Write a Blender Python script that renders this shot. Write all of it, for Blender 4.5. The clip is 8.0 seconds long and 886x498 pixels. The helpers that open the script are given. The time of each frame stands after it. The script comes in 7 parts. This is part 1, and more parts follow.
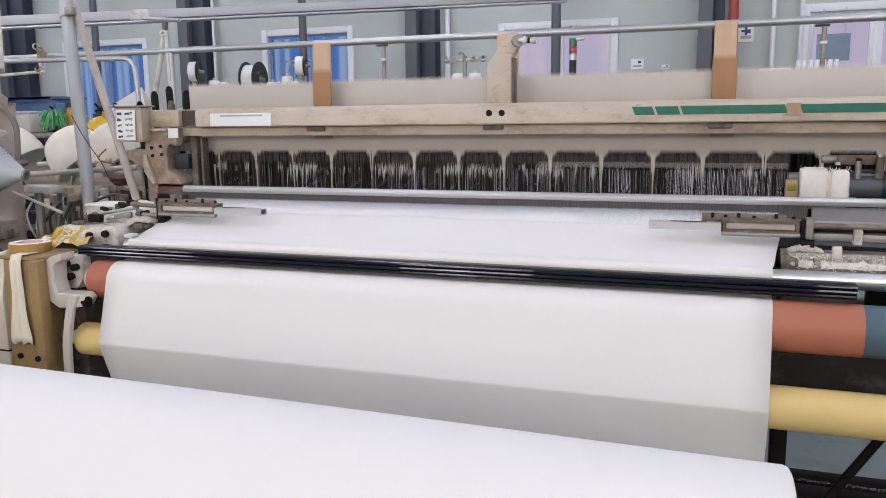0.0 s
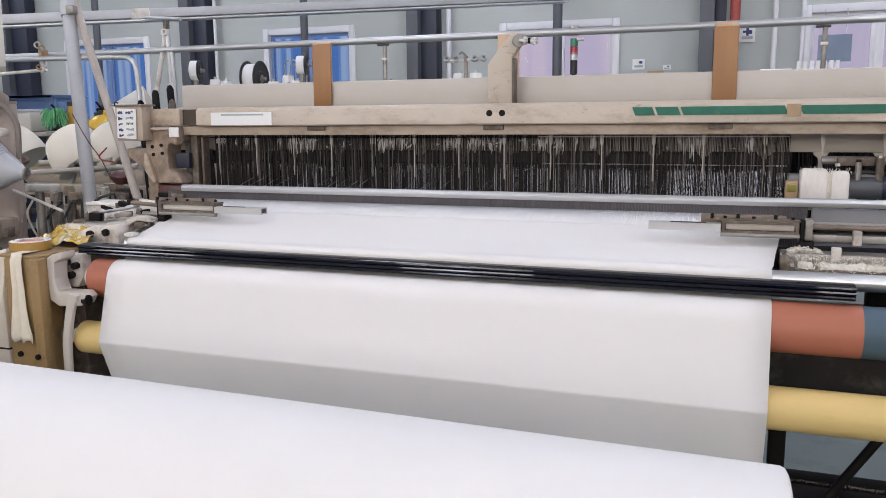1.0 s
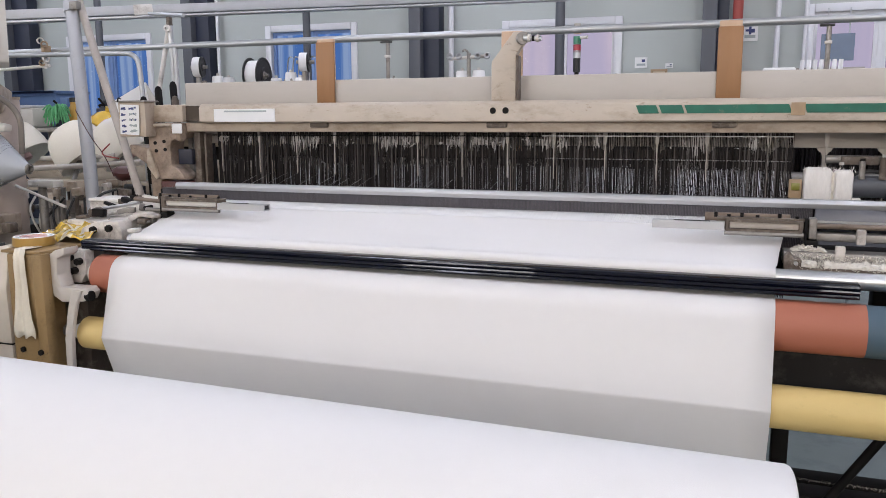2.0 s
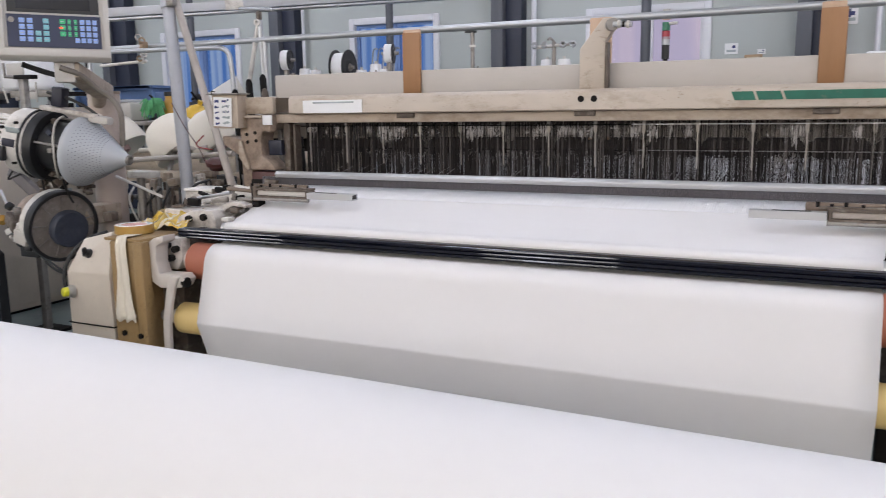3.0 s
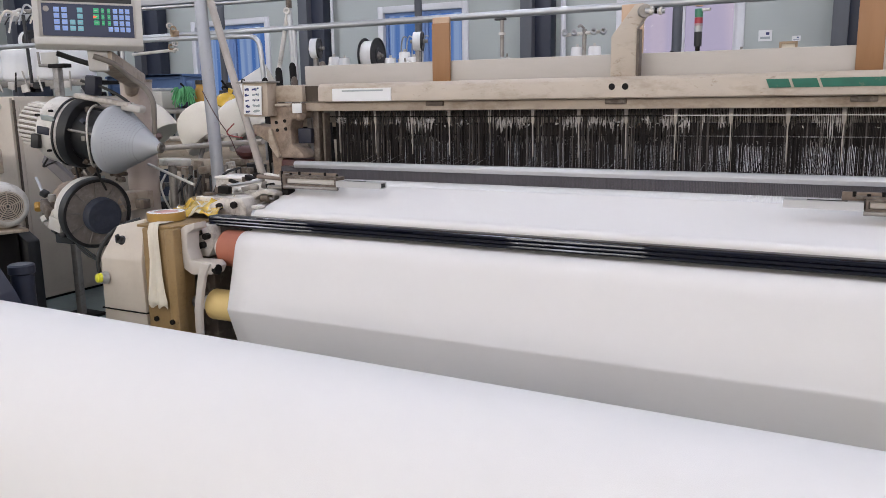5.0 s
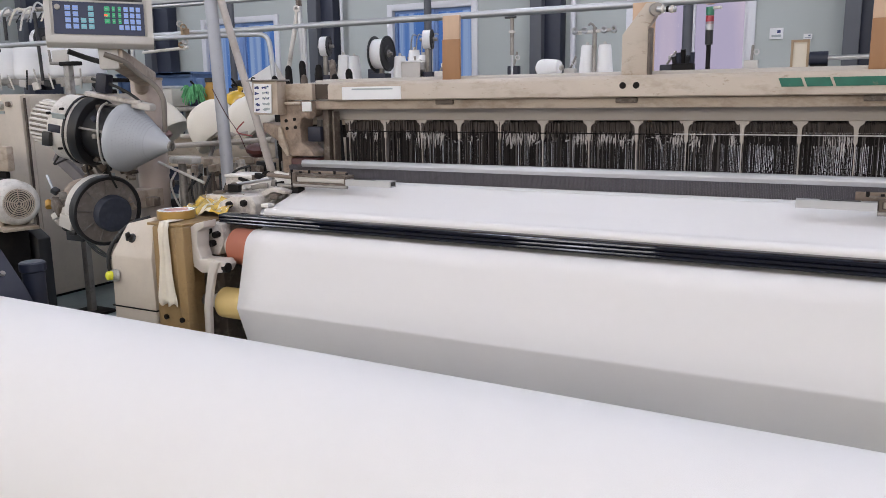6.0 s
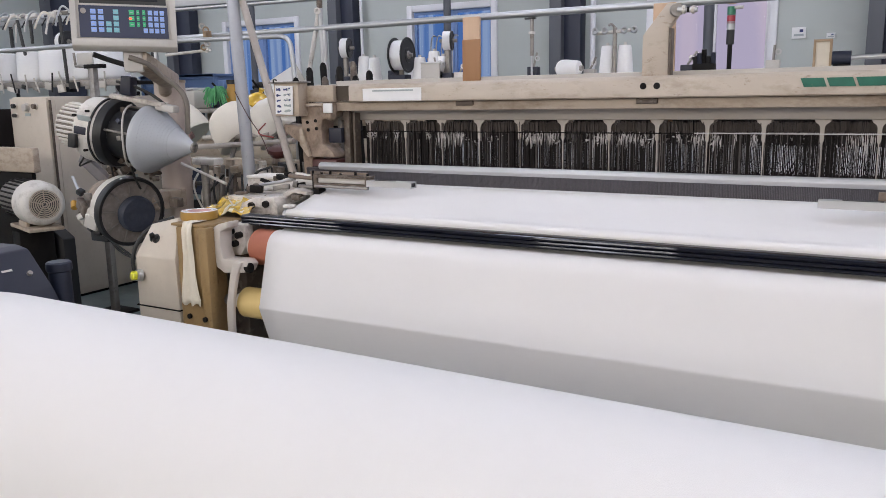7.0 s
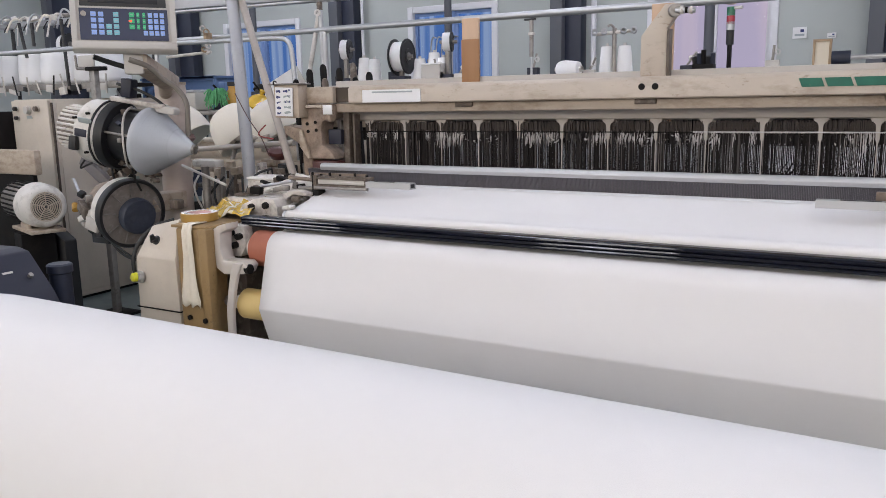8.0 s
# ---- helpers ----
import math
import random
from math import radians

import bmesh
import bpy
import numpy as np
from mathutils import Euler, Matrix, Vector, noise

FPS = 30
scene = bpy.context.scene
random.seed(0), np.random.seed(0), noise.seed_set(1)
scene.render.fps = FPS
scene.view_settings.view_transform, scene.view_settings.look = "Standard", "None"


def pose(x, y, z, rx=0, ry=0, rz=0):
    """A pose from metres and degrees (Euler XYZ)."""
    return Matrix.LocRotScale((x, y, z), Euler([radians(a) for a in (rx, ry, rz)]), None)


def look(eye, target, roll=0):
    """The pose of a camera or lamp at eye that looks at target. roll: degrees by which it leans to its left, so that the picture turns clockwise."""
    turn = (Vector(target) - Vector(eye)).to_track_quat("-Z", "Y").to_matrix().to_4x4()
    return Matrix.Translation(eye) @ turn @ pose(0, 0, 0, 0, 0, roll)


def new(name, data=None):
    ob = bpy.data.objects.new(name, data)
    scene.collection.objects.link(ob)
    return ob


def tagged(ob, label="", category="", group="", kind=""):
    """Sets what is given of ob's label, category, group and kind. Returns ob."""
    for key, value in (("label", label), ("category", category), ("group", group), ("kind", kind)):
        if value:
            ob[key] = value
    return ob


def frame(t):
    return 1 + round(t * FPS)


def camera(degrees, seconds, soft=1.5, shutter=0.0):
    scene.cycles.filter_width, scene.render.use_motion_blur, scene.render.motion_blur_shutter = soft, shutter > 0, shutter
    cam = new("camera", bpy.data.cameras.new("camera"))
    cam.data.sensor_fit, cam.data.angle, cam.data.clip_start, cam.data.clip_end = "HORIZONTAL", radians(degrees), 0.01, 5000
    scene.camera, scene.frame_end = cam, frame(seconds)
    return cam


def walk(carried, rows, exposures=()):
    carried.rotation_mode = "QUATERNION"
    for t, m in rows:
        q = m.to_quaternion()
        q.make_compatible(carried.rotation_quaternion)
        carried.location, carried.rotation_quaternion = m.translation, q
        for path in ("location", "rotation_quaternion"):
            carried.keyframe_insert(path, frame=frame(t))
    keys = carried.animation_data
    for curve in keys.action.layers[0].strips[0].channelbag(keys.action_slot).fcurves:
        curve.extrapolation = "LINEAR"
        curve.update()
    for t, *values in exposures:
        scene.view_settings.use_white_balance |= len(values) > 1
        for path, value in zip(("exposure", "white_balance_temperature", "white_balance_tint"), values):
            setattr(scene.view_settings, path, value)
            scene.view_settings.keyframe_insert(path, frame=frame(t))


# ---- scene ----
# ---- the camera and its way: held in the hand, a short pan to the left ----
cam = camera(58.0, 8.0, soft=0.8, shutter=0.35)
WAY = [
    # seconds, x, y, z, tilt, lean, turn
    (0, 0.000, 0.000, 1.420, 80.80, 0.67, 19.58),
    (0.5, 0.005, -0.002, 1.421, 80.83, 0.57, 19.67),
    (1, 0.004, -0.001, 1.421, 80.77, 0.49, 19.68),
    (1.2, 0.003, -0.001, 1.420, 80.74, 0.44, 19.70),
    (1.7, -0.001, -0.002, 1.420, 80.66, 0.33, 19.76),
    (2.3, -0.005, -0.003, 1.419, 80.56, 0.18, 19.84),
    (2.4, -0.006, -0.003, 1.419, 80.54, 0.16, 19.92),
    (2.5, -0.006, -0.004, 1.419, 80.52, 0.14, 20.16),
    (2.6, -0.010, -0.004, 1.418, 80.43, 0.27, 20.50),
    (2.7, -0.014, -0.004, 1.417, 80.33, 0.41, 20.95),
    (2.8, -0.017, -0.004, 1.416, 80.24, 0.54, 22.90),
    (2.9, -0.021, -0.004, 1.415, 80.15, 0.68, 24.30),
    (3, -0.025, -0.005, 1.414, 80.05, 0.82, 25.41),
    (3.1, -0.024, -0.005, 1.414, 80.00, 0.85, 25.88),
    (3.2, -0.023, -0.006, 1.414, 79.94, 0.88, 26.22),
    (3.3, -0.023, -0.007, 1.414, 79.89, 0.91, 26.62),
    (3.4, -0.022, -0.007, 1.414, 79.83, 0.94, 26.78),
    (3.5, -0.022, -0.008, 1.414, 79.78, 0.97, 26.84),
    (3.7, -0.023, -0.008, 1.414, 79.67, 0.95, 27.00),
    (4, -0.026, -0.009, 1.413, 79.52, 0.93, 27.13),
    (4.5, -0.026, -0.006, 1.412, 79.35, 0.90, 27.21),
    (4.7, -0.028, -0.006, 1.412, 79.32, 0.88, 27.24),
    (5.2, -0.031, -0.004, 1.414, 79.24, 0.85, 27.48),
    (5.8, -0.035, -0.003, 1.415, 79.15, 0.80, 27.75),
    (6, -0.036, -0.002, 1.416, 79.12, 0.79, 28.00),
    (6.2, -0.036, -0.004, 1.416, 79.16, 0.78, 28.35),
    (6.5, -0.036, -0.007, 1.417, 79.23, 0.78, 29.10),
    (6.7, -0.035, -0.010, 1.417, 79.22, 0.86, 29.25),
    (7, -0.034, -0.014, 1.418, 79.19, 0.98, 29.34),
    (7.5, -0.025, -0.015, 1.420, 79.21, 1.14, 29.54),
    (8, -0.023, -0.014, 1.418, 79.27, 1.17, 29.47),
]
# the camera opens a little less once the white roll fills more of its view
EXPOSURES = [(0, 0.13), (2.3, 0.11), (3.2, 0.06), (8, 0.03)]
walk(cam, [(t, pose(x, y, z, a, b, c)) for t, x, y, z, a, b, c in WAY], exposures=EXPOSURES)

# ---- world and large lights ----
world = bpy.data.worlds.new("sky")
scene.world = world
world.use_nodes = True
sky = world.node_tree.nodes.new("ShaderNodeTexSky")
sky.sky_type, sky.sun_disc = "NISHITA", False
sky.sun_elevation, sky.sun_rotation = radians(35), radians(20)
world.node_tree.links.new(sky.outputs["Color"], world.node_tree.nodes["Background"].inputs["Color"])
world.node_tree.nodes["Background"].inputs["Strength"].default_value = 0.1

HALL_L, HALL_R, HALL_F, HALL_N, HALL_H = -13.0, 9.0, 9.0, -5.5, 4.4
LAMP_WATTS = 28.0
# strength of the fill light from the added south windows
SOUTH_FILL_WATTS = 74.0


# ---- materials ----
def material(name, color, rough=0.5, metal=0.0, grain=0.0, grain_size=60.0, stain=0.0, stain_color=(0.1, 0.08, 0.06), stain_size=6.0,
             bump=0.0, bump_size=200.0, stretch=(1, 1, 1), vary=0.0, coat=0.0, emit=0.0, emit_color=None, stain_edge=(0.5, 0.72), shine=0.5, speck=0.0, speck_size=55.0, speck_color=(0.10, 0.06, 0.035)):
    """A principled material with grain, blotches of dirt with edges of their own, and fine relief."""
    m = bpy.data.materials.new(name)
    m.use_nodes = True
    nt = m.node_tree
    N, L = nt.nodes, nt.links
    b = N["Principled BSDF"]
    b.inputs["Roughness"].default_value = rough
    b.inputs["Metallic"].default_value = metal
    b.inputs["Coat Weight"].default_value = coat
    b.inputs["Specular IOR Level"].default_value = shine
    tc = N.new("ShaderNodeTexCoord")
    mp = N.new("ShaderNodeMapping")
    mp.inputs["Scale"].default_value = stretch
    L.new(tc.outputs["Object"], mp.inputs["Vector"])
    src = None
    rgb = N.new("ShaderNodeRGB")
    rgb.outputs[0].default_value = (*color, 1)
    src = rgb.outputs[0]
    if grain:
        n = N.new("ShaderNodeTexNoise")
        n.inputs["Scale"].default_value = grain_size
        n.inputs["Detail"].default_value = 6
        L.new(mp.outputs[0], n.inputs["Vector"])
        r = N.new("ShaderNodeMapRange")
        r.inputs["To Min"].default_value, r.inputs["To Max"].default_value = 1 - grain, 1 + grain
        L.new(n.outputs["Fac"], r.inputs["Value"])
        v = N.new("ShaderNodeVectorMath")
        v.operation = "SCALE"
        L.new(src, v.inputs[0])
        L.new(r.outputs[0], v.inputs["Scale"])
        src = v.outputs[0]
    if vary:
        oi = N.new("ShaderNodeObjectInfo")
        r = N.new("ShaderNodeMapRange")
        r.inputs["To Min"].default_value, r.inputs["To Max"].default_value = 1 - vary, 1 + vary
        L.new(oi.outputs["Random"], r.inputs["Value"])
        v = N.new("ShaderNodeVectorMath")
        v.operation = "SCALE"
        L.new(src, v.inputs[0])
        L.new(r.outputs[0], v.inputs["Scale"])
        src = v.outputs[0]
    if stain:
        n = N.new("ShaderNodeTexNoise")
        n.inputs["Scale"].default_value = stain_size
        n.inputs["Detail"].default_value = 9
        n.inputs["Roughness"].default_value = 0.68
        L.new(mp.outputs[0], n.inputs["Vector"])
        r = N.new("ShaderNodeMapRange")
        r.inputs["From Min"].default_value, r.inputs["From Max"].default_value = stain_edge
        r.inputs["To Max"].default_value = stain
        L.new(n.outputs["Fac"], r.inputs["Value"])
        x = N.new("ShaderNodeMix")
        x.data_type = "RGBA"
        L.new(r.outputs[0], x.inputs["Factor"])
        L.new(src, x.inputs["A"])
        x.inputs["B"].default_value = (*stain_color, 1)
        src = x.outputs["Result"]
    if speck:
        n = N.new("ShaderNodeTexNoise")
        n.inputs["Scale"].default_value = speck_size
        n.inputs["Detail"].default_value = 5
        n.inputs["Roughness"].default_value = 0.75
        L.new(mp.outputs[0], n.inputs["Vector"])
        r = N.new("ShaderNodeMapRange")
        r.inputs["From Min"].default_value, r.inputs["From Max"].default_value = 0.60, 0.70
        r.inputs["To Max"].default_value = speck
        L.new(n.outputs["Fac"], r.inputs["Value"])
        x = N.new("ShaderNodeMix")
        x.data_type = "RGBA"
        L.new(r.outputs[0], x.inputs["Factor"])
        L.new(src, x.inputs["A"])
        x.inputs["B"].default_value = (*speck_color, 1)
        src = x.outputs["Result"]
    L.new(src, b.inputs["Base Color"])
    if bump:
        n = N.new("ShaderNodeTexNoise")
        n.inputs["Scale"].default_value = bump_size
        n.inputs["Detail"].default_value = 4
        L.new(mp.outputs[0], n.inputs["Vector"])
        u = N.new("ShaderNodeBump")
        u.inputs["Strength"].default_value = bump
        u.inputs["Distance"].default_value = 0.002
        L.new(n.outputs["Fac"], u.inputs["Height"])
        L.new(u.outputs[0], b.inputs["Normal"])
    if emit:
        b.inputs["Emission Color"].default_value = (*(emit_color or color), 1)
        b.inputs["Emission Strength"].default_value = emit
    return m


CREAM = material("cream machine paint", (0.48, 0.412, 0.34), 0.45, grain=0.1, grain_size=25, stain=0.75, stain_color=(0.24, 0.17, 0.11), stain_size=16, stain_edge=(0.52, 0.8), bump=0.15, speck=0.5, speck_color=(0.16, 0.09, 0.05), stretch=(0.45, 1, 1))
CREAM_DIRTY = material("worn cream paint with oil stains", (0.44, 0.365, 0.29), 0.5, grain=0.1, grain_size=30, stain=0.85, stain_color=(0.16, 0.10, 0.06), stain_size=14, stain_edge=(0.47, 0.72), bump=0.2, speck=0.2, stretch=(0.5, 1, 1))
RAIL = material("pale anodised heald rail", (0.465, 0.425, 0.385), 0.4, grain=0.04, grain_size=40, stain=0.15, stain_color=(0.36, 0.31, 0.26), stain_size=12, stretch=(0.3, 1, 1), speck=0.06)
OCHRE = material("ochre machine paint", (0.285, 0.185, 0.08), 0.5, grain=0.1, grain_size=20, stain=0.8, stain_color=(0.14, 0.08, 0.03), stain_size=10, bump=0.2, speck=0.8)
BAKELITE = material("brown bakelite", (0.31, 0.155, 0.066), 0.5, grain=0.12, grain_size=30, stretch=(1, 1, 0.15), stain=0.5, stain_color=(0.24, 0.11, 0.04), stain_size=12)
BAKELITE_PALE = material("pale worn bakelite", (0.52, 0.36, 0.245), 0.55, grain=0.12, grain_size=30, stretch=(1, 1, 0.2), stain=0.4, stain_color=(0.30, 0.16, 0.08))
CLOTH = material("white cotton cloth", (0.735, 0.715, 0.705), 0.9, grain=0.012, grain_size=40, bump=0.25, bump_size=900, stretch=(1, 1, 1))
WARP = material("white warp yarn", (0.74, 0.735, 0.745), 0.85, grain=0.1, grain_size=90, stretch=(3, 0.1, 0.1))
RED = material("brick red rubber", (0.385, 0.13, 0.078), 0.6, grain=0.1, grain_size=8, stain=0.55, stain_color=(0.24, 0.075, 0.05), stain_size=4, stretch=(0.4, 1, 1), bump=0.1)
BLUEGREY = material("blue grey rubber", (0.06, 0.10, 0.135), 0.6, grain=0.1, grain_size=12, bump=0.1)
YELLOW = material("yellowed paper tube", (0.66, 0.485, 0.195), 0.6, grain=0.07, grain_size=14, stain=0.35, stain_color=(0.58, 0.42, 0.17), stain_size=3, bump=0.1, stretch=(0.5, 1, 1), speck=0.08)
BLACKBAR = material("black anodised bar", (0.003, 0.004, 0.011), 0.045, shine=0.29, grain=0.1, grain_size=30, stretch=(0.1, 1, 1))
STEEL = material("brushed steel", (0.55, 0.55, 0.56), 0.32, 0.9, grain=0.08, grain_size=60, stretch=(0.05, 1, 1), stain=0.3, stain_color=(0.25, 0.23, 0.2), stain_size=10)
STEEL_DULL = material("dull greasy steel", (0.32, 0.30, 0.28), 0.5, 0.7, grain=0.15, grain_size=30, stain=0.6, stain_color=(0.08, 0.06, 0.05), stain_size=16, bump=0.2, speck=0.6)
ALU = material("aluminium bar", (0.50, 0.50, 0.51), 0.45, 0.6, grain=0.06, grain_size=40, stretch=(0.05, 1, 1))
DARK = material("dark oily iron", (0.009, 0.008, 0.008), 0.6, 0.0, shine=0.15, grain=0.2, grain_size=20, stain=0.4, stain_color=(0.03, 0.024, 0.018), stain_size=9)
BLACK = material("black plastic", (0.015, 0.015, 0.017), 0.45, grain=0.1, grain_size=40, bump=0.05)
RUBBER = material("black cable rubber", (0.02, 0.02, 0.02), 0.6, grain=0.1)
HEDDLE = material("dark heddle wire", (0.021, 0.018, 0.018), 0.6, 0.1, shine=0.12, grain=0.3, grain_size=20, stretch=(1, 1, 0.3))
HEDDLE_PALE = material("linted heddle wire", (0.50, 0.475, 0.465), 0.8, 0.0, grain=0.2, grain_size=30)
REED = material("reed dents", (0.105, 0.098, 0.108), 0.4, 0.5, grain=0.3, grain_size=160, stretch=(1, 0.02, 0.02))
LINT = material("white lint", (0.72, 0.68, 0.61), 0.95, grain=0.15, grain_size=150, stain=0.5, stain_color=(0.42, 0.36, 0.29), stain_size=60, bump=0.8, bump_size=120)
WALLPAINT = material("pale grey green wall panel", (0.432, 0.462, 0.447), 0.6, grain=0.03, grain_size=3, stain=0.12, stain_color=(0.37, 0.39, 0.375), stain_size=1.2)
BLUEPVC = material("blue painted door leaf", (0.17, 0.27, 0.52), 0.45, grain=0.05, grain_size=8)
JOINT = material("dark brown joint and gap", (0.055, 0.038, 0.026), 0.6, grain=0.3, grain_size=30, stain=0.6, stain_color=(0.13, 0.10, 0.07), stain_size=25)
LINTWHITE = material("felted white lint", (0.76, 0.73, 0.70), 0.95, grain=0.1, grain_size=120, stain=0.3, stain_color=(0.55, 0.50, 0.46), stain_size=35, bump=0.9, bump_size=160, stretch=(1, 1, 0.3))
BUTTONDULL = material("dull yellow green glass", (0.22, 0.21, 0.04), 0.3, grain=0.2)
NAVYCAP = material("dusty navy cap", (0.030, 0.036, 0.055), 0.6, grain=0.3, grain_size=30, stain=0.5, stain_color=(0.075, 0.08, 0.095), stain_size=22, bump=0.1)
SHIELD = material("lilac grey shield paint", (0.25, 0.25, 0.28), 0.45, 0.1, grain=0.08, grain_size=20, stain=0.4, stain_color=(0.15, 0.145, 0.15), stain_size=8)
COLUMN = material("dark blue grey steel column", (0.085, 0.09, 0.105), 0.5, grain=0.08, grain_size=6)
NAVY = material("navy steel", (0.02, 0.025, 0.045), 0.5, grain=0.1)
WHITE = material("white painted frame", (0.66, 0.66, 0.69), 0.4, grain=0.03, grain_size=10)
FLOOR = material("sea green floor paint", (0.172, 0.214, 0.210), 0.4, grain=0.1, grain_size=4, stain=0.6, stain_color=(0.05, 0.06, 0.06), stain_size=3, bump=0.1)
# unseen south and east walls, cream so that their bounce light is warm
WALLWARM = material("cream panel for warm bounce", (0.40, 0.31, 0.215), 0.6, grain=0.03, grain_size=3, stain=0.12, stain_color=(0.36, 0.30, 0.24), stain_size=1.2)
CEIL = material("white ceiling panel", (0.70, 0.71, 0.70), 0.7, grain=0.03, grain_size=2)
GALV = material("galvanised tube", (0.47, 0.48, 0.50), 0.38, 0.6, grain=0.1, grain_size=30, stretch=(0.2, 1, 1))
GREYTUBE = material("grey painted tube", (0.45, 0.46, 0.49), 0.45, 0.1, grain=0.06, grain_size=20, stain=0.25, stain_color=(0.25, 0.22, 0.2), speck=0.2)
BEIGETUBE = material("beige painted tube", (0.43, 0.385, 0.345), 0.5, grain=0.08, grain_size=20, stain=0.4, stain_color=(0.22, 0.17, 0.13), speck=0.3)
CABINET = material("beige cabinet enamel", (0.57, 0.505, 0.425), 0.45, grain=0.04, grain_size=6, stain=0.25, stain_color=(0.26, 0.22, 0.18), stain_size=3, speck=0.15)
CASEGREY = material("light grey plastic case", (0.52, 0.495, 0.46), 0.5, grain=0.04, grain_size=15, stain=0.25, stain_color=(0.35, 0.31, 0.27), stain_size=8, speck=0.15)
CASTWHITE = material("grimy white casting", (0.66, 0.63, 0.59), 0.5, grain=0.06, grain_size=20, stain=0.6, stain_color=(0.20, 0.16, 0.13), stain_size=12, bump=0.2, speck=0.5)
RUST = material("rusty greasy steel", (0.20, 0.155, 0.125), 0.5, 0.4, grain=0.25, grain_size=30, stain=0.7, stain_color=(0.05, 0.035, 0.025), stain_size=22, bump=0.3)
GRIME = material("grimy cream casting", (0.35, 0.265, 0.205), 0.5, grain=0.12, grain_size=18, stain=0.9, stain_color=(0.09, 0.06, 0.04), stain_size=11, stain_edge=(0.42, 0.70), bump=0.25, speck=0.6)
MAROON = material("dark maroon plastic", (0.07, 0.02, 0.018), 0.4, grain=0.1)
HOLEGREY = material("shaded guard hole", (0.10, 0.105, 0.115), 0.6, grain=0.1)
GREEN = material("green tape", (0.008, 0.12, 0.078), 0.5, grain=0.25, grain_size=30, stain=0.7, stain_color=(0.16, 0.17, 0.12), stain_size=34, stain_edge=(0.60, 0.72))
PAPER = material("white paper label", (0.78, 0.78, 0.78), 0.7, grain=0.03, grain_size=30)
INK = material("dark blue print", (0.05, 0.06, 0.17), 0.7, grain=0.1)
GREYPRINT = material("grey print", (0.36, 0.40, 0.40), 0.7, grain=0.1)
RAGCREAM = material("cream cloth", (0.70, 0.64, 0.53), 0.9, grain=0.06, grain_size=60, bump=0.4, bump_size=300)
YARN = material("cream yarn package", (0.74, 0.69, 0.60), 0.9, grain=0.05, grain_size=160, stretch=(1, 1, 1), bump=0.4, bump_size=300)
YARNWHITE = material("white yarn package", (0.84, 0.84, 0.85), 0.9, grain=0.04, grain_size=120, bump=0.4, bump_size=260)
PERF = material("grey plastic guard", (0.42, 0.44, 0.47), 0.4, grain=0.04, grain_size=15)
TAPE = material("brown packing tape", (0.40, 0.24, 0.06), 0.3, grain=0.05, coat=0.3)
HEADBROWN = material("dark brown heddle heads", (0.038, 0.027, 0.023), 0.6, grain=0.4, grain_size=50, stain=0.4, stain_color=(0.10, 0.08, 0.07), stain_size=40)
DRABBEIGE = material("drab beige column paint", (0.50, 0.42, 0.365), 0.5, grain=0.06, grain_size=15, stain=0.4, stain_color=(0.20, 0.15, 0.12), stain_size=7, bump=0.1)
CASTDULL = material("grimy pale grey casting", (0.60, 0.555, 0.51), 0.5, grain=0.1, grain_size=25, stain=0.6, stain_color=(0.11, 0.08, 0.06), stain_size=16, stain_edge=(0.46, 0.66), bump=0.25, speck=0.4)
DISC = material("linty grey brown disc", (0.25, 0.22, 0.20), 0.5, 0.2, grain=0.3, grain_size=30, stain=0.7, stain_color=(0.42, 0.39, 0.36), stain_size=25, bump=0.2)
BEAMBLACK = material("stained black beam paint", (0.020, 0.017, 0.017), 0.5, shine=0.3, grain=0.3, grain_size=15, stain=0.8, stain_color=(0.12, 0.108, 0.10), stain_size=9, bump=0.15)
PLATEBLUE = material("blue grey acrylic plate", (0.10, 0.15, 0.24), 0.25, grain=0.15, grain_size=5)
HEDDLE_GREY = material("grey brown heddle wire", (0.085, 0.074, 0.072), 0.55, 0.2, grain=0.3, grain_size=20, stretch=(1, 1, 0.3))
CASTPLAIN = material("smooth pale grey casting", (0.53, 0.485, 0.44), 0.45, grain=0.06, grain_size=20, stain=0.45, stain_color=(0.22, 0.17, 0.13), stain_size=12, stain_edge=(0.55, 0.8))
PATCH = material("brown tape patch", (0.36, 0.25, 0.15), 0.45, grain=0.15, grain_size=30, stain=0.4, stain_color=(0.20, 0.13, 0.08))
HOSE = material("brown grey hose", (0.20, 0.175, 0.15), 0.5, grain=0.1, stain=0.4, stain_color=(0.10, 0.08, 0.06))
HAZEL = material("linty brown iron", (0.11, 0.085, 0.068), 0.6, 0.1, grain=0.3, grain_size=40, stain=0.8, stain_color=(0.30, 0.26, 0.22), stain_size=30, bump=0.3)
CORE = material("pink printed tape core", (0.60, 0.40, 0.38), 0.6, grain=0.1)
FILMPALE = material("paler film crinkles", (0.64, 0.56, 0.36), 0.3, grain=0.2, grain_size=40, coat=0.4)
TAPEYEL = material("yellow film", (0.66, 0.42, 0.045), 0.18, grain=0.25, grain_size=22, coat=0.6)
BUTTON = material("yellow push button", (0.62, 0.60, 0.03), 0.3, grain=0.05)
SCREEN = material("dark screen glass", (0.012, 0.013, 0.02), 0.12, grain=0.05)
KEYPAD = material("dark blue keypad sheet", (0.02, 0.028, 0.07), 0.4, grain=0.05)
KEYBLUE = material("blue key", (0.26, 0.38, 0.70), 0.4, grain=0.05, emit=0.10, emit_color=(0.3, 0.45, 0.8))
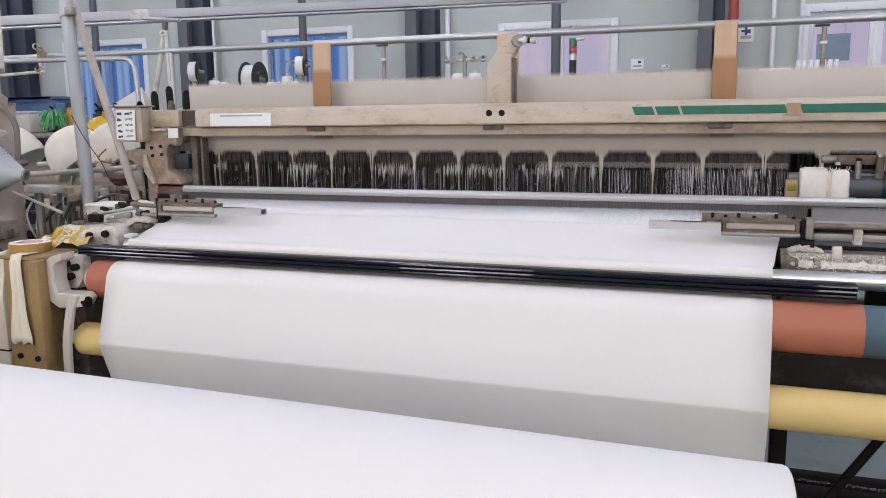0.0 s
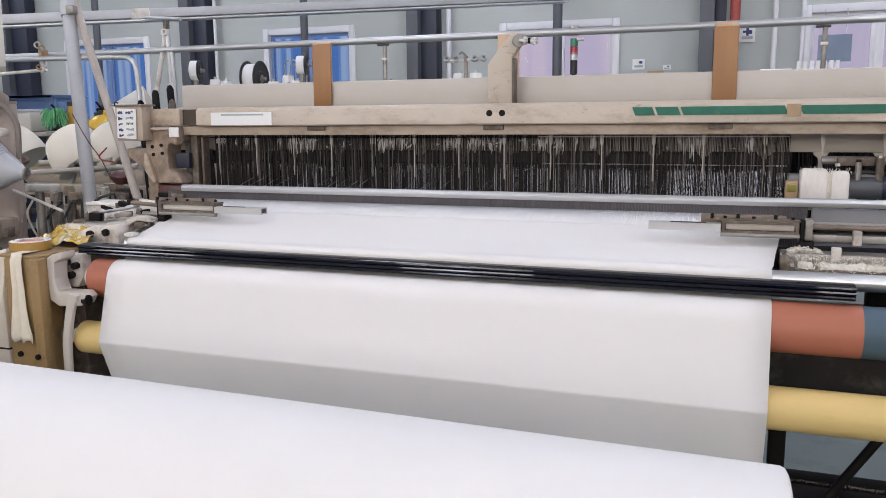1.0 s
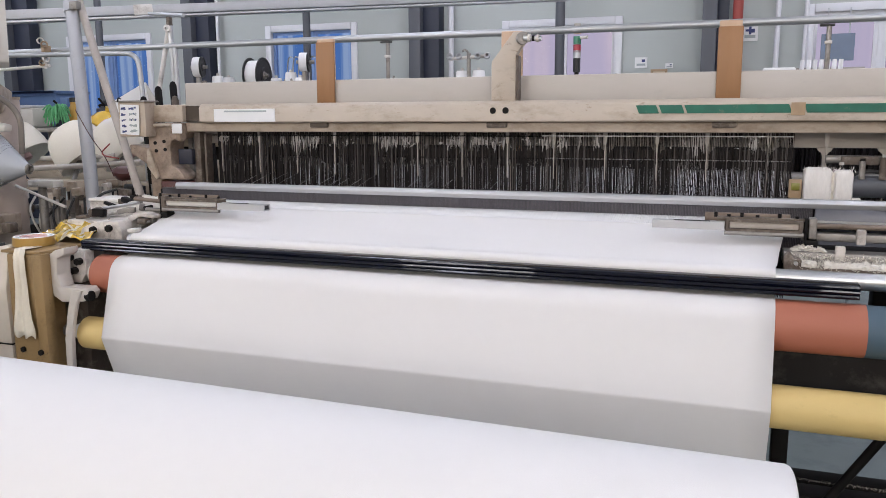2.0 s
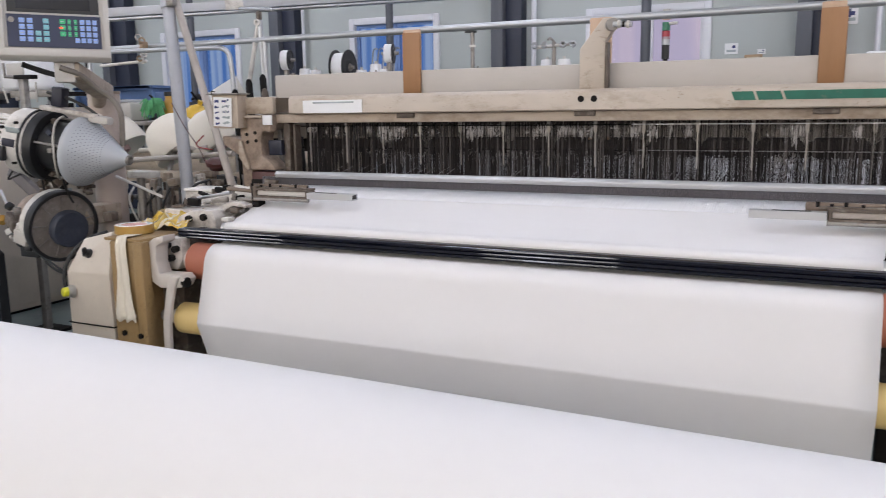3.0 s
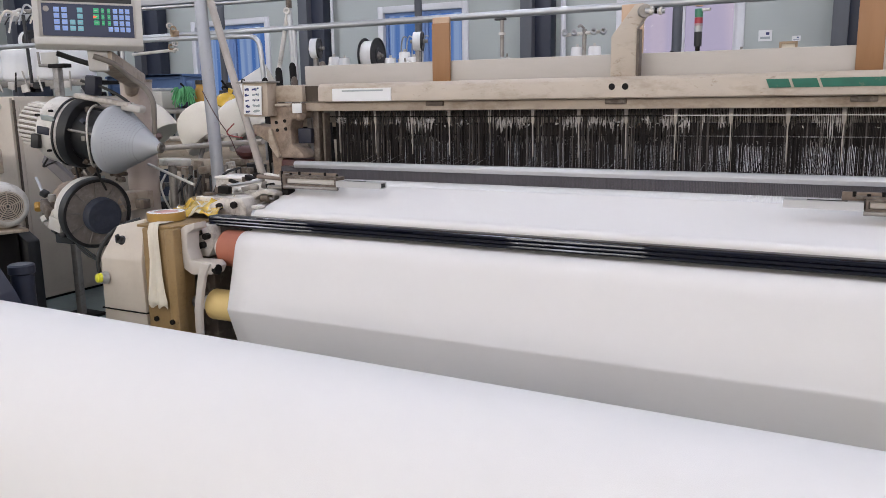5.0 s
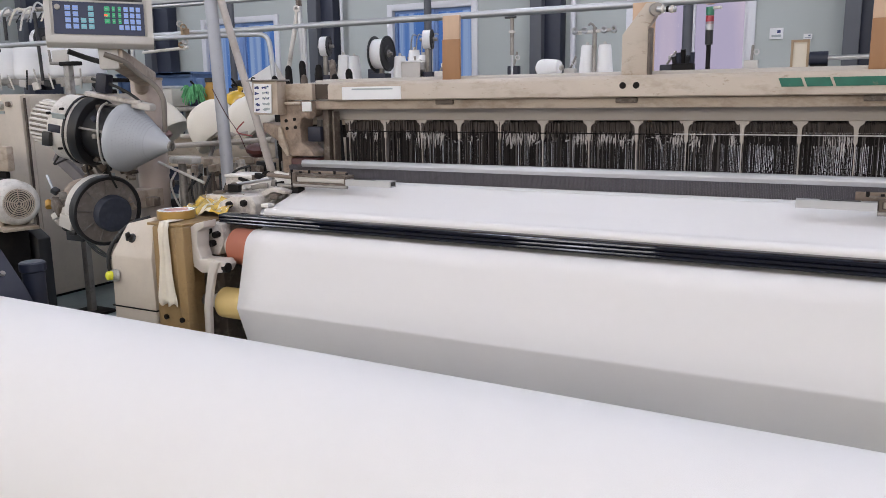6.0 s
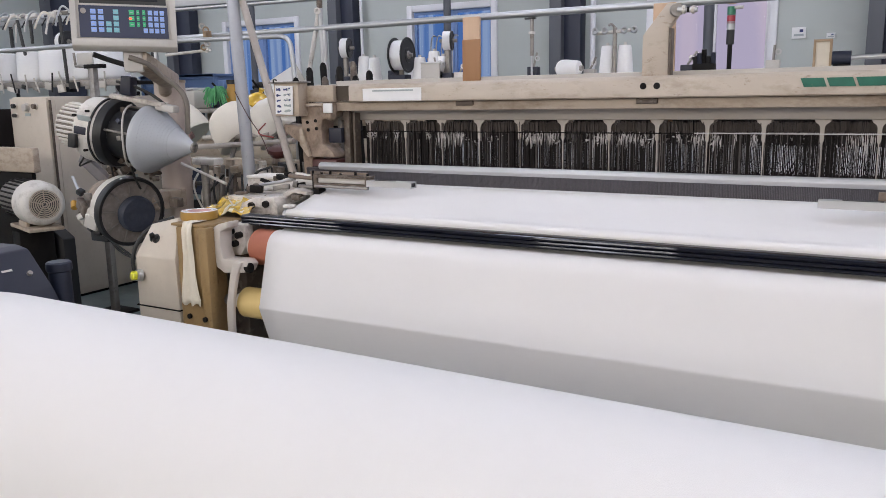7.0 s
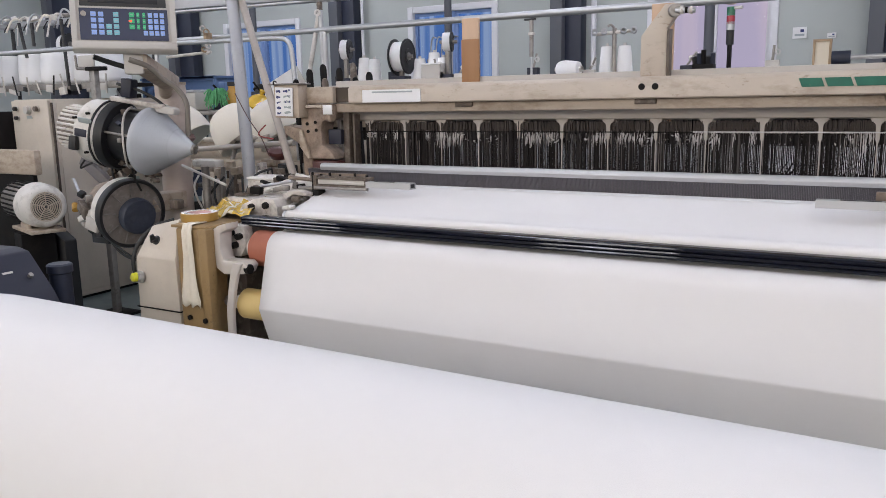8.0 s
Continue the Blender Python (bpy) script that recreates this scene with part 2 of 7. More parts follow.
KEYTEAL = material("teal key", (0.20, 0.46, 0.52), 0.4, grain=0.05, emit=0.08, emit_color=(0.2, 0.5, 0.6))
KEYGREEN = material("green key", (0.04, 0.36, 0.16), 0.4, grain=0.05, emit=0.2, emit_color=(0.02, 0.5, 0.2))
LAMPRED = material("red lamp", (0.8, 0.06, 0.03), 0.3, grain=0.05, emit=1.2, emit_color=(1, 0.1, 0.05))
DRED = material("dull red lamp lens", (0.38, 0.03, 0.05), 0.3, grain=0.05)
DGREEN = material("dull green lamp lens", (0.02, 0.16, 0.09), 0.3, grain=0.05)
DORANGE = material("faded orange lamp lens", (0.55, 0.30, 0.18), 0.4, grain=0.05)
REDSTEEL = material("red oxide pipe", (0.30, 0.04, 0.03), 0.45, grain=0.08)
BLUEBOX = material("blue plastic crate", (0.09, 0.16, 0.32), 0.5, grain=0.1, grain_size=10)
NAVYPLASTIC = material("navy plastic housing", (0.014, 0.016, 0.032), 0.5, grain=0.08, grain_size=20, bump=0.1)
ARMGREY = material("dull violet grey paint", (0.16, 0.145, 0.15), 0.5, grain=0.1, grain_size=20, stain=0.4, stain_color=(0.08, 0.07, 0.06), stain_size=12)
GREENYARN = material("green yarn", (0.12, 0.40, 0.17), 0.8, grain=0.35)
AMBER = material("amber plastic", (0.45, 0.25, 0.04), 0.4, grain=0.15)
REDWIRE = material("red wire", (0.28, 0.05, 0.045), 0.5, grain=0.1)
def blinds(name, a, b, strength, scale):
    """Daylight seen through hanging strips: two tones side by side."""
    m = bpy.data.materials.new(name)
    m.use_nodes = True
    N, L = m.node_tree.nodes, m.node_tree.links
    tc, w, r = N.new("ShaderNodeTexCoord"), N.new("ShaderNodeTexNoise"), N.new("ShaderNodeValToRGB")
    mp = N.new("ShaderNodeMapping")
    mp.inputs["Scale"].default_value = (scale, 1, 0.15)
    L.new(tc.outputs["Object"], mp.inputs["Vector"])
    w.inputs["Scale"].default_value = 1.0
    w.inputs["Detail"].default_value = 3
    L.new(mp.outputs[0], w.inputs["Vector"])
    L.new(w.outputs["Fac"], r.inputs["Fac"])
    r.color_ramp.elements[0].position, r.color_ramp.elements[1].position = 0.46, 0.60
    r.color_ramp.elements[0].color, r.color_ramp.elements[1].color = (*a, 1), (*b, 1)
    e = N.new("ShaderNodeEmission")
    e.inputs["Strength"].default_value = strength
    L.new(r.outputs[0], e.inputs["Color"])
    L.new(e.outputs[0], N["Material Output"].inputs["Surface"])
    return m


SKYBLUE = blinds("blue daylight behind blinds", (0.10, 0.23, 0.62), (0.36, 0.50, 0.82), 0.72, 9)
SKYLILAC = blinds("pale lilac daylight", (0.58, 0.52, 0.72), (0.74, 0.62, 0.76), 0.85, 2)
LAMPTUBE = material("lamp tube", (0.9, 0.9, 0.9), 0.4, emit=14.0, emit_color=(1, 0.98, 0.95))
GLASS = bpy.data.materials.new("window glass")
GLASS.use_nodes = True
GLASS.node_tree.nodes["Principled BSDF"].inputs["Transmission Weight"].default_value = 1.0
GLASS.node_tree.nodes["Principled BSDF"].inputs["Roughness"].default_value = 0.05
GLASS.node_tree.nodes["Principled BSDF"].inputs["IOR"].default_value = 1.05


# ---- mesh tools ----
def part(name, bm, mat, parent=None, label="", smooth=None):
    """Links a bmesh as one mesh object, under a thing or part if one is given."""
    me = bpy.data.meshes.new(name)
    bm.normal_update()
    bm.to_mesh(me)
    bm.free()
    for m in (mat if isinstance(mat, (list, tuple)) else [mat]):
        me.materials.append(m)
    me.shade_smooth()
    me.set_sharp_from_angle(angle=radians(35 if smooth is None else smooth))
    ob = new(name, me)
    if parent is not None:
        ob.parent = parent
    if label:
        ob["label"] = label
    return ob


def thing(name, label, category, at=(0, 0, 0), group=""):
    ob = new(name)
    ob.empty_display_size = 0.1
    ob.location = at
    return tagged(ob, label, category, group)


def box(c, s, bevel=0.0, rot=None, bm=None, mi=0):
    """A box of size s round c, its edges rounded."""
    bm = bm or bmesh.new()
    m = Matrix.Translation(c) @ (rot.to_4x4() if rot else Matrix()) @ Matrix.Diagonal((*s, 1))
    r = bmesh.ops.create_cube(bm, size=1.0, matrix=m)
    faces = {f for v in r["verts"] for f in v.link_faces}
    if bevel:
        edges = list({e for v in r["verts"] for e in v.link_edges})
        out = bmesh.ops.bevel(bm, geom=edges, offset=bevel, segments=2, profile=0.5, affect="EDGES")
        faces = {f for f in faces if f.is_valid} | set(out["faces"])
    for f in faces:
        f.material_index = mi
    return bm


def span(x0, x1, y0, y1, z0, z1, bevel=0.0, bm=None, mi=0):
    return box(((x0 + x1) / 2, (y0 + y1) / 2, (z0 + z1) / 2), (abs(x1 - x0), abs(y1 - y0), abs(z1 - z0)), bevel, None, bm, mi)


def rod(p, q, r, r2=None, seg=20, bm=None, mi=0, cap=True):
    """A round bar or cone from p to q."""
    bm = bm or bmesh.new()
    p, q = Vector(p), Vector(q)
    m = Matrix.Translation((p + q) / 2) @ (q - p).to_track_quat("Z", "Y").to_matrix().to_4x4()
    o = bmesh.ops.create_cone(bm, cap_ends=cap, segments=seg, radius1=r, radius2=r if r2 is None else r2, depth=(q - p).length, matrix=m)
    for f in {f for v in o["verts"] for f in v.link_faces}:
        f.material_index = mi
    return bm


def turned(profile, origin, axis, seg=32, bm=None, mi=0):
    """A body of revolution: profile of (along, radius) round an axis."""
    bm = bm or bmesh.new()
    m = Matrix.Translation(origin) @ Vector(axis).to_track_quat("Z", "Y").to_matrix().to_4x4()
    rings = []
    for a, r in profile:
        rings.append([bm.verts.new(m @ Vector((r * math.cos(k * math.tau / seg), r * math.sin(k * math.tau / seg), a))) for k in range(seg)] if r > 1e-6 else [bm.verts.new(m @ Vector((0, 0, a)))])
    for u, v in zip(rings, rings[1:]):
        for k in range(seg):
            j = (k + 1) % seg
            if len(u) == 1 and len(v) == 1:
                continue
            vs = [u[0], v[k], v[j]] if len(u) == 1 else [u[k], v[0], u[j]] if len(v) == 1 else [u[k], v[k], v[j], u[j]]
            f = bm.faces.new(vs)
            f.material_index = mi
    bmesh.ops.recalc_face_normals(bm, faces=bm.faces)
    return bm


def tube(points, r, seg=10, bm=None, mi=0, rounds=3):
    """A bent tube through points, its bends smoothed."""
    bm = bm or bmesh.new()
    pts = [Vector(p) for p in points]
    for _ in range(rounds if len(pts) > 2 else 0):
        cut = [pts[0]]
        for a, b in zip(pts, pts[1:]):
            cut += [a.lerp(b, 0.25), a.lerp(b, 0.75)]
        pts = cut + [pts[-1]]
    rings, side = [], None
    for i, p in enumerate(pts):
        d = (pts[min(i + 1, len(pts) - 1)] - pts[max(i - 1, 0)]).normalized()
        if side is None:
            side = d.orthogonal().normalized()
        side = (side - d * side.dot(d)).normalized()
        up = d.cross(side)
        rings.append([bm.verts.new(p + r * (math.cos(k * math.tau / seg) * side + math.sin(k * math.tau / seg) * up)) for k in range(seg)])
    for u, v in zip(rings, rings[1:]):
        for k in range(seg):
            f = bm.faces.new((u[k], u[(k + 1) % seg], v[(k + 1) % seg], v[k]))
            f.material_index = mi
    for ring, flip in ((rings[0], True), (rings[-1], False)):
        f = bm.faces.new(ring[::-1] if flip else ring)
        f.material_index = mi
    return bm


def prism(outline, axis, a, b, bevel=0.0, bm=None, mi=0):
    """An outline drawn in the plane square to the axis ('x': y,z; 'y': x,z; 'z': x,y), as thick as from a to b."""
    bm = bm or bmesh.new()
    put = {"x": lambda u, v, w: (w, u, v), "y": lambda u, v, w: (u, w, v), "z": lambda u, v, w: (u, v, w)}[axis]
    lo = [bm.verts.new(put(u, v, a)) for u, v in outline]
    hi = [bm.verts.new(put(u, v, b)) for u, v in outline]
    fs = [bm.faces.new(lo), bm.faces.new(hi[::-1])]
    for k in range(len(lo)):
        j = (k + 1) % len(lo)
        fs.append(bm.faces.new((lo[j], lo[k], hi[k], hi[j])))
    for f in fs:
        f.material_index = mi
    bmesh.ops.recalc_face_normals(bm, faces=fs)
    if bevel:
        out = bmesh.ops.bevel(bm, geom=list({e for f in fs for e in f.edges}), offset=bevel, segments=2, profile=0.5, affect="EDGES")
        for f in out["faces"]:
            f.material_index = mi
    return bm


def hull(points, bevel=0.0, bm=None):
    """A convex solid round corner points."""
    bm = bm or bmesh.new()
    vs = [bm.verts.new(p) for p in points]
    bmesh.ops.convex_hull(bm, input=vs)
    bmesh.ops.dissolve_limit(bm, angle_limit=0.02, verts=bm.verts, edges=bm.edges)
    bmesh.ops.recalc_face_normals(bm, faces=bm.faces)
    if bevel:
        bmesh.ops.bevel(bm, geom=list(bm.edges), offset=bevel, segments=2, profile=0.5, affect="EDGES")
    return bm


def bolts(places, axis, r, depth, mat, parent, name="bolt"):
    for p in places:
        q = Vector(p) + Vector(axis) * depth
        part(name, rod(p, q, r, seg=6), mat, parent)


# ---- the hall ----
def hall():
    f = part("floor", span(HALL_L, HALL_R, HALL_N, HALL_F + 0.2, -0.1, 0.0), FLOOR)
    tagged(f, "sea green painted concrete floor, stained and worn", "floor", kind="structure")
    # the far wall, with openings for the windows: (left, right, sill, head)
    holes = [(-8.75, -7.40, 1.0, 2.50), (-5.56, -4.37, 1.0, 2.51), (-2.48, -1.22, 1.0, 2.44), (0.66, 1.95, 1.0, 2.47)]
    bm = bmesh.new()
    edges = [HALL_L] + [x for h in holes for x in h[:2]] + [HALL_R]
    for k in range(0, len(edges), 2):
        span(edges[k], edges[k + 1], HALL_F, HALL_F + 0.2, 0, HALL_H, bm=bm)
    for x0, x1, z0, z1 in holes:
        span(x0, x1, HALL_F, HALL_F + 0.2, 0, z0, bm=bm)
        span(x0, x1, HALL_F, HALL_F + 0.2, z1, HALL_H, bm=bm)
    tagged(part("wall_north", bm, WALLPAINT), "pale grey green painted panel wall of the mill", "wall", kind="structure")
    for nm, a in (("wall_west", (HALL_L - 0.2, HALL_L, HALL_N, HALL_F + 0.2)), ("wall_east", (HALL_R, HALL_R + 0.2, HALL_N, HALL_F + 0.2)), ):
        tagged(part(nm, span(*a, 0, HALL_H), WALLWARM if nm == "wall_east" else WALLPAINT), "painted panel wall of the mill", "wall", kind="structure")
    tagged(part("ceiling", span(HALL_L - 0.2, HALL_R + 0.2, HALL_N - 0.2, HALL_F + 0.2, HALL_H, HALL_H + 0.15), CEIL), "white panel ceiling of the mill", "ceiling", kind="structure")
    # unseen wall behind the camera; its windows are added to light the loom's front
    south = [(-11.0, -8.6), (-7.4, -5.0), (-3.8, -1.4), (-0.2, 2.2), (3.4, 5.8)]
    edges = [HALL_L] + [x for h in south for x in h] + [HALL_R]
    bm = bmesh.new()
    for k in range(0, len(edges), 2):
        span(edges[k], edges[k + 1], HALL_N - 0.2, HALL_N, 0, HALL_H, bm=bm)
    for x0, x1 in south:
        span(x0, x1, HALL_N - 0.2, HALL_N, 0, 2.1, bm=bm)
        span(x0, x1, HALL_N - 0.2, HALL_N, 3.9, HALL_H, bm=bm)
    tagged(part("wall_south", bm, WALLWARM), "unseen cream wall with windows added for front light", "wall", kind="structure")
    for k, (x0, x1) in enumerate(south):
        w = thing("window_%d" % (k + 5), "unseen window added behind the camera for front light", "window")
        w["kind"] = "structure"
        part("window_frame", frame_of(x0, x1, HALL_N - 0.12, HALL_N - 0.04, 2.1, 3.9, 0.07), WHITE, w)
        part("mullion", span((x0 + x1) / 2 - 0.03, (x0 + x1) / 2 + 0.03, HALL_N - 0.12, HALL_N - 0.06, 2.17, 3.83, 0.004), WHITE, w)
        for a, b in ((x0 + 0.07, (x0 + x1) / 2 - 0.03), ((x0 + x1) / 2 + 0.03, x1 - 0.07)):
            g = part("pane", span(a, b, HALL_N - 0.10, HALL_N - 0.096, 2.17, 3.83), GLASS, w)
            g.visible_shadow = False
        # fill lamp in the added window, for faces turned to the camera
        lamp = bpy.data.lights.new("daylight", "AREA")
        lamp.shape, lamp.size, lamp.size_y, lamp.energy, lamp.color = "RECTANGLE", x1 - x0 - 0.2, 1.6, SOUTH_FILL_WATTS, (0.97, 0.885, 0.79)
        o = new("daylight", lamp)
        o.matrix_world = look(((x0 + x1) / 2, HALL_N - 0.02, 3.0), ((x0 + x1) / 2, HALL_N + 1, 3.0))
    tints = [SKYBLUE, SKYBLUE, SKYLILAC, SKYLILAC]
    words = ["blue lit", "blue lit", "pale lilac lit", "pale lilac lit"]
    for k, (x0, x1, z0, z1) in enumerate(holes):
        w = thing("window_%d" % (k + 1), "%s window in a white frame" % words[k], "window")
        w["kind"] = "structure"
        bm = bmesh.new()
        for a in ((x0 - 0.04, x0 + 0.04, z0 - 0.04, z1 + 0.04), (x1 - 0.04, x1 + 0.04, z0 - 0.04, z1 + 0.04)):
            span(a[0], a[1], HALL_F - 0.03, HALL_F + 0.12, a[2], a[3], 0.008, bm)
        for a in ((x0 + 0.04, x1 - 0.04, z1 - 0.04, z1 + 0.04), (x0 + 0.04, x1 - 0.04, z0 - 0.04, z0 + 0.04)):
            span(a[0], a[1], HALL_F - 0.028, HALL_F + 0.118, a[2], a[3], 0.008, bm)
        part("window_frame", bm, WHITE, w)
        mid = (x0 + x1) / 2
        leaf = BLUEPVC if k < 2 else WHITE
        part("mullion", span(mid - 0.025, mid + 0.025, HALL_F + 0.02, HALL_F + 0.09, z0 + 0.04, z1 - 0.04, 0.005), leaf, w)
        for a, b in ((x0 + 0.04, mid - 0.025), (mid + 0.025, x1 - 0.04)):
            part("sash", frame_of(a, b, HALL_F + 0.03, HALL_F + 0.07, z0 + 0.04, z1 - 0.04, 0.035), leaf, w)
            g = part("pane", span(a + 0.03, b - 0.03, HALL_F + 0.048, HALL_F + 0.052, z0 + 0.1, z1 - 0.1), GLASS, w)
            g.visible_shadow = False
        tagged(part("backdrop_%d" % (k + 1), span(x0 - 0.1, x1 + 0.1, HALL_F + 0.3, HALL_F + 0.32, z0 - 0.1, z1 + 0.1), tints[k]),
               "%s outdoor light behind the window" % words[k].split(" lit")[0], "backdrop", kind="structure")
    # steel columns before the wall
    for k, (x, w) in enumerate([(-12.25, 0.62), (-9.47, 0.42), (-6.48, 0.33), (-3.38, 0.33), (-0.23, 0.25), (3.0, 0.3)]):
        c = thing("column_%d" % (k + 1), "dark blue grey steel column against the wall", "column", group="wall columns")
        c["kind"] = "structure"
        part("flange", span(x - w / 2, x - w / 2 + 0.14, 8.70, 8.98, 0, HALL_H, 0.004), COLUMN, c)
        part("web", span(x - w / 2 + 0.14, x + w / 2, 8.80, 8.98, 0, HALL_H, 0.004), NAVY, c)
    for x, y, r, m, lab in ((-7.86, 8.6, 0.045, COLUMN, "dark"), (-4.80, 8.6, 0.045, COLUMN, "dark"), (-1.78, 8.6, 0.05, COLUMN, "dark"), (-0.02, 8.75, 0.05, REDSTEEL, "red oxide"), (0.36, 8.9, 0.026, WHITE, "white"),
                            (0.62, 8.9, 0.022, WHITE, "white"), (-3.1, 8.9, 0.03, WHITE, "white"), (-6.25, 8.9, 0.02, WHITE, "white"), (1.95, 8.6, 0.06, COLUMN, "dark")):
        p = thing("wall_pipe", "%s upright pipe along the wall" % lab, "pipe", group="wall pipes")
        part("pipe", rod((x, y, 0), (x, y, HALL_H), r, seg=14), m, p)
        part("clip", span(x - r * 1.4, x + r * 1.4, y - r * 1.2, HALL_F, 3.4, 3.44, 0.003), GALV, p)
    # unseen lamps assumed in rows under the ceiling, each with a point lamp
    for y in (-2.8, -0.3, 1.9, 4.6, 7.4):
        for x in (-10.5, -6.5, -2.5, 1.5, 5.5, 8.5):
            l = thing("ceiling_light", "white twin tube ceiling light, lit, assumed out of view", "ceiling light", (x, y, HALL_H), "ceiling lights")
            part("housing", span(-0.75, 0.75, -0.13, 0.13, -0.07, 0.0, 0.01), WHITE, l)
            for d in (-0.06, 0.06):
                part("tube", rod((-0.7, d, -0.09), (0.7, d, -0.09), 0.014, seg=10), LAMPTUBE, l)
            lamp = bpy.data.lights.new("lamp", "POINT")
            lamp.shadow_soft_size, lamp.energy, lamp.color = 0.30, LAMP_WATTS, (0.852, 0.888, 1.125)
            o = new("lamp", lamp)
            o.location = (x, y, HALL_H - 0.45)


def frame_of(x0, x1, y0, y1, z0, z1, w):
    bm = span(x0, x0 + w, y0, y1, z0, z1)
    span(x1 - w, x1, y0, y1, z0, z1, bm=bm)
    span(x0 + w, x1 - w, y0, y1, z0, z0 + w, bm=bm)
    span(x0 + w, x1 - w, y0, y1, z1 - w, z1, bm=bm)
    return bm


hall()

# ---- the loom ----
TAPE_A, TAPE_B = 0.151, 0.189
FELL_Y, FELL_Z = 2.285, 1.120
RED_Y, RED_Z, RED_R = 1.942, 0.943, 0.0594
YEL_Y, YEL_Z, YEL_R = 1.888, 0.766, 0.0498
EYE_Y = 2.72
STROKE = 0.10
RAIL_LOW = 1.308
HEALD_SIZE = 0.978
HEALD_AT = Vector((-0.0003, 0.0, 0.0312))
HOOKS = (-1.921, -1.748, -1.581, -1.419, -1.252, -1.082, -0.911, -0.744, -0.579, -0.405, -0.236, -0.080, 0.105, 0.270, 0.440, 0.610, 0.780)


def heald_frame(loom, y, name, label, low, block):
    h = thing(name, label, "")
    h.parent = loom
    h.scale = (HEALD_SIZE, HEALD_SIZE, HEALD_SIZE)
    h.location = HEALD_AT
    bm = span(-2.08, 0.95, y, y + 0.022, low, low + 0.16, 0.004)
    part("top_rail", bm, RAIL, h)
    part("bottom_rail", span(-2.08, 0.95, y, y + 0.022, low - 0.62, low - 0.56, 0.004), STEEL_DULL, h)
    for x in (-2.07, 0.94):
        part("end_stave", span(x - 0.01, x + 0.01, y, y + 0.022, low - 0.56, low, 0.002), STEEL_DULL, h)
    # the rail's lower edge: stepped shoulders round each long heddle hook
    for x in HOOKS:
        right = [(0.023, 0), (0.019, -0.009), (0.011, -0.0145), (0.0075, -0.020), (0.0062, -0.028), (0.0055, -0.066), (0.0018, -0.074), (0.0014, -0.19)]
        outline = [(x + u, low + v) for u, v in right] + [(x - u, low + v) for u, v in right[::-1]]
        part("heddle_hook", prism(outline, "y", y + 0.003, y + 0.013), RAIL, h)
    part("heddle_rod", span(-2.05, -0.62, y - 0.003, y - 0.001, low - 0.047, low - 0.043), DARK, h, "dark steel heddle rod")
    part("heddle_rod", span(-0.62, 0.175, y - 0.003, y - 0.001, low - 0.0455, low - 0.042), STEEL, h, "bright steel heddle rod")
    rnd = random.Random(int(y * 1000))
    # flat wires: close together at the left, thinning towards the right, each with a dark head
    bm = bmesh.new()
    x = -1.94
    while x < 0.178:
        u = (x + 1.94) / 2.12
        open_ = 0.5 + 0.5 * noise.noise(Vector((x * 7, y * 5, 2)))
        z1 = low - 0.004 + rnd.uniform(-0.010, 0.0)
        yy = y + 0.009 + rnd.uniform(-0.006, 0.006)
        wdt = rnd.choice((0.0009, 0.0013, 0.0018)) * (1.25 - 0.35 * u)
        span(x - wdt, x + wdt, yy - 0.0005, yy + 0.0005, low - 0.55, z1, bm=bm, mi=1 if rnd.random() < 0.10 + 0.15 * u else 0)
        hw = wdt * 1.25
        span(x - hw, x + hw, yy - 0.0015, yy + 0.0015, low - 0.040 + rnd.uniform(-0.012, 0.006), z1, bm=bm, mi=2)
        x += rnd.uniform(0.0024, 0.0036) * (1.0 + (0.10 + 1.05 * u) * open_)
    part("heddle_bank", bm, [HEDDLE, HEDDLE_GREY, HEADBROWN], h, "dark steel heddle wires with brown heads")["kind"] = "stuff"
    # lint hangs in tufts, thick in some places and bare in others
    bm = bmesh.new()
    for k in range(1500):
        x = rnd.uniform(-1.93, 0.17)
        thick = noise.noise(Vector((x * 11.0, y * 7, 1.5))) + 0.6 * noise.noise(Vector((x * 37.0, y * 7, 4.5)))
        if thick < 0.16 + 0.35 * max(0.0, (x + 1.0) / 1.2):
            continue
        top = low - 0.040 - 0.03 * rnd.random()
        ln = rnd.choice((0.008, 0.014, 0.022, 0.034)) * (0.6 + thick)
        wdt = rnd.choice((0.0004, 0.0006, 0.0008, 0.0013))
        lean = rnd.uniform(-0.003, 0.003)
        bm.faces.new([bm.verts.new(v) for v in ((x - wdt, y - 0.001, top), (x + wdt, y - 0.001, top), (x + wdt * 0.6 + lean, y - 0.002, top - ln), (x - wdt * 0.6 + lean, y - 0.002, top - ln))])
    for k in range(120):
        x = rnd.uniform(-1.93, 0.15)
        if noise.noise(Vector((x * 9.0, y * 7, 1.5))) < 0.12:
            continue
        z1 = low - 0.048 - 0.035 * rnd.random()
        r = rnd.uniform(0.002, 0.005)
        m = Matrix.Translation((x, y - 0.002, z1)) @ Euler((rnd.uniform(0, 3), rnd.uniform(0, 3), 0)).to_matrix().to_4x4() @ Matrix.Diagonal((r * 0.6, r * 0.4, r * rnd.uniform(1.0, 2.4), 1))
        bmesh.ops.create_icosphere(bm, subdivisions=1, radius=1.0, matrix=m)
    part("lint_layer", bm, HEDDLE_PALE, h, "shreds of white lint on the heddles")["kind"] = "stuff"
    if block:
        for x0, x1, top in ((-1.48, -1.405, 1.605), (-0.062, 0.012, 1.605)):
            part("guide_block", span(x0, x1, y - 0.012, y + 0.002 - 0.004, low - 0.0 + 0.05, top, 0.004), BAKELITE, h, "brown bakelite guide block")
    return h


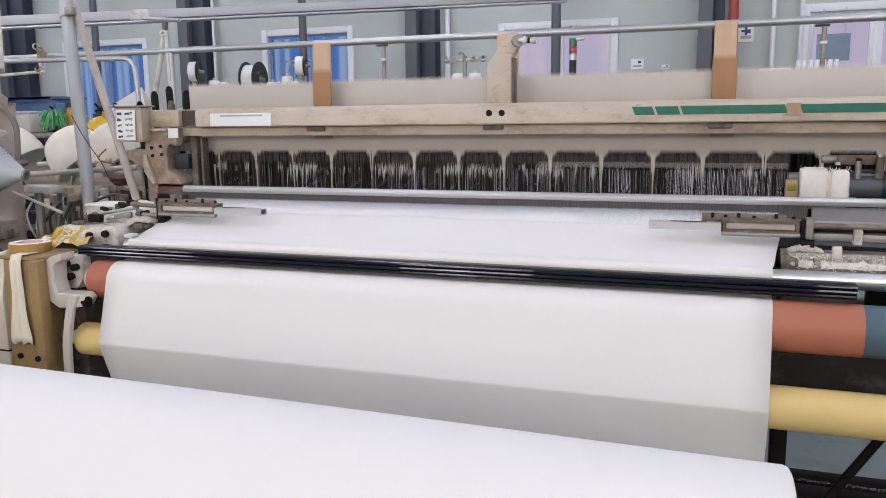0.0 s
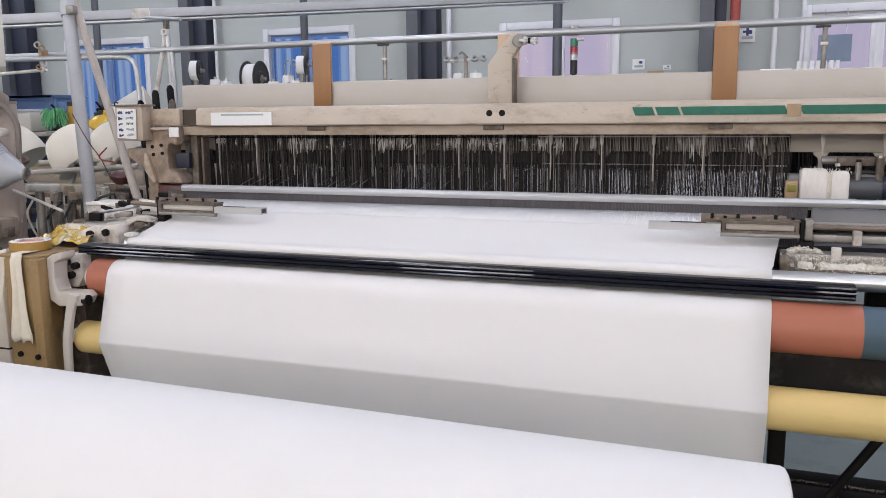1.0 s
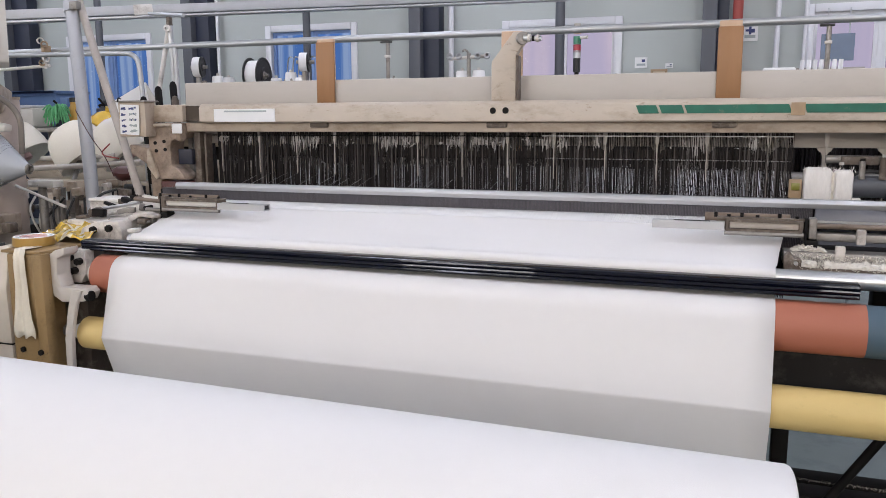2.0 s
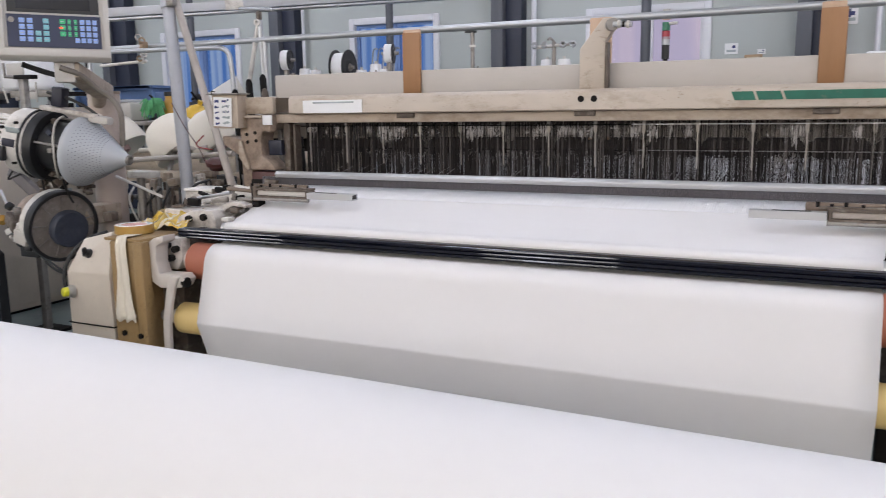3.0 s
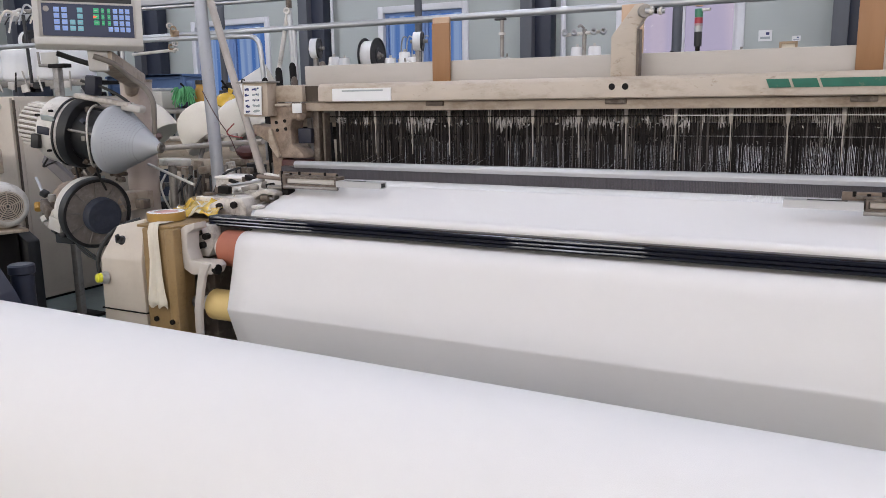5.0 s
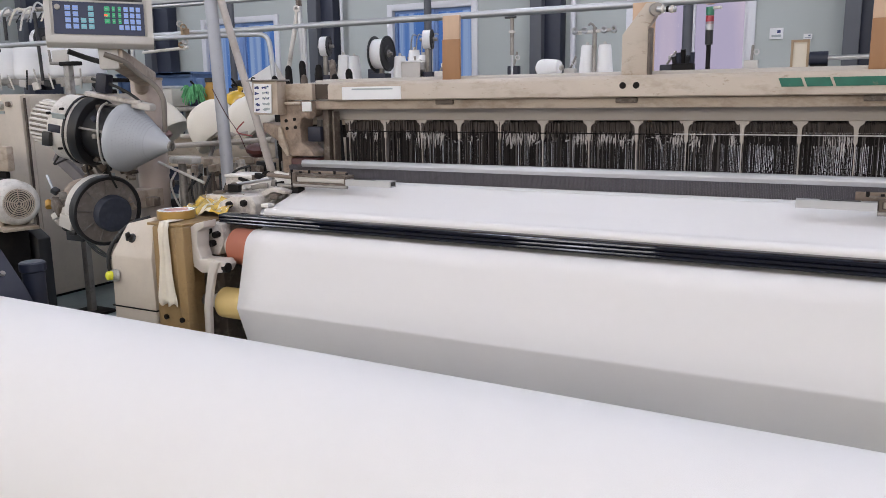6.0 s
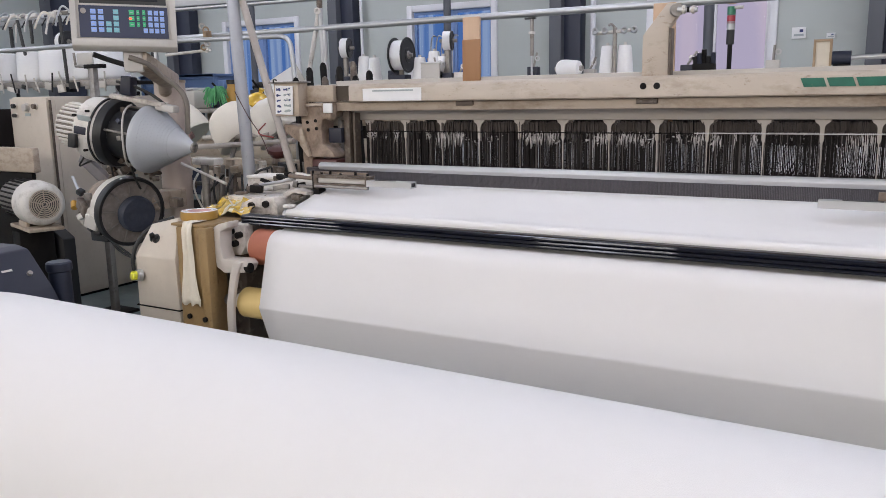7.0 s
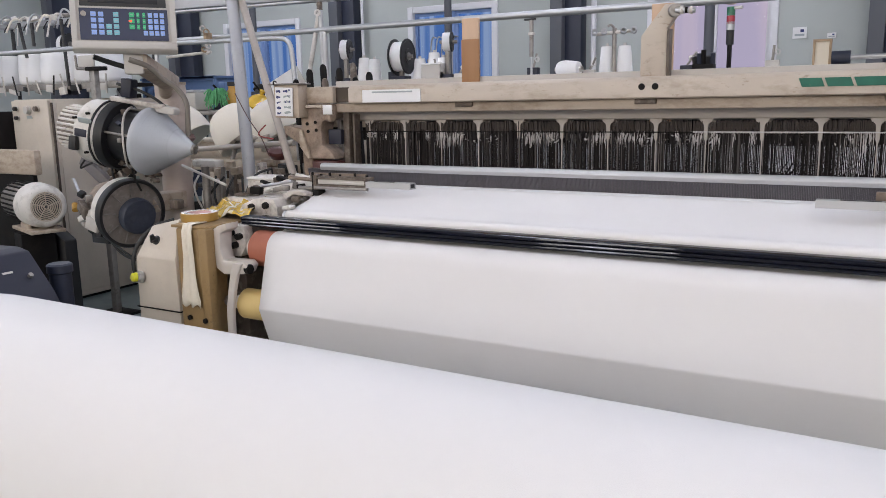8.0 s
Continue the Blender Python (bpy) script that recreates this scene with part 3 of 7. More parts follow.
def loom_body():
    loom = thing("loom", "cream air jet weaving loom with a white cloth web", "loom")
    # top beam
    bm = prism([(2.554, 1.402), (2.55, 1.406), (2.55, 1.456), (2.553, 1.461), (2.566, 1.470), (2.572, 1.471), (2.60, 1.471), (2.60, 1.402)], "x", -1.893, 1.6)
    part("top_beam", bm, CREAM, loom, "cream steel top beam with worn paint")
    part("beam_end", span(-2.118, -1.969, 2.552, 2.598, 1.404, 1.469, 0.006), CREAM_DIRTY, loom)
    # solid block; the open tube's inner shade is put in its brown colour
    part("beam_joint", span(-1.969, -1.893, 2.572, 2.596, 1.408, 1.465), JOINT, loom, "dark open joint of the beam")
    part("beam_lip", span(-2.0, 1.6, 2.578, 2.60, 1.368, 1.402, 0.004), CREAM_DIRTY, loom)
    for x in (-1.40, -0.74, -0.03):
        part("lip_bracket", span(x - 0.035, x + 0.035, 2.568, 2.59, 1.384, 1.401, 0.003), HAZEL, loom)
    # two beam holes drawn as dark discs, their shade in the colour
    for x in (-0.747, -0.704):
        part("beam_hole_disc", rod((x, 2.5515, 1.439), (x, 2.5485, 1.439), 0.0105, seg=16), DARK, loom)
    part("beam_label", span(-1.825, -1.566, 2.5465, 2.5505, 1.405, 1.452), PAPER, loom, "torn white paper label")
    part("label_print", span(-1.78, -1.60, 2.5455, 2.547, 1.440, 1.446), GREYPRINT, loom)
    for a, b in ((-0.283, -0.225), (-0.215, -0.15), (-0.14, TAPE_A - 0.002), (TAPE_B + 0.002, 1.2)):
        part("green_tape", prism([(a + 0.004, 1.427), (b + 0.006, 1.427), (b - 0.004, 1.452), (a - 0.006, 1.452)], "y", 2.547, 2.551), GREEN, loom, "green adhesive tape strip")
    part("tape_patch", span(TAPE_A, TAPE_B, 2.545, 2.549, 1.420, 1.456), PATCH, loom)
    # centre bracket with its pulley
    part("centre_bracket", prism([(-0.764, 1.46), (-0.764, 1.597), (-0.690, 1.691), (-0.651, 1.691), (-0.651, 1.662), (-0.682, 1.617), (-0.682, 1.46)], "y", 2.588, 2.622, 0.003), CREAM, loom)
    part("bracket_rib", span(-0.682, -0.674, 2.590, 2.630, 1.46, 1.617, 0.002), HAZEL, loom)
    part("bracket_back", span(-0.775, -0.70, 2.745, 2.76, 1.30, 1.71, 0.003), BAKELITE_PALE, loom)
    part("pulley", turned([(-0.012, 0.004), (-0.012, 0.02), (0, 0.015), (0.012, 0.02), (0.012, 0.004)], (-0.656, 2.575, 1.668), (0.5, -1, 0), 20), STEEL_DULL, loom)
    for k, r in enumerate((0.013, 0.009, 0.012)):
        part("pulley_ring", turned([(-0.004, 0.004), (-0.004, r), (0.004, r), (0.004, 0.004)], (-0.632 + 0.014 * k, 2.565, 1.667 - 0.001 * k), (1, 0, -0.06), 16), (CASTWHITE, DARK, CASTDULL)[k], loom)
    part("pulley_pin", rod((-0.651, 2.565, 1.668), (-0.592, 2.565, 1.664), 0.008), STEEL, loom)
    for x0, x1 in ((-1.525, -1.452), (-0.062, 0.008)):
        part("guide_post", span(x0, x1, 2.80, 2.816, 1.40, 1.715 if x0 < -1 else 1.722, 0.004), BAKELITE_PALE, loom, "pale brown bakelite guide post")
    # breast bar, black guide bar and rollers
    part("breast_bar", rod((-1.765, 2.0, 1.044), (1.5, 2.0, 1.044), 0.020, seg=28), STEEL, loom, "polished steel breast bar")
    fl = [(1.975, 1.014), (1.975, 1.047)]
    for zc in (1.041, 1.0305, 1.020):
        fl += [(1.934 - 0.0065 * math.cos(radians(a)), zc + 0.0056 * math.sin(radians(a))) for a in (80, 40, 0, -40, -80)]
    part("guide_bar", prism(fl, "x", -1.896, 0.279), BLACKBAR, loom, "fluted black guide bar")
    part("take_up_roller", rod((-1.832, RED_Y, RED_Z), (0.294, RED_Y, RED_Z), RED_R, seg=56), RED, loom, "brick red rubber take-up roller")
    part("roller_sleeve", rod((0.294, RED_Y, RED_Z), (1.4, RED_Y, RED_Z), RED_R - 0.0006, seg=56), BLUEGREY, loom, "blue grey rubber sleeve")
    part("roller_journal", rod((-1.93, RED_Y, RED_Z), (-1.832, RED_Y, RED_Z), 0.022), STEEL_DULL, loom)
    part("press_roller", rod((-1.852, YEL_Y, YEL_Z), (1.4, YEL_Y, YEL_Z), YEL_R, seg=48), YELLOW, loom, "yellowed cloth press roller")
    part("press_journal", rod((-1.94, YEL_Y, YEL_Z), (-1.85, YEL_Y, YEL_Z), 0.018), STEEL_DULL, loom)
    part("cross_beam", span(-1.95, 1.5, 2.06, 2.16, 0.70, 0.95, 0.01), BEAMBLACK, loom, "dark oily cross beam")
    part("lower_beam", span(-1.95, 1.34, 2.12, 2.20, 0.34, 0.497, 0.01), DARK, loom)
    part("race_board", span(-1.95, 1.5, 2.30, 2.42, 0.98, 1.0, 0.003), DARK, loom)
    return loom


def cloth_web():
    """The cloth from the fell over the breast bar, the two rollers and down."""
    path = [(FELL_Y, FELL_Z + 0.002, -1.80, 0.140), (2.12, 1.084, -1.765, 0.120), (2.03, 1.0675, -1.752, 0.112)]
    for k in range(5):
        a = radians(70 + 22 * k)
        path.append((2.0 + 0.0215 * math.cos(a), 1.044 + 0.0215 * math.sin(a), -1.752, 0.107))
    path.append((1.985, 1.008, -1.752, 0.107))
    for k in range(10):
        a = radians(72 + 10.4 * k)
        path.append((RED_Y + (RED_R + 0.0015) * math.cos(a), RED_Z + (RED_R + 0.0015) * math.sin(a), -1.752, 0.107))
    # pressed to a crease by the lower roller, then slanting in
    path += [(y, z, -1.752, 0.107) for y, z in ((1.8345, 0.7790), (1.8325, 0.7740), (1.8318, 0.7700), (1.8328, 0.7660), (1.8342, 0.7615))]
    path += [(1.890, 0.60, -1.752, 0.105), (1.955, 0.42, -1.75, 0.103), (1.95, 0.34, -1.75, 0.102), (1.90, 0.24, -1.75, 0.10), (1.6, 0.10, -1.76, 0.095), (1.25, 0.09, -1.77, 0.09)]
    dense = [path[0]]
    for p, q in zip(path, path[1:]):
        far = math.hypot(q[0] - p[0], q[1] - p[1])
        cuts = [0.004 / far, 0.012 / far, 0.5, 1 - 0.012 / far, 1 - 0.004 / far] if far > 0.03 else []
        dense += [tuple(u + (v - u) * c for u, v in zip(p, q)) for c in cuts] + [q]
    path = dense
    bm = bmesh.new()
    cols = 24
    rows = [[bm.verts.new((x0 + (x1 - x0) * k / cols, y, z)) for k in range(cols + 1)] for y, z, x0, x1 in path]
    for u, v in zip(rows, rows[1:]):
        for k in range(cols):
            bm.faces.new((u[k], u[k + 1], v[k + 1], v[k]))
    bmesh.ops.recalc_face_normals(bm, faces=bm.faces)
    c = part("cloth_web", bm, CLOTH, None, smooth=60)
    so = c.modifiers.new("thickness", "SOLIDIFY")
    so.thickness, so.offset = 0.0012, 0
    tagged(c, "white woven cotton cloth running over the loom's rollers", "cloth")


def batch_roll():
    r = thing("cloth_roll", "large roll of white woven cloth before the loom", "cloth roll")
    R = 0.28
    yc, zc = 1.066 - 0.381 * R, 0.974 - 0.925 * R
    rise = 0.0145  # the roll sits a little higher at its left end
    part("cloth", turned([(-0.09, 0.03), (-0.09, R - 0.035), (-0.082, R - 0.02), (-0.06, R - 0.008), (-0.03, R - 0.003), (0.01, R - 0.0008), (0.05, R), (1.838, R), (1.86, R), (1.865, R - 0.002), (1.8675, R - 0.006), (1.868, R - 0.02), (1.868, 0.03)], (-1.78, yc, zc + rise), (1.868, 0, -rise), 128), CLOTH, r)
    part("axle", rod((-1.95, yc, zc + rise), (0.2, yc, zc), 0.03), STEEL_DULL, r)
    s = thing("roll_stand", "dark steel floor stand under the cloth roll", "stand")
    for x in (-1.86, 0.15):
        part("upright", span(x - 0.02, x + 0.02, yc - 0.05, yc + 0.05, 0.06, zc - 0.03, 0.004), DARK, s)
        part("foot", span(x - 0.03, x + 0.03, yc - 0.4, yc + 0.4, 0.0, 0.06, 0.005), DARK, s)
    part("tie_bar", span(-1.86, 0.15, yc - 0.02, yc + 0.02, 0.015, 0.05, 0.004), DARK, s)


def sley(loom):
    """Reed, reed cap and sley; swings on its shaft below."""
    s = thing("sley", "sley with steel reed and aluminium cap", "")
    s.parent = loom
    s.location = (2.40 * 0, 2.40, 0.70)
    dy, dz = -2.40, -0.70
    def at(y, z):
        return y + dy, z + dz
    y, z = at(2.425, 1.182)
    bm = prism([(y - 0.012, z - 0.010), (y - 0.014, z + 0.004), (y - 0.006, z + 0.013), (y + 0.008, z + 0.013), (y + 0.014, z + 0.002), (y + 0.010, z - 0.010)], "x", -1.865, 0.95, 0.002)
    part("reed_cap", bm, ALU, s, "aluminium reed cap")
    bm = bmesh.new()
    x = -1.93
    while x < 0.21:
        span(x, x + 0.0036, y - 0.004, y + 0.004, z - 0.125, z - 0.008, bm=bm)
        x += 0.0042
    span(-1.93, 0.21, y + 0.006, y + 0.010, z - 0.125, z - 0.008, bm=bm)
    part("reed", bm, REED, s, "fine steel reed dents")["kind"] = "stuff"
    part("sley_beam", span(-2.0, 0.95, y - 0.03, y + 0.05, z - 0.19, z - 0.125, 0.006), DARK, s)
    for x in (-1.7, -0.7, 0.4):
        part("sword", span(x - 0.03, x + 0.03, -0.02, 0.04, 0.0, z - 0.19, 0.005), DARK, s)
    part("rocking_shaft", rod((-2.0, 0, 0), (1.4, 0, 0), 0.03), DARK, s)
    return s


def warp_sheet(loom, name, seed):
    """Half of the warp from the fell to its frame: fine ends side by side, hinged at the fell."""
    rnd = random.Random(seed)
    bm = bmesh.new()
    n = 300
    for k in range(n):
        x = -1.80 + 1.94 * (k + (0.5 if seed % 2 else 0.0)) / n
        rear = [(0.135, 0.44, rnd.uniform(0.00008, 0.00012))] if rnd.random() < 0.08 else []
        for u0, u1, w in [(0.0, 0.135, rnd.uniform(0.0030, 0.0034))] + rear:
            bm.faces.new([bm.verts.new(p) for p in ((x - w, u0, 0), (x + w, u0, 0), (x + w, u1, 0), (x - w, u1, 0))])
    o = part(name, bm, WARP, loom, "half of the white warp sheet")
    o["kind"] = "stuff"
    so = o.modifiers.new("thickness", "SOLIDIFY")
    so.thickness = 0.0006
    o.location = (0, FELL_Y, FELL_Z)
    return o


def rear_warp(loom):
    """White warp ends that run from the healds back to the drop wires."""
    rnd = random.Random(17)
    bm = bmesh.new()
    x = -1.84
    while x < 0.172:
        near = 0.35 + 0.65 * (0.5 + 0.5 * noise.noise(Vector((x * 16, 0.5, 7))))
        w = rnd.uniform(0.0010, 0.0012)
        z0, z1 = 1.150 + rnd.uniform(-0.006, 0.006), 1.205 + rnd.uniform(-0.018, 0.014)
        vs = [bm.verts.new(v) for v in ((x - w, 2.83, z0), (x + w, 2.83, z0), (x + w, 3.34, z1), (x - w, 3.34, z1), (x, 2.83, z0 - 0.0016), (x, 3.34, z1 - 0.0016))]
        for f in ((0, 1, 2, 3), (0, 3, 5, 4), (1, 4, 5, 2)):
            bm.faces.new([vs[k] for k in f])
        x += 0.0027 if near > 0.46 or rnd.random() < 0.8 else rnd.uniform(0.008, 0.014)
    part("rear_warp", bm, WARP, loom, "white warp ends behind the healds")["kind"] = "stuff"
    part("back_rest", rod((-2.0, 3.36, 1.175), (0.9, 3.36, 1.175), 0.03, seg=20), STEEL_DULL, loom)


def temple(loom, x0, x1, tip, side):
    """A cloth temple: a thin hollow guide with a toothed cylinder block at the selvedge."""
    y, z = 2.17, 1.140
    t = thing("temple", "greasy steel temple holding the cloth edge", "")
    t.parent = loom
    inner = x1 if side < 0 else x0
    a, b = min(tip, inner), max(tip, inner)
    bm = span(a, b, y - 0.022, y + 0.012, z + 0.007, z + 0.010)
    span(a, b, y - 0.022, y + 0.012, z - 0.010, z - 0.007, bm=bm)
    span(a, b, y - 0.022, y - 0.019, z - 0.007, z + 0.007, bm=bm)
    span(a, b, y + 0.009, y + 0.012, z - 0.007, z + 0.007, bm=bm)
    part("guide", bm, ALU, t, "hollow aluminium guide bar")
    # black fills give the guide's slot and hollow their inner shade
    part("guide_slot", span(a + (b - a) * (0.15 if side < 0 else 0.3), a + (b - a) * (0.6 if side < 0 else 0.8), y - 0.012, y - 0.001, z + 0.0095, z + 0.0115), BLACK, t)
    part("guide_hollow_fill", span(a + 0.002, b - 0.002, y - 0.018, y + 0.008, z - 0.006, z + 0.006), BLACK, t)
    part("body", span(x0, x1, y - 0.004, y + 0.03, z - 0.014, z + 0.016, 0.004), HAZEL, t, "brown linty temple body")
    bm = frame_of(x0 + 0.004, x1 - 0.004, y - 0.016, y - 0.006, z - 0.012, z + 0.018, 0.006)
    part("frame", bm, HAZEL, t, "brown steel frame of the temple")
    part("cover", span(x0 + 0.012, x1 - 0.012, y - 0.010, y - 0.005, z - 0.005, z + 0.011, 0.002), BEIGETUBE if side > 0 else CASEGREY, t)
    part("top_strip", span(x0 - 0.02, x1 + 0.004, y + 0.002, y + 0.026, z + 0.016, z + 0.022, 0.002), HAZEL, t)
    part("roller", rod((x0, y - 0.012, z - 0.017), (x1, y - 0.012, z - 0.017), 0.006, seg=14), STEEL_DULL, t)
    part("rear_strip", span(x0 - 0.05, x1 - 0.03, y + 0.026, y + 0.034, z + 0.006, z + 0.030, 0.002), RUST, t)
    for k, u in enumerate((-0.12, 0.05, 0.22, 0.42, 0.70, 0.92)):
        x = x0 + (x1 - x0) * u
        part("screw", rod((x, y + 0.012, z + 0.02), (x, y + 0.012, z + 0.033 - 0.005 * (k % 2)), 0.0045, seg=8), DARK, t)
    xb = x1 if side > 0 else x0 - 0.02
    part("clamp", span(xb + 0.012, xb + 0.030, y - 0.012, y + 0.03, z - 0.026, z + 0.026, 0.003), STEEL_DULL if side > 0 else HAZEL, t)
    part("clamp_cheek", span(xb + 0.002, xb + 0.010, y - 0.006, y + 0.03, z - 0.03, z + 0.024, 0.002), DARK, t)
    part("clamp_foot", span(xb + 0.004, xb + 0.034, y - 0.01, y + 0.03, z - 0.055, z - 0.028, 0.003), DARK, t)
    part("stay", rod((xb, y + 0.02, z + 0.004), (xb + side * (0.12 if side < 0 else 0.7), y + 0.02, z + 0.010), 0.007), RUST, t)
    part("lower_stay", rod((xb, y + 0.05, z - 0.03), (xb + side * (0.10 if side < 0 else 0.7), y + 0.05, z - 0.03), 0.008), STEEL_DULL, t)


loom = loom_body()
front_frame = heald_frame(loom, EYE_Y, "heald_frame", "front heald frame with brown guide blocks", RAIL_LOW, True)
rear_frame = heald_frame(loom, EYE_Y + 0.05, "heald_frame", "rear heald frame", RAIL_LOW, False)
swing = sley(loom)
sheet_a = warp_sheet(loom, "warp_sheet", 1)
sheet_b = warp_sheet(loom, "warp_sheet", 2)
rear_warp(loom)
temple(loom, -1.765, -1.545, -1.372, -1)
temple(loom, -0.012, 0.175, -0.192, 1)
cloth_web()
batch_roll()

# ---- the loom's left side: gear cover, roller brackets, end bracket ----
def side_gear():
    # beige gear cover with a sloped top and a yellow button
    part("gear_cover", hull([(-2.275, 1.80, 0.62), (-2.072, 1.80, 0.62), (-2.27, 1.80, 0.903), (-2.078, 1.80, 0.905), (-2.235, 1.85, 1.006), (-2.105, 1.85, 1.035), (-2.235, 2.25, 1.0), (-2.105, 2.25, 1.03), (-2.275, 2.25, 0.62), (-2.072, 2.25, 0.62), (-2.27, 2.25, 0.9), (-2.078, 2.25, 0.905)], 0.006), CABINET, loom, "beige gear cover with a sloped top")
    part("cover_seam", span(-2.279, -2.07, 1.796, 1.85, 0.728, 0.732), DARK, loom)
    part("plinth", span(-2.26, -2.08, 1.82, 2.25, 0.0, 0.62, 0.006), CREAM_DIRTY, loom)
    b = part("push_button", turned([(0, 0.0), (0, 0.021), (0.012, 0.021), (0.012, 0.019), (0.02, 0.019), (0.02, 0)], (-2.245, 1.80, 0.836), (-0.35, -1, 0.1), 24), STEEL, loom, "round push button with a yellow cap")
    part("cap", turned([(0.02, 0.0), (0.02, 0.016), (0.034, 0.015), (0.037, 0.011), (0.037, 0)], (-2.245, 1.80, 0.836), (-0.35, -1, 0.1), 24), BUTTON, b, "yellow button cap")
    k = part("selector_knob", turned([(0, 0), (0, 0.016), (0.006, 0.016), (0.008, 0.012), (0.022, 0.011), (0.022, 0)], (-2.185, 1.826, 0.962), (0, -1, 0.5), 16), BLACK, loom, "black selector knob")
    part("knob_bar", box((-2.185, 1.805, 0.972), (0.008, 0.014, 0.034), 0.002, Euler((0.4, 0.5, 0)).to_matrix()), BLACK, k)
    part("cover_hose", tube([(-2.20, 1.92, 1.02), (-2.25, 1.86, 1.00), (-2.285, 1.81, 0.93), (-2.29, 1.80, 0.86), (-2.28, 1.82, 0.80)], 0.007), RUBBER, loom)
    # ochre box, on which the tape lies
    part("gear_box", span(-2.066, -1.945, 1.80, 1.90, 0.60, 1.018, 0.008), OCHRE, loom, "ochre gear box with oil stains")
    part("box_rib", span(-1.958, -1.918, 1.79, 1.83, 0.64, 1.020, 0.006), OCHRE, loom)
    part("box_lid", span(-2.085, -1.93, 1.80, 1.98, 1.018, 1.027, 0.002), OCHRE, loom)
    bolts([(-2.025, 1.80, 0.719), (-1.945, 1.79, 0.719)], (0, -1, 0), 0.009, 0.008, DARK, loom)
    part("box_foot", span(-2.06, -1.93, 1.83, 2.2, 0.0, 0.60, 0.006), DARK, loom)
    # pale casting that carries both rollers
    part("roller_bracket", prism([(-1.930, 1.012), (-1.90, 1.030), (-1.86, 1.040), (-1.862, 1.02), (-1.892, 1.005), (-1.897, 0.955), (-1.885, 0.918), (-1.80, 0.920), (-1.785, 0.905), (-1.80, 0.880), (-1.885, 0.872), (-1.918, 0.89), (-1.924, 0.95)], "y", 1.825, 1.88, 0.0035), CASTPLAIN, loom, "grimy white roller bracket")
    part("bearing_plate", prism([(-1.93, 1.02), (-1.862, 1.02), (-1.862, 0.95), (-1.885, 0.915), (-1.93, 0.915)], "y", 1.905, 1.945, 0.005), CASTDULL, loom)
    for x, z in ((-1.915, 0.995), (-1.88, 0.985), (-1.90, 0.955)):
        part("bolt", rod((x, 1.905, z), (x, 1.885, z), 0.011, seg=6), DARK, loom)
    part("clamp_ring", turned([(0, 0.026), (0, 0.034), (0.012, 0.036), (0.024, 0.034), (0.024, 0.026)], (-1.862, RED_Y, RED_Z), (1, 0, 0), 24), CASTWHITE, loom)
    part("link_arm", prism([(-1.838, 0.915), (-1.800, 0.915), (-1.822, 0.875), (-1.838, 0.82), (-1.850, 0.76), (-1.854, 0.66), (-1.880, 0.66), (-1.878, 0.76), (-1.866, 0.82), (-1.852, 0.875)], "y", 1.815, 1.832, 0.005), CASTPLAIN, loom, "white link arm of the press roller")
    part("link_pin", rod((-1.80, 1.84, 0.895), (-1.785, 1.84, 0.895), 0.016), DARK, loom)
    part("press_nut", turned([(0, 0.0), (0, 0.024), (0.02, 0.026), (0.035, 0.02), (0.035, 0)], (-1.890, YEL_Y, YEL_Z), (1, 0, 0), 12), CASTWHITE, loom)
    part("side_plate", span(-1.99, -1.91, 1.95, 2.75, 0.05, 1.02, 0.008), HAZEL, loom)
    # castings on top of the side frame, behind the film
    part("side_casting", prism([(-2.02, 1.02), (-2.02, 1.062), (-1.96, 1.085), (-1.87, 1.09), (-1.855, 1.06), (-1.855, 1.02)], "y", 2.06, 2.16, 0.006), CASTDULL, loom)
    bolts([(-1.965, 2.06, 1.058), (-1.90, 2.06, 1.066)], (0, -1, 0), 0.012, 0.014, DARK, loom)
    part("spring_arm", prism([(-1.905, 1.047), (-1.875, 1.10), (-1.82, 1.116), (-1.775, 1.105), (-1.775, 1.095), (-1.83, 1.10), (-1.86, 1.085), (-1.88, 1.047)], "y", 2.12, 2.16, 0.002), CASTDULL, loom, "angled grey spring arm")
    part("arm_block", span(-1.825, -1.79, 2.135, 2.16, 1.074, 1.092, 0.003), STEEL_DULL, loom)
    part("arm_lever", rod((-1.85, 2.13, 1.06), (-1.79, 2.12, 1.085), 0.006, seg=8), STEEL_DULL, loom)
    part("spring_block", span(-1.835, -1.80, 2.11, 2.14, 1.075, 1.095, 0.004), HAZEL, loom)
    part("selvedge_clip", span(-1.775, -1.745, 1.995, 2.03, 1.066, 1.078, 0.003), CASTWHITE, loom)
    part("side_top", prism([(-2.20, 1.07), (-2.19, 1.095), (-2.06, 1.105), (-2.03, 1.125), (-1.92, 1.145), (-1.88, 1.14), (-1.90, 1.09), (-2.05, 1.06)], "y", 2.30, 2.46, 0.006), CASTWHITE, loom, "linty white side casting")
    rnd = random.Random(31)
    for k in range(26):
        x, y = rnd.uniform(-2.16, -1.86), rnd.uniform(2.18, 2.44)
        s = (rnd.uniform(0.015, 0.06), rnd.uniform(0.01, 0.03), rnd.uniform(0.008, 0.03))
        part("fitting", box((x, y, 1.07 + 0.10 * (x + 2.16) / 0.3 * 0.4 + (0.03 if y > 2.3 else 0.0) + s[2] / 2), s, 0.003, Euler((0, rnd.uniform(-0.3, 0.3), rnd.uniform(-0.6, 0.6))).to_matrix()), rnd.choice((DARK, HAZEL, STEEL_DULL, DARK, HAZEL, CASTWHITE)), loom)
    part("valve_box", span(-2.285, -2.135, 2.38, 2.50, 0.98, 1.112, 0.008), CASTDULL, loom, "grimy box with a whiter top")
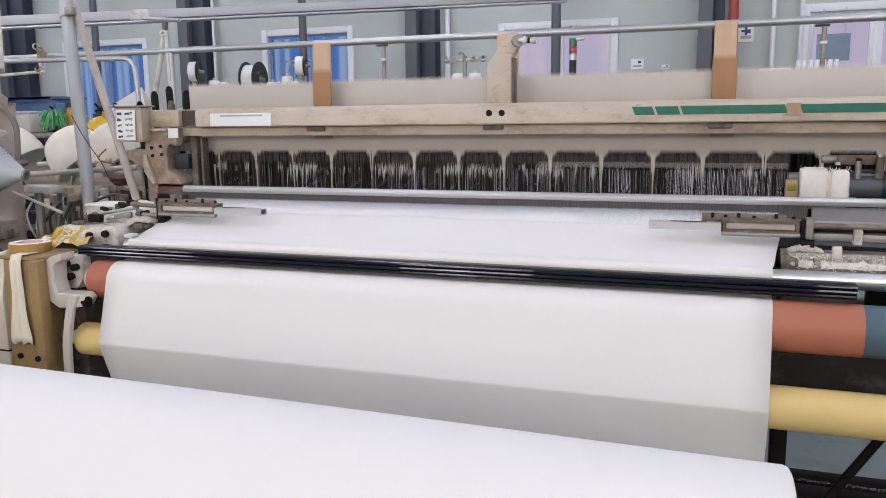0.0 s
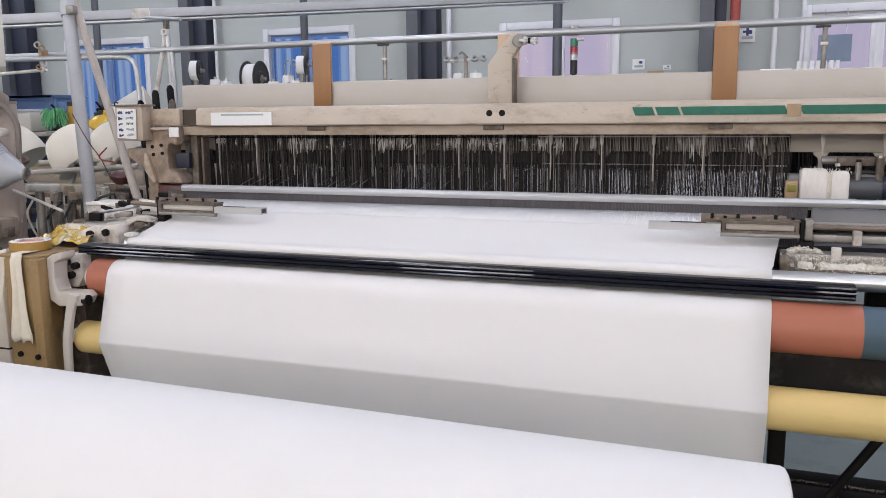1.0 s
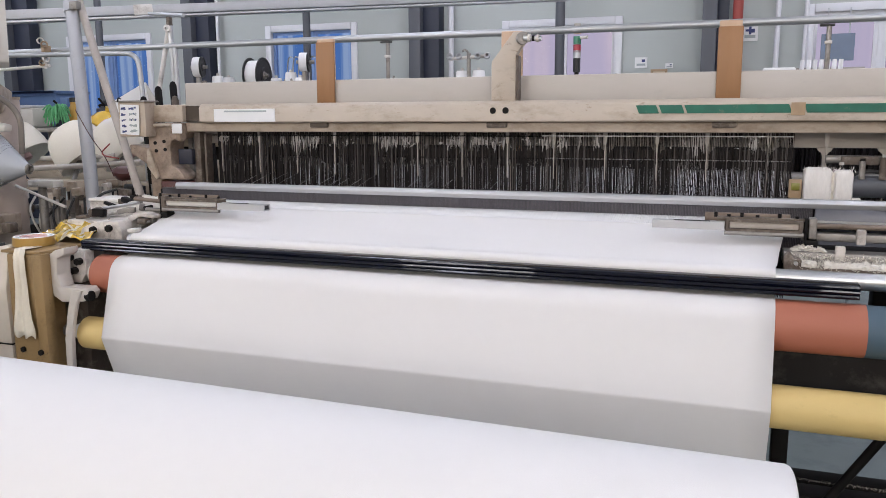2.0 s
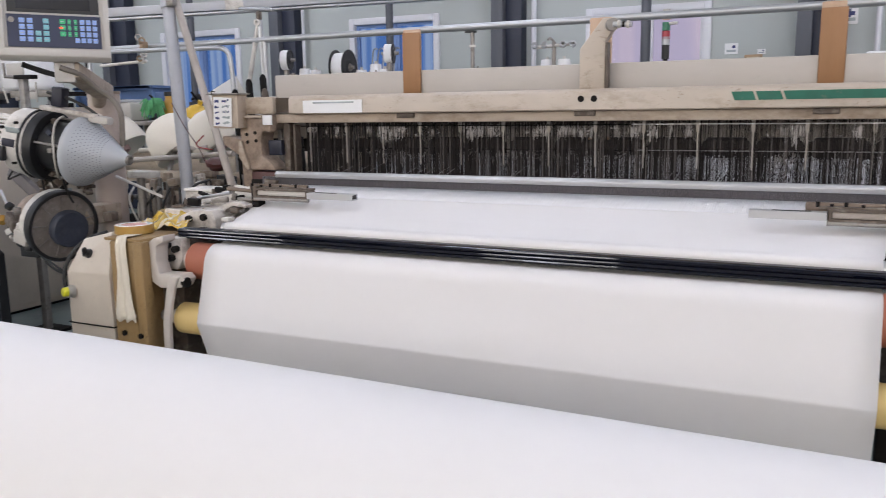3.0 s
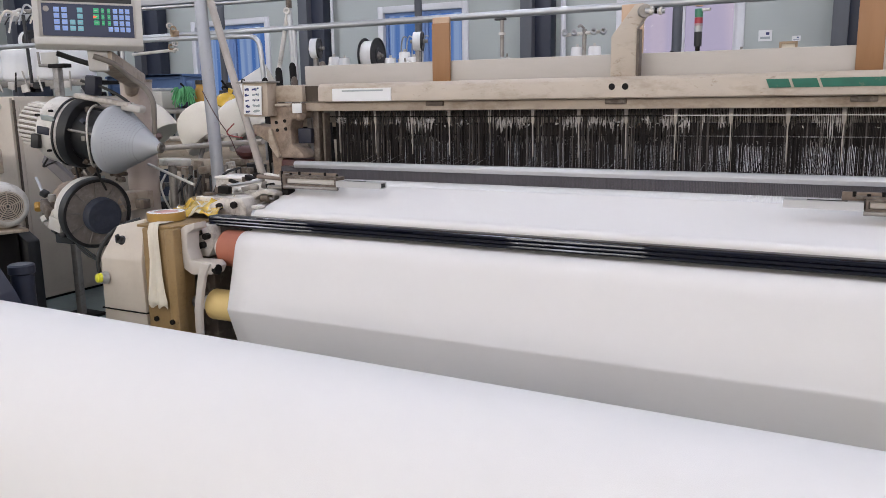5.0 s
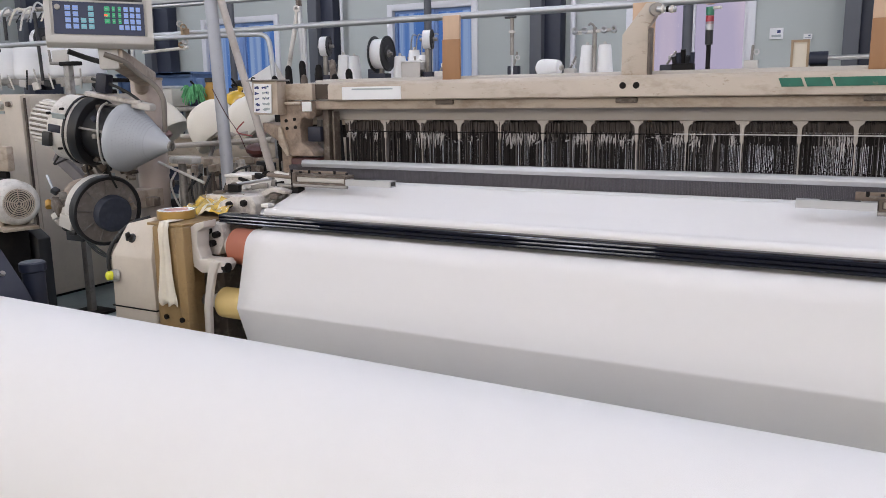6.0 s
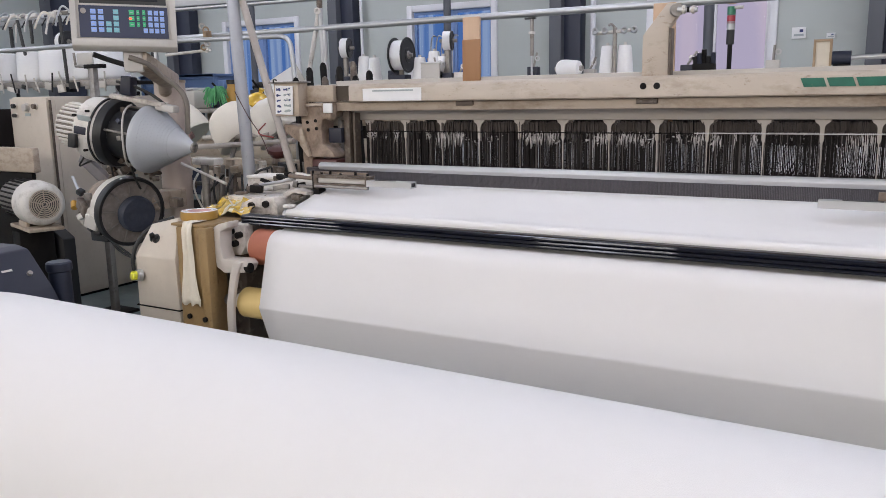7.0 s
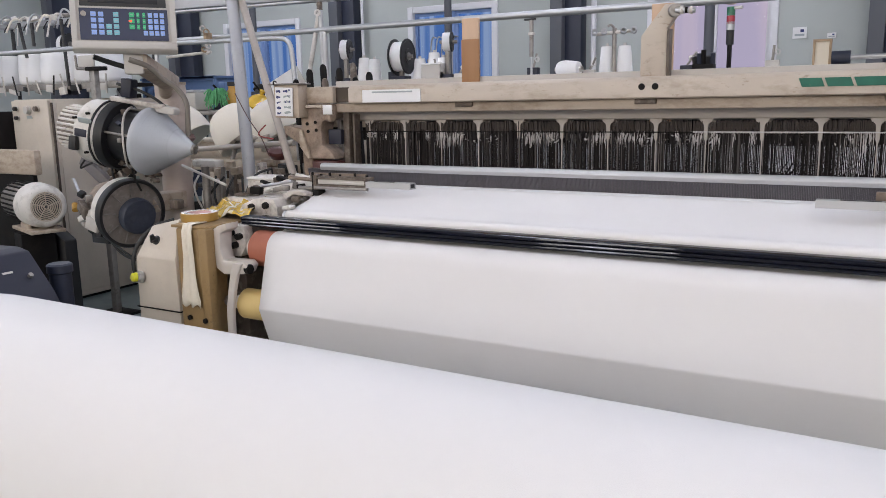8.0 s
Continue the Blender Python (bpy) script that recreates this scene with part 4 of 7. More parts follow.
    part("box_top", span(-2.287, -2.133, 2.378, 2.502, 1.112, 1.122, 0.003), LINTWHITE, loom)
    part("lever_rod", rod((-2.12, 2.25, 1.10), (-1.90, 2.20, 1.135), 0.006, seg=8), STEEL, loom)
    part("fitting_ledge", span(-2.18, -1.86, 2.16, 2.30, 1.045, 1.072, 0.006), CASTDULL, loom)
    part("side_wall", span(-2.19, -1.92, 2.30, 2.75, 0.05, 1.07, 0.01), CREAM_DIRTY, loom)
    # bracket that carries the top beam
    part("end_bracket", prism([(-2.14, 1.402), (-1.975, 1.402), (-1.972, 1.36), (-1.985, 1.345), (-2.03, 1.335), (-2.038, 1.31), (-2.035, 1.24), (-2.012, 1.228), (-1.985, 1.205), (-1.975, 1.185), (-2.09, 1.185), (-2.095, 1.117), (-2.135, 1.117), (-2.138, 1.18), (-2.14, 1.235), (-2.226, 1.283), (-2.232, 1.318), (-2.20, 1.316), (-2.138, 1.305)], "y", 2.555, 2.64, 0.006), GRIME, loom, "worn cream end bracket with four holes")
    part("bracket_knob", turned([(0, 0.0), (0, 0.017), (0.022, 0.020), (0.030, 0.014), (0.030, 0)], (-2.0, 2.56, 1.350), (0.9, -0.3, 0), 16), GRIME, loom)
    part("bracket_cheek", prism([(-2.138, 1.30), (-2.125, 1.30), (-2.09, 1.19), (-2.10, 1.185), (-2.14, 1.235)], "y", 2.54, 2.556, 0.003), CREAM_DIRTY, loom)
    # the four holes are discs on the face, dark in place of inner shade
    for x, z in ((-2.105, 1.325), (-2.063, 1.331), (-2.102, 1.295), (-2.060, 1.300)):
        part("bracket_hole", rod((x, 2.5555, z), (x, 2.551, z), 0.0068, seg=12), DARK, loom)
    part("bracket_foot", span(-2.088, -1.965, 2.55, 2.66, 1.02, 1.178, 0.006), MAROON, loom, "dark brown foot block")
    part("foot_rib", span(-2.08, -1.97, 2.535, 2.551, 1.128, 1.15, 0.004), DARK, loom)
    part("slotted_upright", span(-1.962, -1.932, 2.60, 2.64, 1.1, 1.402, 0.004), HAZEL, loom)
    part("thin_upright", span(-1.915, -1.905, 2.60, 2.64, 1.1, 1.36, 0.002), HAZEL, loom)
    part("blue_sensor", span(-2.018, -1.955, 2.575, 2.598, 1.243, 1.302, 0.004), NAVYPLASTIC, loom, "dark blue sensor block")
    part("bracket_strip", span(-2.10, -2.02, 2.54, 2.56, 1.388, 1.399, 0.003), CREAM, loom)
    part("white_tag", span(-2.006, -1.962, 2.53, 2.536, 1.362, 1.399, 0.002), PAPER, loom)
    # card box with the handwritten paper
    part("card_box", span(-2.225, -2.10, 2.50, 2.56, 1.35, 1.48, 0.004), CREAM_DIRTY, loom)
    part("card_lid", span(-2.245, -2.09, 2.49, 2.57, 1.480, 1.486, 0.002), STEEL_DULL, loom)
    part("card", box((-2.168, 2.494, 1.414), (0.088, 0.003, 0.112), 0, Euler((0, 0.05, 0)).to_matrix()), PAPER, loom, "white paper card with handwriting")
    rnd = random.Random(5)
    for k in range(5):
        for x0, w, n in ((-2.204, 0.020, 3), (-2.168, 0.034, 5)):
            for j in range(n):
                h = rnd.uniform(0.004, 0.011)
                x = x0 + w * (j + 0.5) / n
                part("card_line", box((x, 2.4915, 1.456 - k * 0.0215 + rnd.uniform(-0.002, 0.002) + 0.05 * (x + 2.168)), (w / n * rnd.uniform(0.6, 1.05), 0.002, h), 0, Euler((0, rnd.uniform(-0.4, 0.4), 0)).to_matrix()), INK if n == 3 or rnd.random() < 0.35 else GREYPRINT, loom)
    part("card_hook", tube([(-2.215, 2.49, 1.483), (-2.21, 2.485, 1.497), (-2.195, 2.485, 1.492)], 0.003, 6), BLACK, loom)


side_gear()


def loose_things_left():
    t = thing("tape_roll", "roll of brown packing tape lying on the ochre gear box", "tape", (-2.056, 1.90, 1.0285))
    part("tape", turned([(0, 0.040), (0, 0.060), (0.002, 0.0615), (0.026, 0.0615), (0.028, 0.060), (0.028, 0.040), (0, 0.040)], (0, 0, 0), (0, 0, 1), 48), TAPE, t)
    part("print_ring", turned([(0.028, 0.040), (0.0284, 0.041), (0.0284, 0.058), (0.028, 0.059)], (0, 0, 0), (0, 0, 1), 48), PAPER, t, "white printed ring with faded marks")
    rnd = random.Random(3)
    for k in range(7):
        a = k * math.tau / 7
        part("ring_mark", box((0.049 * math.cos(a), 0.049 * math.sin(a), 0.0286), (0.016, 0.008, 0.0008), 0, Euler((0, 0, a + 1.57)).to_matrix()), GREYPRINT if k % 2 else CORE, t)
    part("core", turned([(0.002, 0.036), (0.027, 0.036), (0.027, 0.040), (0.002, 0.040), (0.002, 0.036)], (0, 0, 0), (0, 0, 1), 36), CORE, t)
    part("core_label", rod((0, 0, 0.018), (0, 0, 0.0205), 0.0355, seg=30), CORE, t, "pink paper disc")
    # torn strip of cloth that hangs over the box
    bm = bmesh.new()
    path = [(1.87, 1.030, -2.015, 0.022), (1.83, 1.031, -2.010, 0.022), (1.800, 1.031, -2.006, 0.021), (1.788, 1.01, -2.004, 0.021), (1.786, 0.97, -2.004, 0.022), (1.787, 0.92, -2.003, 0.024), (1.785, 0.87, -2.003, 0.028), (1.783, 0.82, -2.002, 0.036), (1.784, 0.785, -2.001, 0.044), (1.783, 0.765, -1.999, 0.044)]
    rows = []
    n = 14
    for i, (y, z, x, w) in enumerate(path):
        rows.append([])
        for k in range(n + 1):
            u = -1 + 2 * k / n
            ripple = 0.005 * math.sin(u * 7 + 0.3 * i) * min(1, max(0, i - 1) / 3)
            end = 0.005 * math.sin(k * 1.3) if i == len(path) - 1 else 0
            rows[-1].append(bm.verts.new((x + u * w, y + ripple * (1 if i > 2 else 0), z + end + (0 if i > 2 else abs(ripple)))))
    for u, v in zip(rows, rows[1:]):
        for k in range(n):
            bm.faces.new((u[k], u[k + 1], v[k + 1], v[k]))
    s = part("cloth_strip", bm, RAGCREAM, None, smooth=60)
    so = s.modifiers.new("thickness", "SOLIDIFY")
    so.thickness = 0.002
    tagged(s, "crumpled strip of cream cloth draped over the gear box", "rag")
    # crumpled yellow film
    bm = bmesh.new()
    rnd = random.Random(9)
    grid = [[bm.verts.new((-2.105 + 0.20 * i / 11 - 0.13 * j / 9, 1.97 + 0.24 * j / 9, 1.036 + rnd.uniform(0, 0.012) + 0.008 * math.sin(i * 1.1 + j) + 0.022 * j / 9)) for i in range(12)] for j in range(10)]
    for u, v in zip(grid, grid[1:]):
        for k in range(11):
            f = bm.faces.new((u[k], u[k + 1], v[k + 1], v[k]))
            f.material_index = 1 if (k == 4 or rnd.random() < 0.08) and 1.99 < v[k].co.y < 2.16 else 0
    s = part("film_sheet", bm, [TAPEYEL, FILMPALE], None, smooth=40)
    so = s.modifiers.new("thickness", "SOLIDIFY")
    so.thickness = 0.0015
    tagged(s, "crumpled shiny yellow film lying on the loom's side", "film")


loose_things_left()


# ---- weft feeders on their column, and the control panel ----
def weft_feeders():
    col = thing("feeder_column", "beige round column carrying the weft feeders", "column", (-2.945, 2.62, 0))
    part("tube", rod((0, 0, 0.02), (0, 0, 1.50), 0.068, seg=32), DRABBEIGE, col)
    part("base_plate", span(-0.16, 0.16, -0.16, 0.16, 0, 0.02, 0.004), DARK, col)
    part("cap", rod((0, 0, 1.50), (0, 0, 1.512), 0.071, seg=32), CREAM_DIRTY, col)
    d = Vector((0.95, 0.20, -0.16)).normalized()
    C = Vector((-2.687, 2.234, 1.2734))
    side = d.cross(Vector((0, 0, 1))).normalized()
    up = side.cross(d)
    f1 = thing("weft_feeder", "weft feeder with a grey perforated cone guard", "weft feeder", group="weft feeders")
    part("cone_guard", turned([(0.020, 0.129), (0.020, 0.136), (0.030, 0.138), (0.042, 0.136), (0.050, 0.129), (0.10, 0.0985), (0.16, 0.0615), (0.217, 0.026), (0.228, 0.021), (0.233, 0.018), (0.222, 0.014), (0.20, 0.016)], C, d, 56), PERF, f1, "grey plastic cone guard with rows of holes")
    # holes are grey discs on the cone, the hole's shade put in their colour
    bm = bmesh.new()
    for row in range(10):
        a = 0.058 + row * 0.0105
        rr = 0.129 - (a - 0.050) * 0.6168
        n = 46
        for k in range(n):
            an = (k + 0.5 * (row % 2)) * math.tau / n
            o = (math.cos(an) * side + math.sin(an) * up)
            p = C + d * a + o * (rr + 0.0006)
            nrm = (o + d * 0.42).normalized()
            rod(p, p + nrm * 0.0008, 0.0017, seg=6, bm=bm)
    part("guard_hole_disc", bm, HOLEGREY, f1)["kind"] = "stuff"
    part("nozzle", turned([(0.227, 0.010), (0.227, 0.020), (0.239, 0.020), (0.241, 0.013), (0.230, 0.010)], C, d, 20), STEEL_DULL, f1)
    part("drum", turned([(-0.006, 0), (-0.006, 0.10), (-0.101, 0.10), (-0.101, 0)], C, d, 36), BLACK, f1, "black winding drum")
    for a, rr in ((-0.032, 0.124),):
        part("drum_bail", tube([C + d * (a + 0.03 * math.sin(k * 0.5)) + (math.cos(0.30 * k - 1.2) * side + math.sin(0.30 * k - 1.2) * up) * rr for k in range(10)], 0.0045, 8, rounds=1), CASEGREY, f1, "thin pale bail")
    for k in range(9):
        an = k * 0.62
        o = (math.cos(an) * side + math.sin(an) * up) * 0.108
        part("drum_lug", box(C - d * (0.03 + 0.025 * (k % 3)) + o, (0.022, 0.018, 0.018), 0.003, Euler((k, k * 0.7, 0)).to_matrix()), (STEEL_DULL, NAVY, HAZEL)[k % 3], f1)
    for k in range(4):
        an = k * math.tau / 4 + 0.2
        o = (math.cos(an) * side + math.sin(an) * up) * 0.115
        part("drum_rod", rod(C - d * 0.101 + o, C + d * 0.02 + o, 0.005, seg=8), STEEL_DULL, f1)
    part("back_ring", turned([(-0.101, 0.10), (-0.101, 0.134), (-0.112, 0.139), (-0.137, 0.139), (-0.144, 0.130), (-0.144, 0.0)], C, d, 48), BLACK, f1)
    part("housing", turned([(-0.144, 0.0), (-0.144, 0.128), (-0.158, 0.136), (-0.238, 0.130), (-0.252, 0.112), (-0.259, 0)], C, d, 40), CASTWHITE, f1, "grimy white feeder housing")
    m = part("motor", turned([(-0.252, 0), (-0.252, 0.085), (-0.359, 0.085), (-0.372, 0.07), (-0.378, 0)], C, d, 32), HOSE, f1, "beige finned motor")
    for k in range(28):
        an = k * math.tau / 28
        o = (math.cos(an) * side + math.sin(an) * up)
        fin = rod(C - d * 0.356 + o * 0.089, C - d * 0.262 + o * 0.089, 0.0055, seg=6)
        part("fin", fin, CASTWHITE, m)
    turn = Matrix((d, -side, up)).transposed()
    part("label_plate", box(C - d * 0.198 + side * 0.133 + up * 0.005, (0.055, 0.010, 0.030), 0.002, turn), NAVYPLASTIC, f1, "small navy label plate")
    part("clip", box(C - d * 0.227 + side * 0.136 - up * 0.040, (0.035, 0.024, 0.055), 0.004, turn), BLACK, f1, "black cable clip")
    part("housing_band", turned([(-0.153, 0.134), (-0.153, 0.139), (-0.160, 0.140), (-0.160, 0.134)], C, d, 40), BLACK, f1)
    part("name_plate", box(C - d * 0.184 + side * 0.130 + up * 0.055, (0.06, 0.006, 0.022), 0.001, turn @ Euler((0.42, 0, 0)).to_matrix()), GREYPRINT, f1)
    for k, (a, b) in enumerate(((0.24, -0.07), (0.24, 0.085), (0.325, 0.06))):
        part("screw", rod(C - d * (a * 0.72) + side * 0.118 + up * b, C - d * (a * 0.72) + side * 0.136 + up * b, 0.005, seg=8), DARK, f1)
    q = C + up * 0.146
    part("top_arm", box(q - d * 0.035, (0.25, 0.05, 0.020), 0.006, (-d).to_track_quat("X", "Z").to_matrix()), CASTDULL, f1, "light grey sensor arm")
    part("sensor", box(q - d * 0.086 + up * 0.05, (0.05, 0.045, 0.075), 0.006, (-d).to_track_quat("X", "Z").to_matrix()), NAVYPLASTIC, f1)
    part("arm_tip", box(q + d * 0.10 - up * 0.01, (0.09, 0.045, 0.03), 0.01, (-d).to_track_quat("X", "Z").to_matrix()), CASEGREY, f1)
    part("arm_cable", tube([q - d * 0.144 + up * 0.06, q - d * 0.036 + up * 0.05, q + d * 0.06 + up * 0.02, q + d * 0.12 - up * 0.02], 0.006), RUBBER, f1)
    part("cable", tube([(-3.105, 2.22, 1.31), (-3.10, 2.20, 1.265), (-3.01, 2.19, 1.228), (-2.96, 2.22, 1.235)], 0.0045), RUBBER, f1)
    part("cable", tube([(-3.01, 2.22, 1.25), (-3.015, 2.20, 1.20), (-3.077, 2.20, 1.145), (-3.03, 2.22, 1.17), (-2.95, 2.26, 1.20)], 0.004), RUBBER, f1)
    part("cable", tube([(-2.965, 2.28, 1.16), (-2.972, 2.29, 1.12), (-2.99, 2.32, 1.06)], 0.0045), RUBBER, f1)
    part("cable", tube([(-2.835, 2.28, 1.15), (-2.838, 2.29, 1.11), (-2.85, 2.33, 1.05)], 0.0045), RUBBER, f1)
    arm = (Vector((-3.127, 2.40, 1.048)) - Vector((-3.312, 2.40, 1.172)))
    part("mount", box((-3.2195, 2.40, 1.11), (arm.length, 0.03, 0.052), 0.006, arm.to_track_quat("X", "Z").to_matrix()), ARMGREY, f1, "grey steel mounting arm")
    part("mount_head", box((-3.17, 2.38, 1.175), (0.20, 0.04, 0.03), 0.006), ARMGREY, f1)
    part("clamp", box(C - d * 0.072 + Vector((-0.02, 0.17, -0.03)), (0.10, 0.20, 0.08), 0.008), CREAM_DIRTY, f1)
    # lower feeder, its guard taken off
    d = Vector((0.95, -0.22, -0.13)).normalized()
    side = d.cross(Vector((0, 0, 1))).normalized()
    up = side.cross(d)
    D = Vector((-2.885, 2.30, 0.953))
    f2 = thing("weft_feeder", "open weft feeder with a dark spoked drum and navy cap", "weft feeder", group="weft feeders")
    part("rim", turned([(-0.03, 0.135), (-0.03, 0.150), (0.0, 0.153), (0.012, 0.148), (0.012, 0.136), (-0.03, 0.135)], D, d, 48), BLACK, f2, "black drum rim")
    part("disc", turned([(0.0, 0), (0.0, 0.137), (-0.02, 0.137), (-0.02, 0)], D, d, 40), DISC, f2, "dull grey drum disc")
    for k in range(9):
        an = k * math.tau / 9 + 0.1
        o = (math.cos(an) * side + math.sin(an) * up)
        part("spoke", rod(D + o * 0.075 + d * 0.004, D + o * 0.128 + d * 0.004, 0.0028, seg=6), STEEL_DULL, f2)
    part("centre_cap", turned([(0.0, 0.060), (0.030, 0.066), (0.034, 0.078), (0.062, 0.077), (0.070, 0.071), (0.072, 0)], D, d, 36), NAVYCAP, f2, "navy blue centre cap")
    part("housing", turned([(-0.03, 0.0), (-0.03, 0.138), (-0.07, 0.14), (-0.09, 0.12), (-0.22, 0.10), (-0.23, 0)], D, d, 40), GRIME, f2, "grimy feeder housing")
    part("white_ring", turned([(-0.035, 0.139), (-0.035, 0.147), (-0.075, 0.147), (-0.075, 0.139), (-0.035, 0.139)], D, d, 40), CASTWHITE, f2)
    part("guide_arm", box(D - d * 0.16 - side * 0.0 + Vector((-0.02, -0.14, 0.0)), (0.09, 0.03, 0.05), 0.006, Euler((0, 0.5, -0.3)).to_matrix()), HAZEL, f2)
    for k in range(12):
        part("fitting", box(D - d * (0.08 + 0.018 * k) + Vector((0, -0.13 + 0.01 * (k % 4), -0.09 + 0.035 * (k % 5))), (0.03, 0.03, 0.022), 0.004, Euler((k, 0.4 * k, 0.3)).to_matrix()), (BLACK, STEEL_DULL, BLACK)[k % 3], f2)
    rnd = random.Random(44)
    for k in range(34):
        q = Vector((rnd.uniform(-3.08, -2.84), rnd.uniform(2.36, 2.46), rnd.uniform(1.08, 1.19)))
        part("fitting", box(q, (rnd.uniform(0.015, 0.06), 0.03, rnd.uniform(0.010, 0.04)), 0.004, Euler((rnd.uniform(-0.5, 0.5), rnd.uniform(-0.7, 0.7), rnd.uniform(-0.6, 0.6))).to_matrix()), rnd.choice((BLACK, JOINT, HAZEL, BLACK, STEEL_DULL)), f2)
    part("cable", tube([D - d * 0.25 - up * 0.06, D - d * 0.22 - up * 0.18, D - d * 0.06 - up * 0.22, D + d * 0.12 - up * 0.18, D + d * 0.22 - up * 0.05], 0.006), RUBBER, f2)
    part("cable", tube([D - d * 0.30 + up * 0.05, D - d * 0.38 - up * 0.05, D - d * 0.28 - up * 0.17, D - d * 0.02 - up * 0.20, D + d * 0.10 - up * 0.21], 0.005), RUBBER, f2)
    part("thread_hook", rod(D - d * 0.34 + Vector((0.02, -0.12, 0.10)), D - d * 0.26 + Vector((0.02, -0.13, 0.04)), 0.006), STEEL, f2)
    part("plug", rod(D - d * 0.28 + Vector((0, -0.14, 0.0)), D - d * 0.26 + Vector((0, -0.15, -0.02)), 0.014), AMBER, f2)
    part("terminal_box", box((-2.985, 2.19, 0.918), (0.075, 0.05, 0.058), 0.006, Euler((0, 0.25, 0)).to_matrix()), CASEGREY, f2, "pale grey terminal box")
    part("terminal_arm", box((-3.03, 2.195, 0.955), (0.13, 0.03, 0.026), 0.005, Euler((0, -0.4, 0)).to_matrix()), CASTWHITE, f2)
    part("terminal_back", box((-3.0, 2.23, 0.865), (0.11, 0.03, 0.075), 0.006), BLACK, f2)
    part("clamp", box(D + Vector((-0.02, 0.19, 0.03)), (0.10, 0.20, 0.08), 0.008), CREAM_DIRTY, f2)
    part("wing", box(D + Vector((0.19, 0.08, 0.04)), (0.05, 0.04, 0.04), 0.006), HAZEL, f2)


weft_feeders()


def control_panel():
    p = thing("control_panel", "grey loom control panel with a dark screen and lit keys", "control panel")
    p.matrix_world = pose(-2.585, 2.10, 1.622, -4, 1.0, 48) @ Matrix.Scale(0.9, 4)
    part("case", span(-0.205, 0.205, 0.0, 0.11, 0.0, 0.36, 0.012), CASEGREY, p, "light grey plastic case")
    part("bezel", frame_of(-0.205, 0.205, -0.010, 0.006, 0.0, 0.36, 0.022), CASEGREY, p)
    part("chin", prism([(-0.012, 0.0), (-0.012, 0.030), (0.02, 0.0), (0.02, -0.02)], "x", -0.205, 0.205, 0.004), CASEGREY, p)
    part("keypad", span(-0.172, 0.172, -0.004, 0.004, 0.035, 0.163), KEYPAD, p, "dark blue key sheet")
    part("strip", span(-0.172, 0.172, -0.006, 0.004, 0.164, 0.170), CASEGREY, p)
    part("screen", span(-0.168, 0.168, -0.004, 0.004, 0.172, 0.335), BLACK, p)
    part("screen_glass", span(-0.135, 0.135, -0.006, -0.0045, 0.185, 0.32), SCREEN, p, "dark glass screen")
    def key(x, row, mat, w=0.0205):
        part("key", span(x - w / 2, x + w / 2, -0.0065, -0.0035, 0.130 - row * 0.0245, 0.130 - row * 0.0245 + 0.0190, 0.001), mat, p)
        part("key_mark", span(x - w * 0.28, x + w * 0.28, -0.0072, -0.0062, 0.130 - row * 0.0245 + 0.008, 0.130 - row * 0.0245 + 0.0105), PERF, p)
    for row in range(4):
        for x in (-0.118, -0.089):
            key(x, row, KEYBLUE)
        key(-0.031, row, KEYTEAL)
        if row > 1:
            key(-0.060, row, KEYTEAL)
        for k in range(4):
            if row == 3 or k > 0:
                key(0.082 + k * 0.0225 if row == 3 else 0.079 + k * 0.0235, row, KEYBLUE, 0.017)
        if row < 3:
            key(0.030, row, KEYGREEN)
            key(0.055, row, KEYGREEN, 0.011)
            key(0.078, row, KEYGREEN, 0.011)
    part("red_light", span(0.018, 0.030, -0.0085, -0.0064, 0.110, 0.118, 0.002), LAMPRED, p, "small red light, lit")
    part("round_lock", rod((-0.155, -0.004, 0.140), (-0.155, -0.012, 0.140), 0.011, seg=16), STEEL_DULL, p)
    a = thing("panel_arm", "beige swing arm and hose holding the control panel", "arm")
    part("neck", box((-2.62, 2.16, 1.575), (0.07, 0.07, 0.09), 0.008, Euler((0, 0, 0.8)).to_matrix()), CASEGREY, a)
    part("arm", box((-2.70, 2.33, 1.54), (0.075, 0.42, 0.06), 0.01, Euler((-0.18, 0, 0.55)).to_matrix()), CREAM_DIRTY, a)
    part("hose", tube([(-2.60, 2.12, 1.585), (-2.56, 2.18, 1.56), (-2.57, 2.25, 1.51), (-2.545, 2.30, 1.475), (-2.51, 2.31, 1.42), (-2.515, 2.31, 1.35), (-2.53, 2.32, 1.29)], 0.0105, 12), HOSE, a, "bent brown grey hose")
    part("cable", tube([(-2.75, 2.08, 1.60), (-2.72, 2.14, 1.575), (-2.66, 2.20, 1.55), (-2.62, 2.24, 1.545)], 0.010), RUBBER, a)
    part("post", rod((-2.93, 2.58, 1.46), (-2.80, 2.46, 1.515), 0.03), CREAM_DIRTY, a)


control_panel()


